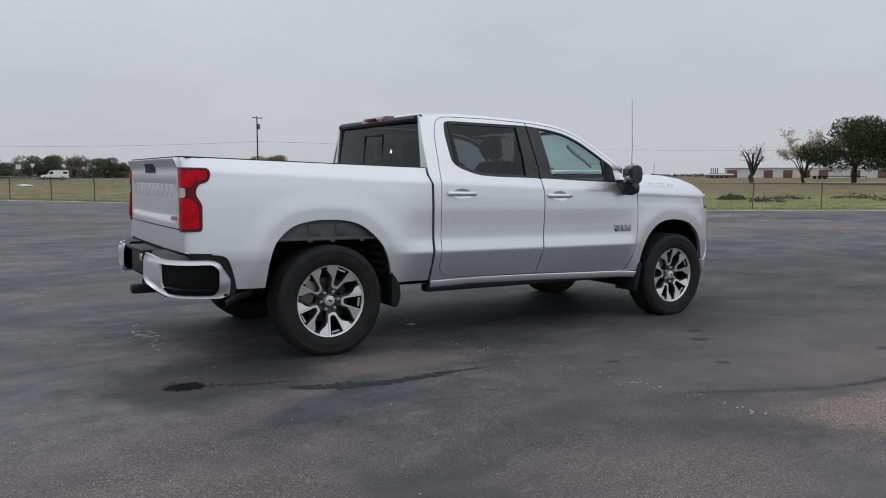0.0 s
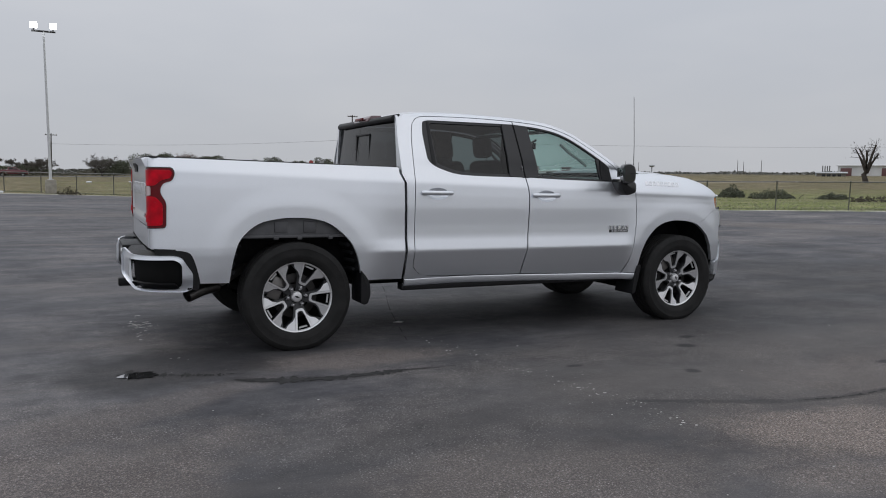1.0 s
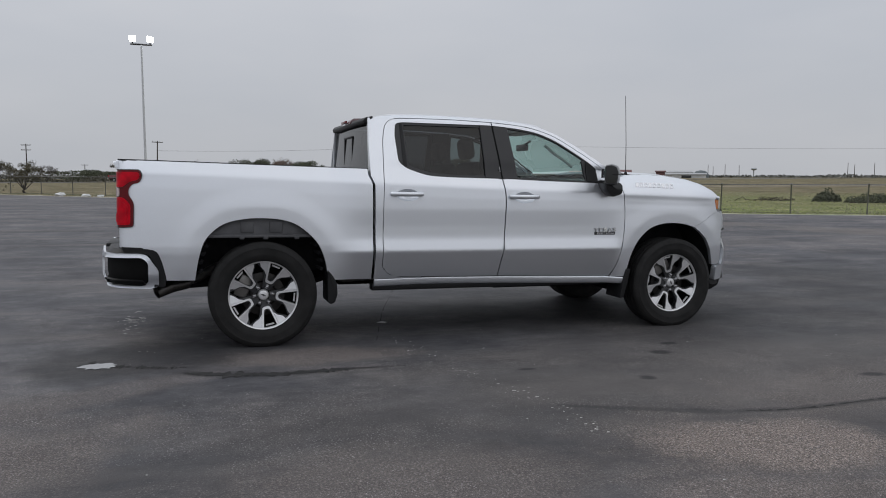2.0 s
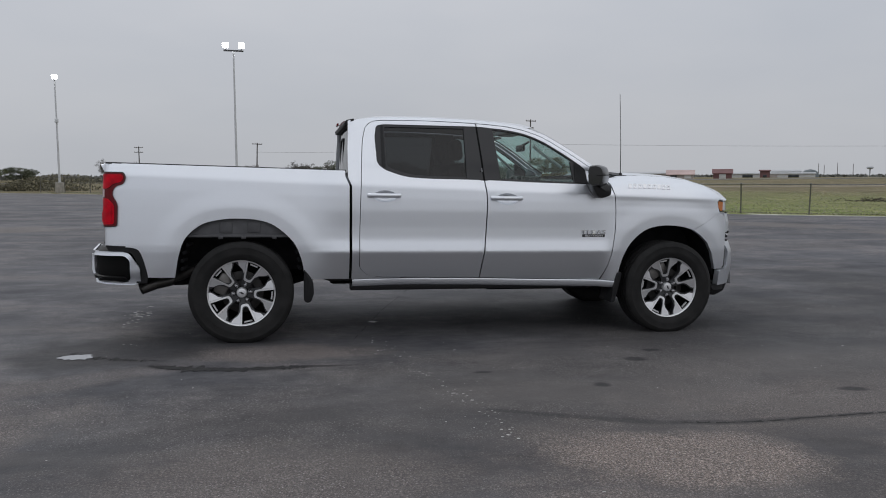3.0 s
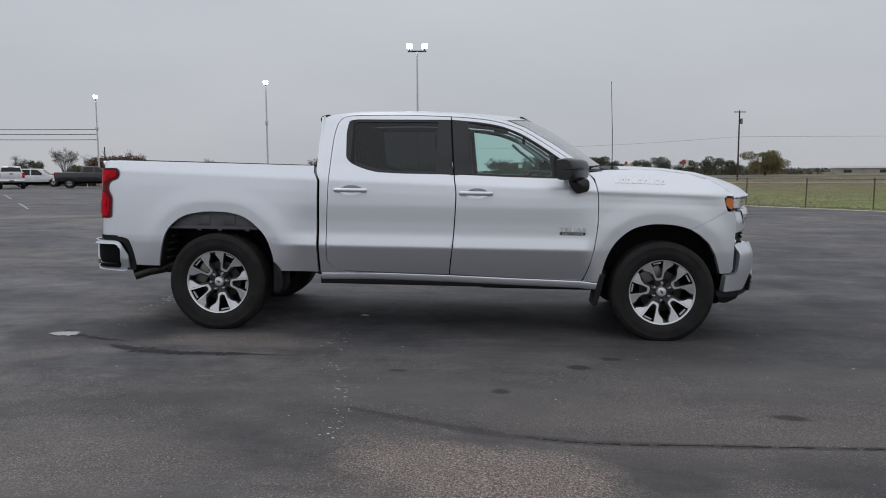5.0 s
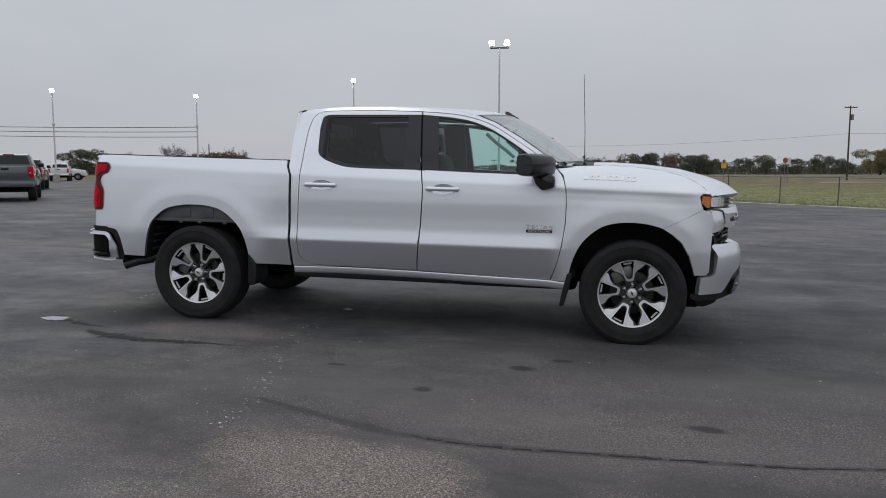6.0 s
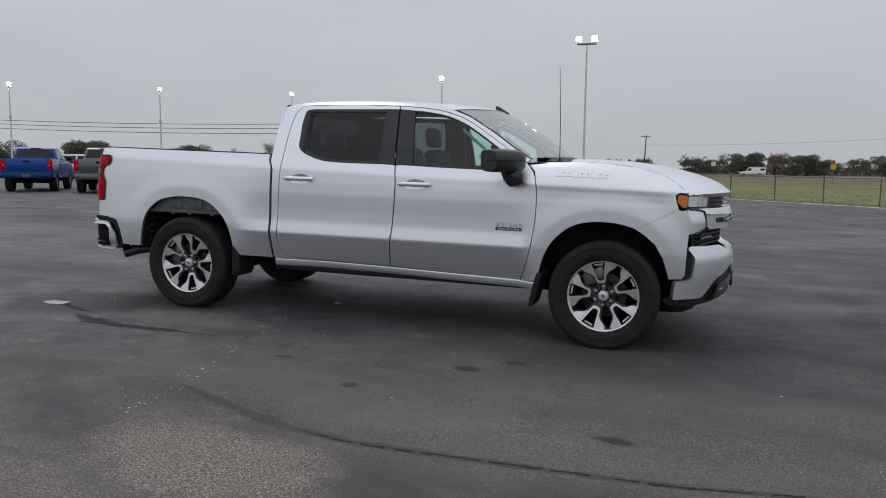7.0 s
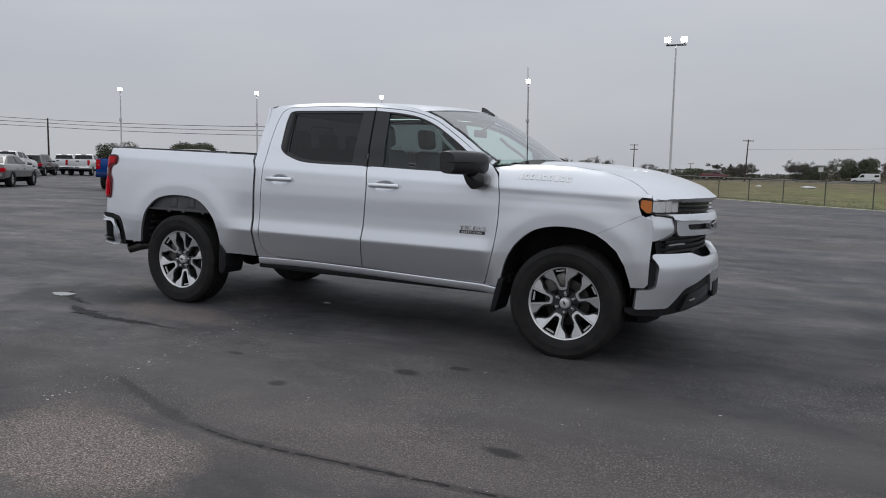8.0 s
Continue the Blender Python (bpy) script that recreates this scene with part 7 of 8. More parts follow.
# utility poles and their lines
def upole(x, y, h, arms, turn, lean=0.0):
    up = thing("utility_pole", "dark wooden utility pole with crossarms", "utility pole", pose(x, y, ground_z(x, y) - 0.05, 0, lean, turn), group="utility poles")
    tube("pole", [(0, 0, -0.3), (0, 0, h)], 0.14, M_WOODP, up, 10, 0.09)
    for k in range(arms):
        z = h - 0.25 - 1.0 * k
        bm = bmesh.new()
        box_bm(bm, -0.9, 0.9, -0.16, -0.06, z - 0.06, z + 0.06, 0.01)
        part("crossarm", bm, M_WOODP, up)
        for dx in (-0.82, -0.35, 0.35, 0.82):
            bm = bmesh.new()
            lathe_bm(bm, [(0.03, z + 0.05), (0.045, z + 0.1), (0.03, z + 0.14), (0.04, z + 0.18), (0.001, z + 0.22)], 8, "z")
            bmesh.ops.translate(bm, verts=bm.verts, vec=(dx, -0.11, 0))
            part("insulator", bm, M_CONC, up)
    if arms == 1 and h > 9:
        bm = bmesh.new()
        lathe_bm(bm, [(0.001, h - 1.2), (0.2, h - 1.22), (0.2, h - 2.0), (0.001, h - 2.05)], 12, "z")
        bmesh.ops.translate(bm, verts=bm.verts, vec=(0.32, 0, 0))
        part("transformer", bm, M_GALV, up)


upole(38.7, 111.9, 10.6, 1, 10)
upole(-5.9, 137.6, 7.4, 1, 0, 2.0)
upole(-31.9, 167.7, 7.8, 2, 0)
upole(-87.1, 62.2, 7.0, 0, 60)
upole(-69.0, 126.2, 6.2, 0, 30)
upole(-29.2, 236.3, 4.7, 1, 0)
upole(185.0, 88.0, 8.4, 1, 70)


def cable(a, c, sag, label, r=0.014):
    pts = [Vector(a).lerp(Vector(c), i / 24) - Vector((0, 0, sag * 4 * (i / 24) * (1 - i / 24))) for i in range(25)]
    tagged(tube("power_line", pts, r, M_CABLE, None, 5), label, "cable", group="power lines")


cable((38.7, 111.9, 6.6), (185.0, 88.0, 7.6), 0.8, "thin black power line between poles")
cable((38.7, 111.9, 6.6), (-5.9, 137.6, 5.9), 0.5, "thin black power line between poles")
for z in (6.95, 6.5, 6.0):
    cable((-93.5, -8.0, z + 0.1), (-87.1, 62.2, z), 0.15, "black power line beyond the parked trucks", 0.03)
    cable((-87.1, 62.2, z), (-35.0, 61.5, z - 1.4), 0.3, "black power line beyond the parked trucks", 0.03)

# far buildings
M_PALEWALL = mat("pale_siding", (0.42, 0.38, 0.36), 0.8, var=0.15, scale=0.5)
# red walls and pink roof: distance haze is mixed into their greyed colours
M_REDWALL = mat("red_siding", (0.16, 0.078, 0.078), 0.7, var=0.12, scale=0.6)
M_WHITEWALL = mat("white_siding", (0.62, 0.62, 0.62), 0.7, var=0.08, scale=0.5)
M_PINKROOF = mat("hazed_red_roof", (0.44, 0.33, 0.31), 0.6, var=0.2, scale=0.3)
M_TINROOF = mat("tin_roof", (0.42, 0.43, 0.44), 0.45, 0.5, var=0.15, scale=0.4)
M_DARKWIN = mat("dark_window", (0.03, 0.035, 0.04), 0.2)


def shed(name, x, y, turn, L, W, H, rise, wall, roofm, doors, label):
    """A gabled building; doors: (along, width, height, material)."""
    sh = thing(name, label, "building", pose(x, y, ground_z(x, y) - 0.1, 0, 0, turn))
    part("wall", box_bm(bmesh.new(), -L / 2, L / 2, -W / 2, W / 2, 0, H), wall, sh, smooth=0)
    prism("roof", [(-W / 2 - 0.4, H - 0.05), (-W / 2 - 0.4, H + 0.1), (0, H + rise + 0.15), (W / 2 + 0.4, H + 0.1), (W / 2 + 0.4, H - 0.05), (0, H + rise)], -L / 2 - 0.3, L / 2 + 0.3, roofm, sh, axis="x")
    for gx in (-L / 2, L / 2):
        prism("gable", [(-W / 2, H), (W / 2, H), (0, H + rise)], gx - 0.05, gx + 0.05, wall, sh, axis="x")
    for dx, dw, dh, dm in doors:
        box("door", dx - dw / 2, dx + dw / 2, -W / 2 - 0.08, -W / 2 + 0.05, 0, dh, dm, sh, 0.02)
    return sh


shed("storage_building", 191.0, 103.5, -57, 56, 9, 2.6, 0.15, M_WHITEWALL, M_WHITEWALL, [(-26.1, 2.5, 2.0, M_REDWALL), (-17.2, 2.2, 2.0, M_REDWALL), (-12.5, 2.2, 2.0, M_REDWALL), (-8.4, 2.2, 2.0, M_REDWALL), (-4.2, 2.2, 2.0, M_REDWALL), (3.0, 2.2, 2.0, M_REDWALL), (9.0, 2.2, 2.0, M_REDWALL)], "long white storage building with red doors")
shed("barn", 98.7, 172.9, -30, 6.5, 5, 1.0, 1.1, M_PALEWALL, M_PINKROOF, [(-1.6, 1.6, 0.9, M_DARKWIN), (1.8, 1.6, 0.9, M_WHITEWALL)], "barn with a pink roof, haze painted into its colour")
shed("barn", 107.5, 167.8, -31, 4.4, 4, 1.3, 1.0, M_REDWALL, M_REDWALL, [(0, 1.6, 1.2, M_WHITEWALL)], "small dark red barn across the field")
shed("house", 11.2, 183.4, -7, 6, 5, 1.1, 0.6, mat("tan_siding", (0.33, 0.29, 0.25), 0.8, var=0.1, scale=1), mat("shingle_brown", (0.14, 0.12, 0.105), 0.9, var=0.2, scale=1), [(-1.5, 0.7, 0.9, M_DARKWIN), (1.5, 0.9, 0.8, M_WHITEWALL)], "low tan house among the trees")
shed("long_shed", 158.5, 116.0, -52, 6.2, 4, 0.8, 0.2, mat("weathered_wood", (0.22, 0.20, 0.18), 0.9, var=0.3, scale=1.2), M_TINROOF, [(-1.6 + 1.1 * i, 0.7, 0.55, M_DARKWIN) for i in range(4)], "low weathered open sided shed")
shed("warehouse", 107.5, 218.7, -25, 19, 8, 1.3, 0.4, M_PALEWALL, M_TINROOF, [(-5, 2, 0.9, M_DARKWIN), (4, 2, 0.9, M_DARKWIN)], "low pale warehouse on the horizon")
shed("warehouse", 148.0, 206.0, -35, 24, 8, 1.2, 0.3, M_WHITEWALL, M_TINROOF, [(-7, 3, 0.9, M_DARKWIN), (0, 3, 0.9, M_PALEWALL), (6, 3, 0.9, M_DARKWIN)], "low white warehouse on the horizon")
shed("red_hall", 135.5, 191.4, -33, 2.6, 3, 2.0, 0.2, M_REDWALL, M_REDWALL, [(0, 1, 0.9, M_DARKWIN)], "small dark red hall on the horizon")
shed("grey_hall", 163.4, 220.8, -36, 9, 6, 1.9, 0.5, M_TINROOF, M_TINROOF, [(-2, 2, 1.0, M_DARKWIN), (2, 2, 1.0, M_DARKWIN)], "grey metal hall on the horizon")
for x, y, h in ((219.6, 277.9, 5.2), (221.3, 276.6, 4.4), (225.2, 273.5, 5.4), (229.7, 269.8, 4.8), (260.6, 240.8, 5.6), (262.3, 239.0, 4.9), (267.2, 233.7, 5.5)):
    upole(x, y, h + 0.6, 0, 0)

tank = thing("storage_tank", "dark domed storage tank on the horizon", "tank", pose(181, 232, ground_z(181, 232)))
bm = bmesh.new()
lathe_bm(bm, [(2.9, -0.3), (2.9, 0.9), (2.5, 1.8), (1.6, 2.5), (0.01, 2.8)], 24, "z")
part("shell", bm, mat("tank_green", (0.12, 0.14, 0.15), 0.6, var=0.2, scale=1), tank)
wtow = thing("water_tower", "pale water tower far on the horizon", "water tower", pose(273, 311, ground_z(273, 311)))
bm = bmesh.new()
lathe_bm(bm, [(0.01, 4.9), (1.2, 4.75), (1.6, 4.3), (1.3, 3.9), (0.3, 3.5), (0.25, 0)], 20, "z")
part("bowl", bm, mat("tower_grey", (0.36, 0.38, 0.40), 0.6), wtow)

# flues on a far roof and thin masts
flues = thing("chimney_row", "row of four grey flues on a plinth", "chimney", pose(167.5, 124.2, ground_z(167, 124)))
box("plinth", -2.6, 2.6, -1.2, 1.2, 0, 0.9, mat("plinth_grey", (0.30, 0.33, 0.35), 0.7), flues, 0.05)
for i in range(4):
    tube("flue", [(-1.5 + 0.85 * i, 0, 0.8), (-1.5 + 0.85 * i, 0, 2.5)], 0.13, M_GALV, flues, 10)

# road signs
def sign(name, x, y, h, shape, color, label, turn):
    sg = thing(name, label, "road sign", pose(x, y, ground_z(x, y) - 0.03, 0, 0, turn), group="road signs")
    tube("post", [(0, 0, -0.1), (0, 0, h)], 0.035, M_GALV, sg, 6)
    pts = {"stop": [(0.31 * math.sin(radians(22.5 + 45 * i)), h - 0.31 + 0.31 * math.cos(radians(22.5 + 45 * i))) for i in range(8)], "rect": [(-0.26, h - 0.75), (0.26, h - 0.75), (0.26, h), (-0.26, h)], "yield": [(0, h - 0.70), (0.40, h), (-0.40, h)], "square": [(-0.34, h - 0.68), (0.34, h - 0.68), (0.34, h), (-0.34, h)]}[shape]
    prism("plate", pts[::-1], -0.06, -0.045, color, sg)
    return sg


M_SIGNRED = mat("sign_red", (0.36, 0.055, 0.06), 0.5)
M_SIGNWHITE = mat("sign_white", (0.66, 0.68, 0.68), 0.4)
M_SIGNYEL = mat("sign_yellow", (0.65, 0.42, 0.02), 0.4)
sign("stop_sign", 24.3, 85.4, 3.0, "stop", M_SIGNRED, "red octagonal stop sign on a post", 15)
sign("road_sign", 24.9, 86.6, 3.0, "rect", M_SIGNWHITE, "white rectangular road sign on a post", 15)
ys_ = sign("warning_sign", 20.2, 101.6, 2.45, "square", M_SIGNYEL, "yellow warning sign under a red disc", 10)
prism("disc", [(0.22 * math.sin(radians(30 * i)), 2.75 + 0.22 * math.cos(radians(30 * i))) for i in range(12)][::-1], -0.06, -0.045, M_SIGNRED, ys_)
tube("disc_post", [(0, 0, 2.35), (0, 0, 2.9)], 0.03, M_GALV, ys_, 6)
sign("road_sign", 40.3, 106.9, 3.5, "rect", M_SIGNWHITE, "white rectangular road sign on a post", 15)
sign("road_sign", 6.0, 123.7, 2.7, "square", M_SIGNWHITE, "white square road sign on a post", 0)
sign("yield_sign", 8.7, 134.2, 2.9, "yield", M_SIGNWHITE, "pale triangular yield sign on a post", 0)

# pipe rail at the lot's far edge
M_PIPE = mat("pale_yellow_pipe", (0.60, 0.58, 0.42), 0.6)
rail = thing("pipe_rail", "low pale yellow pipe rail at the lot's edge", "railing")
RP = [(-36.0, 61.1), (-33.5, 60.3), (-31.0, 59.5), (-29.0, 58.9), (-27.0, 58.25), (-25.0, 57.6)]
for p in RP:
    tube("post", [(p[0], p[1], ground_z(p[0]) - 0.05), (p[0], p[1], ground_z(p[0]) + 0.58)], 0.045, M_PIPE, rail, 8)
tube("bar", [(x, y, ground_z(x) + 0.56) for x, y in RP], 0.045, M_PIPE, rail, 8)
# flatbed trailer standing under the oak
trl = thing("flatbed_trailer", "long low dark flatbed trailer on grass", "trailer", pose(157.6, 86.9, ground_z(157, 87), 0, 0, -62))
box("deck", -5.5, 5.5, -1.1, 1.1, 0.55, 0.72, M_UNDER, trl, 0.03)
for xw in (-3.0, -2.0, -1.0):
    for yw in (-1.0, 1.0):
        bm = bmesh.new()
        lathe_bm(bm, [(0.001, -0.1), (0.32, -0.1), (0.34, 0), (0.32, 0.1), (0.001, 0.1)], 16)
        part("wheel", bm, M_RUBBER, trl).location = (xw, yw, 0.33)
tube("drawbar", [(5.4, 0, 0.6), (7.0, 0, 0.5)], 0.08, M_UNDER, trl, 8)
tube("jack", [(6.9, 0, 0.5), (6.9, 0, 0.0)], 0.05, M_UNDER, trl, 8)
box("headboard", -5.5, -5.4, -1.1, 1.1, 0.7, 1.1, M_UNDER, trl, 0.02)


# ---- other vehicles on the lot and road ----
M_CARGLASS = mat("car_glass", (0.012, 0.014, 0.015), 0.1, spec=0.4)
M_PLATE = mat("plate_grey", (0.10, 0.11, 0.13), 0.5)


def paint(name, c, metal=0.3):
    return mat(name, c, 0.3, metal, coat=1.0, var=0.02, scale=300)


def car_wheel(parent, x, y, r, out):
    bm = bmesh.new()
    lathe_bm(bm, [(r * 0.62, -0.115), (r * 0.72, -0.13), (r * 0.93, -0.125), (r, -0.09), (r, 0.12), (r * 0.93, 0.15), (r * 0.6, 0.155)], 28)
    w = part("wheel", bm, M_RUBBER, parent)
    w.matrix_basis = pose(x, y, r, 0, 0, 0 if out < 0 else 180)
    bm = bmesh.new()
    lathe_bm(bm, [(0.01, -0.085), (r * 0.14, -0.085), (r * 0.16, -0.07), (r * 0.56, -0.07), (r * 0.58, -0.10), (r * 0.64, -0.105)], 28)
    part("rim", bm, M_GUN, w)
    for k in range(6):
        bm = bmesh.new()
        box_bm(bm, -0.022, 0.022, -0.098, -0.07, r * 0.14, r * 0.60, 0.006)
        bmesh.ops.rotate(bm, verts=bm.verts, cent=(0, 0, 0), matrix=Matrix.Rotation(k * math.pi / 3, 3, 'Y'))
        part("spoke", bm, M_ALLOY, w)


def shell_bm(profile, stations):
    """Loft of a side outline: stations of (half width, scale function) from one flank to the other."""
    bm = bmesh.new()
    rings = [[bm.verts.new((p[0], y, p[1])) for p in profile] for y in stations]
    n = len(profile)
    for a, b in zip(rings, rings[1:]):
        for i in range(n):
            bm.faces.new((a[i], a[(i + 1) % n], b[(i + 1) % n], b[i]))
    bm.faces.new(rings[0][::-1])
    bm.faces.new(rings[-1])
    return bm


def lower_body(parent, outline, w, material, name="body", taper=0.05, bev=0.05):
    """Flanks that lean in at the top and bottom, rounded along their edges."""
    bm = shell_bm(outline, (-w / 2, w / 2))
    zs = [p[1] for p in outline]
    z0, z1 = min(zs), max(zs)
    bmesh.ops.recalc_face_normals(bm, faces=bm.faces)
    es = [e for e in bm.edges if abs(e.verts[0].co.y - e.verts[1].co.y) < 1e-6]
    bmesh.ops.bevel(bm, geom=es, offset=bev, segments=3, affect='EDGES', profile=0.6)
    for v in bm.verts:
        t = (v.co.z - z0) / (z1 - z0)
        v.co.y *= 1 - taper * (2 * t - 0.9) ** 2
    bmesh.ops.triangulate(bm, faces=[f for f in bm.faces if len(f.verts) > 4])
    return part(name, bm, material, parent, smooth=35)


def cabin(parent, outline, w_low, w_top, material, name="cabin"):
    """The part above the belt line; outline runs in x and z."""
    bm = shell_bm(outline, (-w_low / 2, w_low / 2))
    zs = [p[1] for p in outline]
    z0, z1 = min(zs), max(zs)
    for v in bm.verts:
        v.co.y *= lerp(1, w_top / w_low, (v.co.z - z0) / (z1 - z0))
    bmesh.ops.recalc_face_normals(bm, faces=bm.faces)
    bmesh.ops.bevel(bm, geom=[e for e in bm.edges if e.calc_face_angle(0) > 0.3], offset=0.045, segments=3, affect='EDGES', profile=0.6)
    bmesh.ops.triangulate(bm, faces=[f for f in bm.faces if len(f.verts) > 4])
    return part(name, bm, material, parent, smooth=35)


def side_pane(parent, pts, w_low, w_top, z0, z1):
    for s in (-1, 1):
        bm = bmesh.new()
        vs = []
        for off in (0.006, -0.02):
            vs.append([bm.verts.new((x, s * (lerp(w_low, w_top, (z - z0) / (z1 - z0)) / 2 + off), z)) for x, z in pts])
        bm.faces.new(vs[0])
        for i in range(len(pts)):
            j = (i + 1) % len(pts)
            bm.faces.new((vs[0][i], vs[0][j], vs[1][j], vs[1][i]))
        bmesh.ops.recalc_face_normals(bm, faces=bm.faces)
        part("side_window", bm, M_CARGLASS, parent, smooth=0)


def end_pane(parent, name, xa, za, xb, zb, wa, wb, out):
    """A glass pane across the cabin from (xa, za) up to (xb, zb)."""
    bm = bmesh.new()
    n = Vector((zb - za, 0, xa - xb)).normalized() * out
    q = [(xa, -wa / 2, za), (xa, wa / 2, za), (xb, wb / 2, zb), (xb, -wb / 2, zb)]
    a = [bm.verts.new(Vector(p) + n * 0.012) for p in q]
    c = [bm.verts.new(Vector(p) - n * 0.02) for p in q]
    bm.faces.new(a)
    for i in range(4):
        bm.faces.new((a[i], a[(i + 1) % 4], c[(i + 1) % 4], c[i]))
    bmesh.ops.recalc_face_normals(bm, faces=bm.faces)
    part(name, bm, M_CARGLASS, parent, smooth=0)


def arch_pts(cx, r, z0, n=8):
    a0 = math.asin(max(-1, min(1, (z0 - r * 0.86) / (r * 1.18))))
    return [(cx + r * 1.18 * math.cos(t), r * 0.86 + r * 1.18 * math.sin(t)) for t in [lerp(a0, math.pi - a0, i / n) for i in range(n + 1)]]


def pickup(m, color, label, k=1.0, group="parked pickups", bumper=None):
    """A crew cab pickup; x ahead, origin under the middle of its rear axle."""
    c = thing("pickup", label, "pickup truck", m, group=group)
    r, wb, w = 0.40 * k, 3.55 * k, 1.96 * k
    zr = 0.55 * k
    low = [(-1.10 * k, 0.62 * k), (-1.12 * k, 0.85 * k), (-1.10 * k, 1.36 * k), (0.85 * k, 1.34 * k), (3.0 * k, 1.28 * k), (3.35 * k, 1.27 * k), (4.15 * k, 1.17 * k), (4.42 * k, 1.05 * k), (4.48 * k, 0.75 * k), (4.40 * k, 0.48 * k)] + arch_pts(wb, r, zr) + arch_pts(0, r, zr)
    bd = lower_body(c, low, w, color, bev=0.05 * k)
    cab = [(0.88 * k, 1.28 * k), (0.90 * k, 1.40 * k), (1.0 * k, 1.80 * k), (1.15 * k, 1.86 * k), (2.15 * k, 1.86 * k), (2.40 * k, 1.78 * k), (3.12 * k, 1.30 * k)]
    cb = cabin(c, cab, 1.78 * k, 1.42 * k, color)
    side_pane(cb, [(1.08 * k, 1.38 * k), (1.92 * k, 1.37 * k), (1.88 * k, 1.77 * k), (1.18 * k, 1.77 * k)], 1.78 * k, 1.42 * k, 1.28 * k, 1.86 * k)
    side_pane(cb, [(2.0 * k, 1.37 * k), (2.80 * k, 1.36 * k), (2.36 * k, 1.70 * k), (2.1 * k, 1.77 * k), (1.97 * k, 1.77 * k)], 1.78 * k, 1.42 * k, 1.28 * k, 1.86 * k)
    end_pane(cb, "rear_window", 0.912 * k, 1.42 * k, 0.985 * k, 1.76 * k, 1.50 * k, 1.30 * k, -1)
    end_pane(cb, "windscreen", 3.0 * k, 1.36 * k, 2.42 * k, 1.76 * k, 1.55 * k, 1.32 * k, 1)
    tgt = box("tailgate", -1.145 * k, -1.08 * k, -0.76 * k, 0.76 * k, 0.86 * k, 1.34 * k, color, c, 0.02)
    box("gate_handle", -1.155 * k, -1.14 * k, -0.13 * k, 0.13 * k, 1.19 * k, 1.28 * k, M_BLACK, tgt, 0.008)
    for s in (-1, 1):
        y0, y1 = sorted((s * 0.775 * k, s * 0.955 * k))
        tlm = box("tail_lamp", -1.135 * k, -0.98 * k, y0, y1, 0.90 * k, 1.32 * k, M_TAILRED, c, 0.02, "red tail lamp")
        box("reverse_lens", -1.142 * k, -1.12 * k, *sorted((s * 0.81 * k, s * 0.86 * k)), 1.07 * k, 1.11 * k, M_REVERSE, tlm, 0.005)
        box("head_lamp", 4.2 * k, 4.44 * k, *sorted((s * 0.62 * k, s * 0.93 * k)), 0.98 * k, 1.10 * k, M_LAMPWHITE, c, 0.02)
        bm = bmesh.new()
        box_bm(bm, 2.70 * k, 2.86 * k, *sorted((s * 0.95 * k, s * 1.17 * k)), 1.32 * k, 1.50 * k, 0.04)
        part("door_mirror", bm, M_BLACK, c)
        for hx in (1.05, 2.08):
            box("door_handle", hx * k, (hx + 0.2) * k, *sorted((s * 0.93 * k, s * 0.99 * k)), 1.14 * k, 1.18 * k, color, c, 0.01)
        for dx in (0.95, 1.95, 3.05):
            box("door_seam", dx * k, dx * k + 0.012, *sorted((s * 0.90 * k, s * 0.957 * k)), 0.60 * k, 1.20 * k, M_UNDER, bd, 0.002)
        for xw in (0, wb):
            car_wheel(c, xw, s * 0.84 * k, r, s)
    box("rear_bumper", -1.27 * k, -1.02 * k, -0.95 * k, 0.95 * k, 0.55 * k, 0.78 * k, bumper or M_CHROME, c, 0.04)
    box("number_plate", -1.282 * k, -1.262 * k, -0.16 * k, 0.16 * k, 0.60 * k, 0.73 * k, M_PLATE, c, 0.004)
    box("front_bumper", 4.25 * k, 4.52 * k, -0.92 * k, 0.92 * k, 0.45 * k, 0.70 * k, bumper or M_CHROME, c, 0.04)
    box("grille", 4.40 * k, 4.47 * k, -0.60 * k, 0.60 * k, 0.74 * k, 1.08 * k, M_BLACK, c, 0.02)
    box("underbody", -0.9 * k, 4.2 * k, -0.62 * k, 0.62 * k, 0.38 * k, 0.66 * k, M_UNDER, c, 0.04)
    box("bed_cover", -1.05 * k, 0.82 * k, -0.80 * k, 0.80 * k, 1.335 * k, 1.352 * k, M_BLACK, c, 0.006)
    tube("axle", [(0, -0.8 * k, r), (0, 0.8 * k, r)], 0.06, M_UNDER, c, 8)
    box("high_brake_lamp", 0.93 * k, 1.0 * k, -0.2 * k, 0.2 * k, 1.80 * k, 1.835 * k, M_TAILDEEP, c, 0.006)
    return c


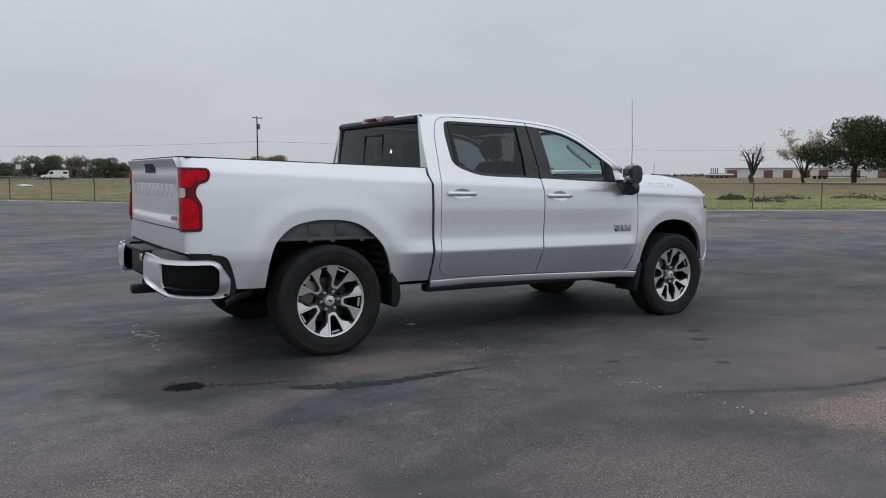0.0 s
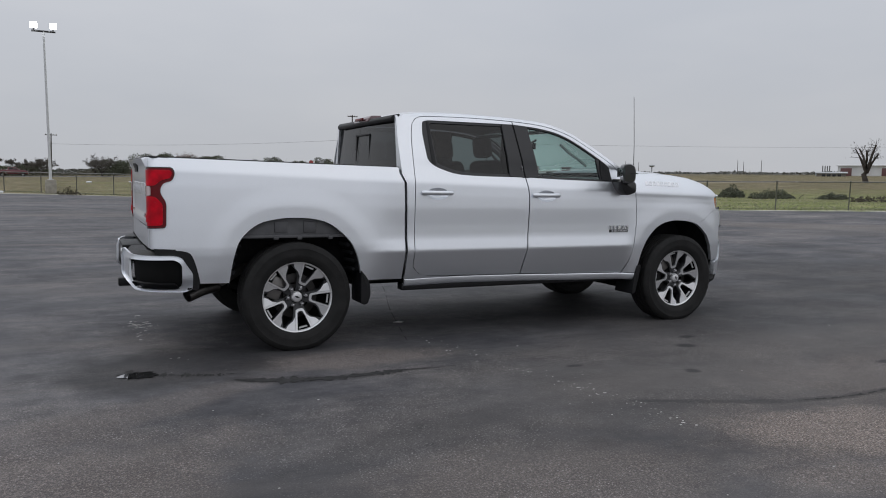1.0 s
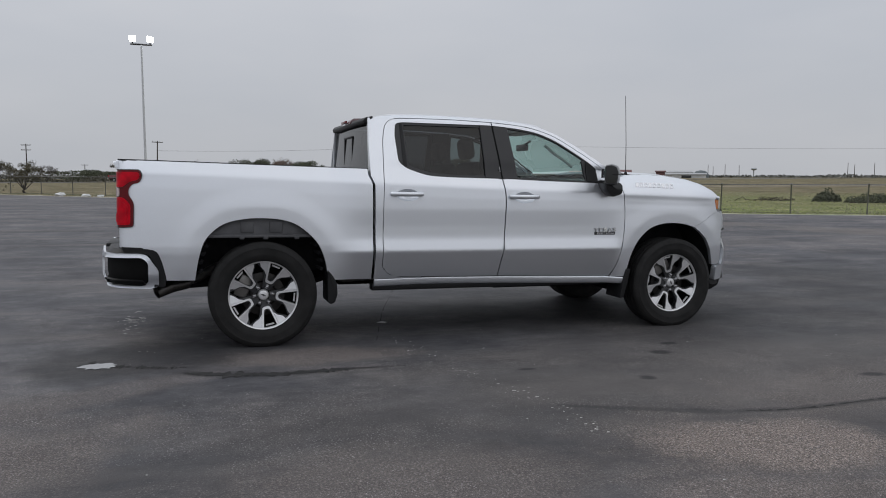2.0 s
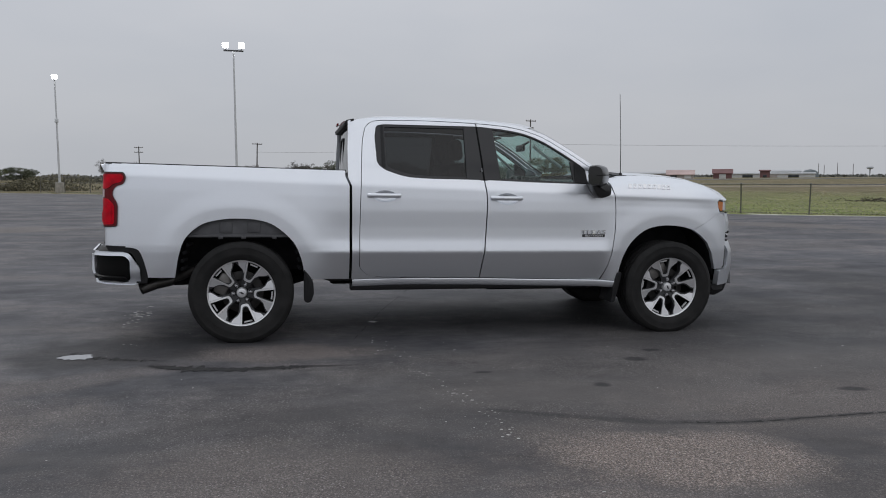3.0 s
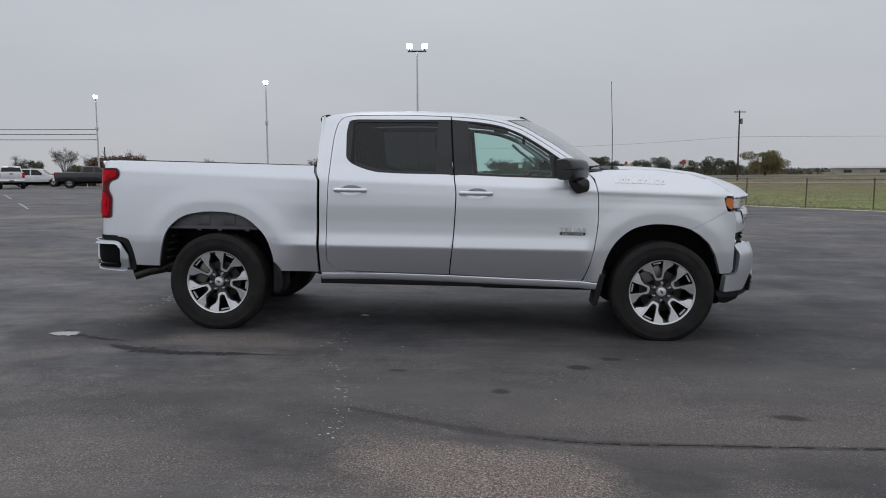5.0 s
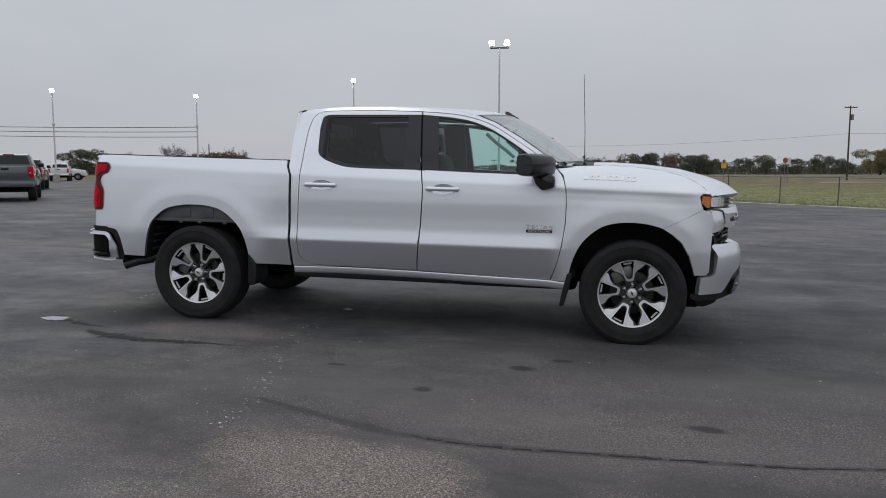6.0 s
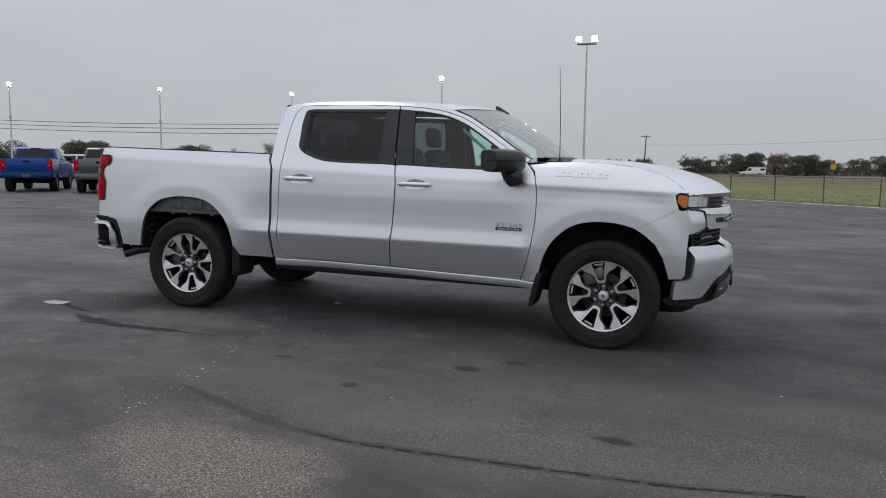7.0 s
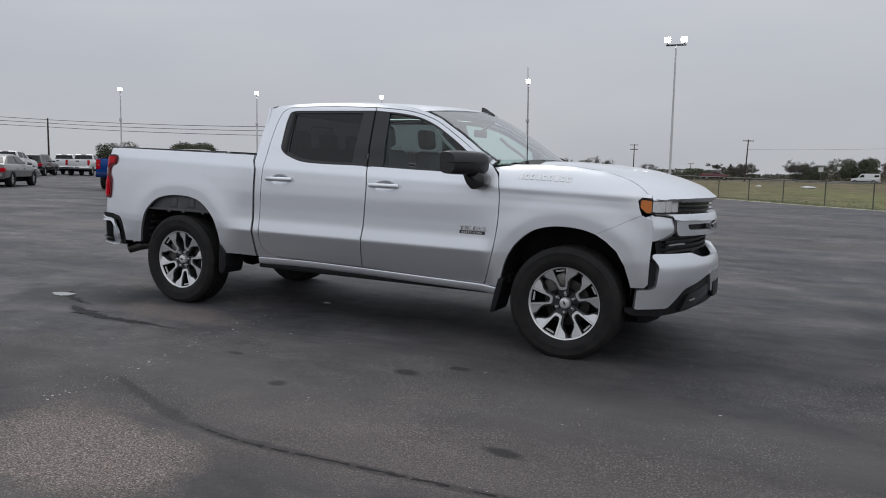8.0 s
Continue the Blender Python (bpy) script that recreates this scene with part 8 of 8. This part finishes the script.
def saloon(m, color, label, van=0, group=""):
    """A four door car (van=0), an estate-shaped utility car (1) or a cargo van (2)."""
    c = thing(("sedan", "suv", "van")[van], label, ("car", "car", "van")[van], m, group=group)
    r = (0.33, 0.37, 0.36)[van]
    wb = (2.83, 2.85, 3.5)[van]
    w = (1.84, 1.93, 2.0)[van]
    zr = r * 1.25
    belt = (0.93, 1.08, 1.15)[van]
    top = (1.45, 1.72, 2.05)[van]
    if van == 2:
        low = [(-1.25, 0.45), (-1.28, 0.75), (-1.26, 1.18), (2.8, 1.16), (3.9, 1.06), (4.2, 0.92), (4.22, 0.45)]
        cab = [(-1.24, 1.12), (-1.18, 1.95), (-1.05, 2.05), (2.15, 2.05), (2.4, 1.95), (3.05, 1.12)]
    elif van == 1:
        low = [(-0.95, 0.42), (-1.0, 0.75), (-0.95, 1.1), (2.7, 1.08), (3.45, 0.99), (3.72, 0.85), (3.75, 0.42)]
        cab = [(-0.9, 1.04), (-0.72, 1.62), (-0.5, 1.72), (1.6, 1.74), (1.85, 1.66), (2.6, 1.04)]
    else:
        low = [(-1.0, 0.35), (-1.06, 0.62), (-1.02, 0.96), (-0.5, 1.0), (2.4, 0.93), (3.35, 0.80), (3.72, 0.66), (3.76, 0.35)]
        cab = [(-0.80, 0.95), (0.05, 1.31), (0.45, 1.40), (1.1, 1.42), (1.5, 1.35), (2.45, 0.90)]
    lower_body(c, low + arch_pts(wb, r, zr) + arch_pts(0, r, zr), w, color, bev=0.06)
    wl, wtp = w * 0.92, w * (0.64, 0.74, 0.84)[van]
    cb = cabin(c, cab, wl, wtp, color)
    z0, z1 = cab[0][1], max(p[1] for p in cab)
    if van == 2:
        side_pane(cb, [(1.75, 1.30), (2.72, 1.30), (2.35, 1.82), (1.8, 1.85)], wl, wtp, z0, z1)
        side_pane(cb, [(-1.0, 1.35), (-0.1, 1.35), (-0.1, 1.8), (-1.0, 1.8)], wl, wtp, z0, z1)
        end_pane(cb, "rear_window", -1.215, 1.35, -1.18, 1.85, 1.5, 1.4, -1)
        end_pane(cb, "windscreen", 2.95, 1.28, 2.48, 1.88, 1.6, 1.5, 1)
        for xx in (-0.9, 0.2, 1.3):
            tube("roof_rack", [(xx, -0.8, 2.06), (xx, -0.8, 2.2), (xx, 0.8, 2.2), (xx, 0.8, 2.06)], 0.03, M_GALV, c, 6)
        for yy in (-0.7, 0.7):
            tube("rack_bar", [(-1.1, yy, 2.21), (1.6, yy, 2.21)], 0.03, M_GALV, c, 6)
    else:
        e = cab
        side_pane(cb, [(lerp(e[0][0], e[-1][0], 0.16), z0 + 0.08), (lerp(e[0][0], e[-1][0], 0.50), z0 + 0.08), (lerp(e[0][0], e[-1][0], 0.50), z1 - 0.09), (lerp(e[0][0], e[-1][0], 0.30 if van == 0 else 0.16), z1 - 0.11)], wl, wtp, z0, z1)
        side_pane(cb, [(lerp(e[0][0], e[-1][0], 0.53), z0 + 0.08), (lerp(e[0][0], e[-1][0], 0.86), z0 + 0.07), (lerp(e[0][0], e[-1][0], 0.68), z1 - 0.10), (lerp(e[0][0], e[-1][0], 0.53), z1 - 0.09)], wl, wtp, z0, z1)
        end_pane(cb, "rear_window", *(lerp(e[0][0], e[1][0], 0.25), lerp(e[0][1], e[1][1], 0.25)), *(lerp(e[0][0], e[1][0], 0.92), lerp(e[0][1], e[1][1], 0.92)), wl * 0.86, wtp * 0.9, -1)
        end_pane(cb, "windscreen", *(lerp(e[-1][0], e[-2][0], 0.15), lerp(e[-1][1], e[-2][1], 0.15)), *(lerp(e[-1][0], e[-2][0], 0.92), lerp(e[-1][1], e[-2][1], 0.92)), wl * 0.9, wtp * 0.92, 1)
    xr, xf = low[1][0], low[-2][0]
    for s in (-1, 1):
        box("tail_lamp", xr - 0.02, xr + 0.22, *sorted((s * (w / 2 - 0.30), s * (w / 2 - 0.005))), belt - 0.28, belt - 0.10, M_TAILRED, c, 0.02, "red tail lamp")
        box("head_lamp", xf - 0.35, xf - 0.02, *sorted((s * (w / 2 - 0.42), s * (w / 2 - 0.02))), belt - 0.30, belt - 0.18, M_LAMPWHITE, c, 0.02)
        bm = bmesh.new()
        box_bm(bm, wb * 0.68, wb * 0.68 + 0.12, *sorted((s * w / 2 * 0.96, s * (w / 2 + 0.16))), belt + 0.02, belt + 0.16, 0.04)
        part("door_mirror", bm, color if van < 2 else M_BLACK, c)
        for hx in (0.55, 1.45):
            box("door_handle", hx, hx + 0.2, *sorted((s * (w / 2 - 0.03), s * (w / 2 + 0.02))), belt - 0.16, belt - 0.125, color, c, 0.008)
        for xw in (0, wb):
            car_wheel(c, xw, s * (w / 2 - 0.13), r, s)
    box("underbody", -0.7, wb + 0.5, -w * 0.32, w * 0.32, 0.2, 0.5, M_UNDER, c, 0.04)
    box("rear_bumper", xr - 0.05, xr + 0.15, -w * 0.46, w * 0.46, 0.38, 0.58, color, c, 0.05)
    box("number_plate", xr - 0.065, xr - 0.04, -0.16, 0.16, 0.62, 0.74, M_PLATE, c, 0.004)
    return c


def at(x, y, heading):
    return pose(x, y, ground_z(x, y) + 0.004, 0, 0, heading)


P_BLUE = mat("blue_paint", (0.002, 0.060, 0.29), 0.3, 0.3, coat=0.35, spec=0.3, var=0.02, scale=300)
# the same blue darkened: shade on the bumpers is put into the colour
P_BLUE_SHADED = mat("blue_paint_shaded", (0.002, 0.028, 0.13), 0.35, 0.3, coat=0.3, spec=0.3, var=0.02, scale=300)
P_GREY = paint("grey_green_paint", (0.10, 0.115, 0.12), 0.5)
P_DARK = paint("dark_paint", (0.018, 0.018, 0.02), 0.3)
P_WHITE = paint("white_paint", (0.74, 0.75, 0.76), 0.0)
P_MAROON = paint("maroon_paint", (0.13, 0.022, 0.03), 0.3)
P_SILVER = paint("warm_grey_paint", (0.19, 0.185, 0.18), 0.6)
pickup(at(-21.1, 16.9, 127), P_BLUE, "bright blue pickup parked on the lot", 0.95, bumper=P_BLUE_SHADED)
pickup(at(-17.97, 17.36, 127), P_GREY, "grey green pickup parked on the lot", 0.95, bumper=P_GREY)
pickup(at(-28.5, 30.7, 125), P_DARK, "black pickup with red tail lamps, parked", 0.95, bumper=P_DARK)
white = pickup(at(-37.7, 52.6, 124), P_WHITE, "white pickup parked in a row of stalls", 1.0)
for x, y, hd in ((-52.3, 63.7, 124), (-58.1, 68.5, 32), (-51.8, 39.1, 128), (-56.0, 40.4, 128), (-45.6, 27.7, 126)):
    copy_thing(white, at(x, y, hd))
pickup(at(-34.3, 55.4, 25), P_DARK, "black pickup standing by the pipe rail", 1.0, bumper=M_CHROME)
saloon(at(-43.3, 62.6, 20), P_WHITE, "white utility car parked sideways", 1)
saloon(at(-36.2, 33.6, 30), P_WHITE, "white utility car beyond the pickups", 1)
saloon(at(-51.0, 34.0, 128), P_DARK, "dark utility car parked beside white pickups", 1)
saloon(at(-26.5, 14.5, 128), P_SILVER, "warm grey sedan parked on the lot", 0)
saloon(at(-66.0, 96.0, 20), paint("red_paint", (0.30, 0.02, 0.02), 0.2), "low red car behind the pickups", 0)
saloon(at(14.6, 149.0, 180) @ Matrix.Diagonal((0.84, 0.84, 0.84, 1)), P_WHITE, "white van with a ladder rack on the road", 2)
pickup(at(-14.6, 157.3, 0), P_MAROON, "faded red pickup standing in the field", 0.95)

# stall lines
M_LINE = mat("worn_white_line", (0.42, 0.42, 0.41), 0.8, var=0.3, scale=6)
for i, (xa, ya, xb, yb) in enumerate(((-25.9, 34.3, -20.8, 27.3), (-17.2, 22.4, -13.7, 17.6), (-24.5, 12.5, -27.5, 16.5), (-31.5, 22.0, -34.5, 26.2), (-40.5, 30.5, -43.5, 34.5))):
    smear("stall_line", [(xa, ya), ((xa + xb) / 2, (ya + yb) / 2), (xb, yb)], 0.07, 0.07, M_LINE, "worn white stall line on asphalt", 20 + i)
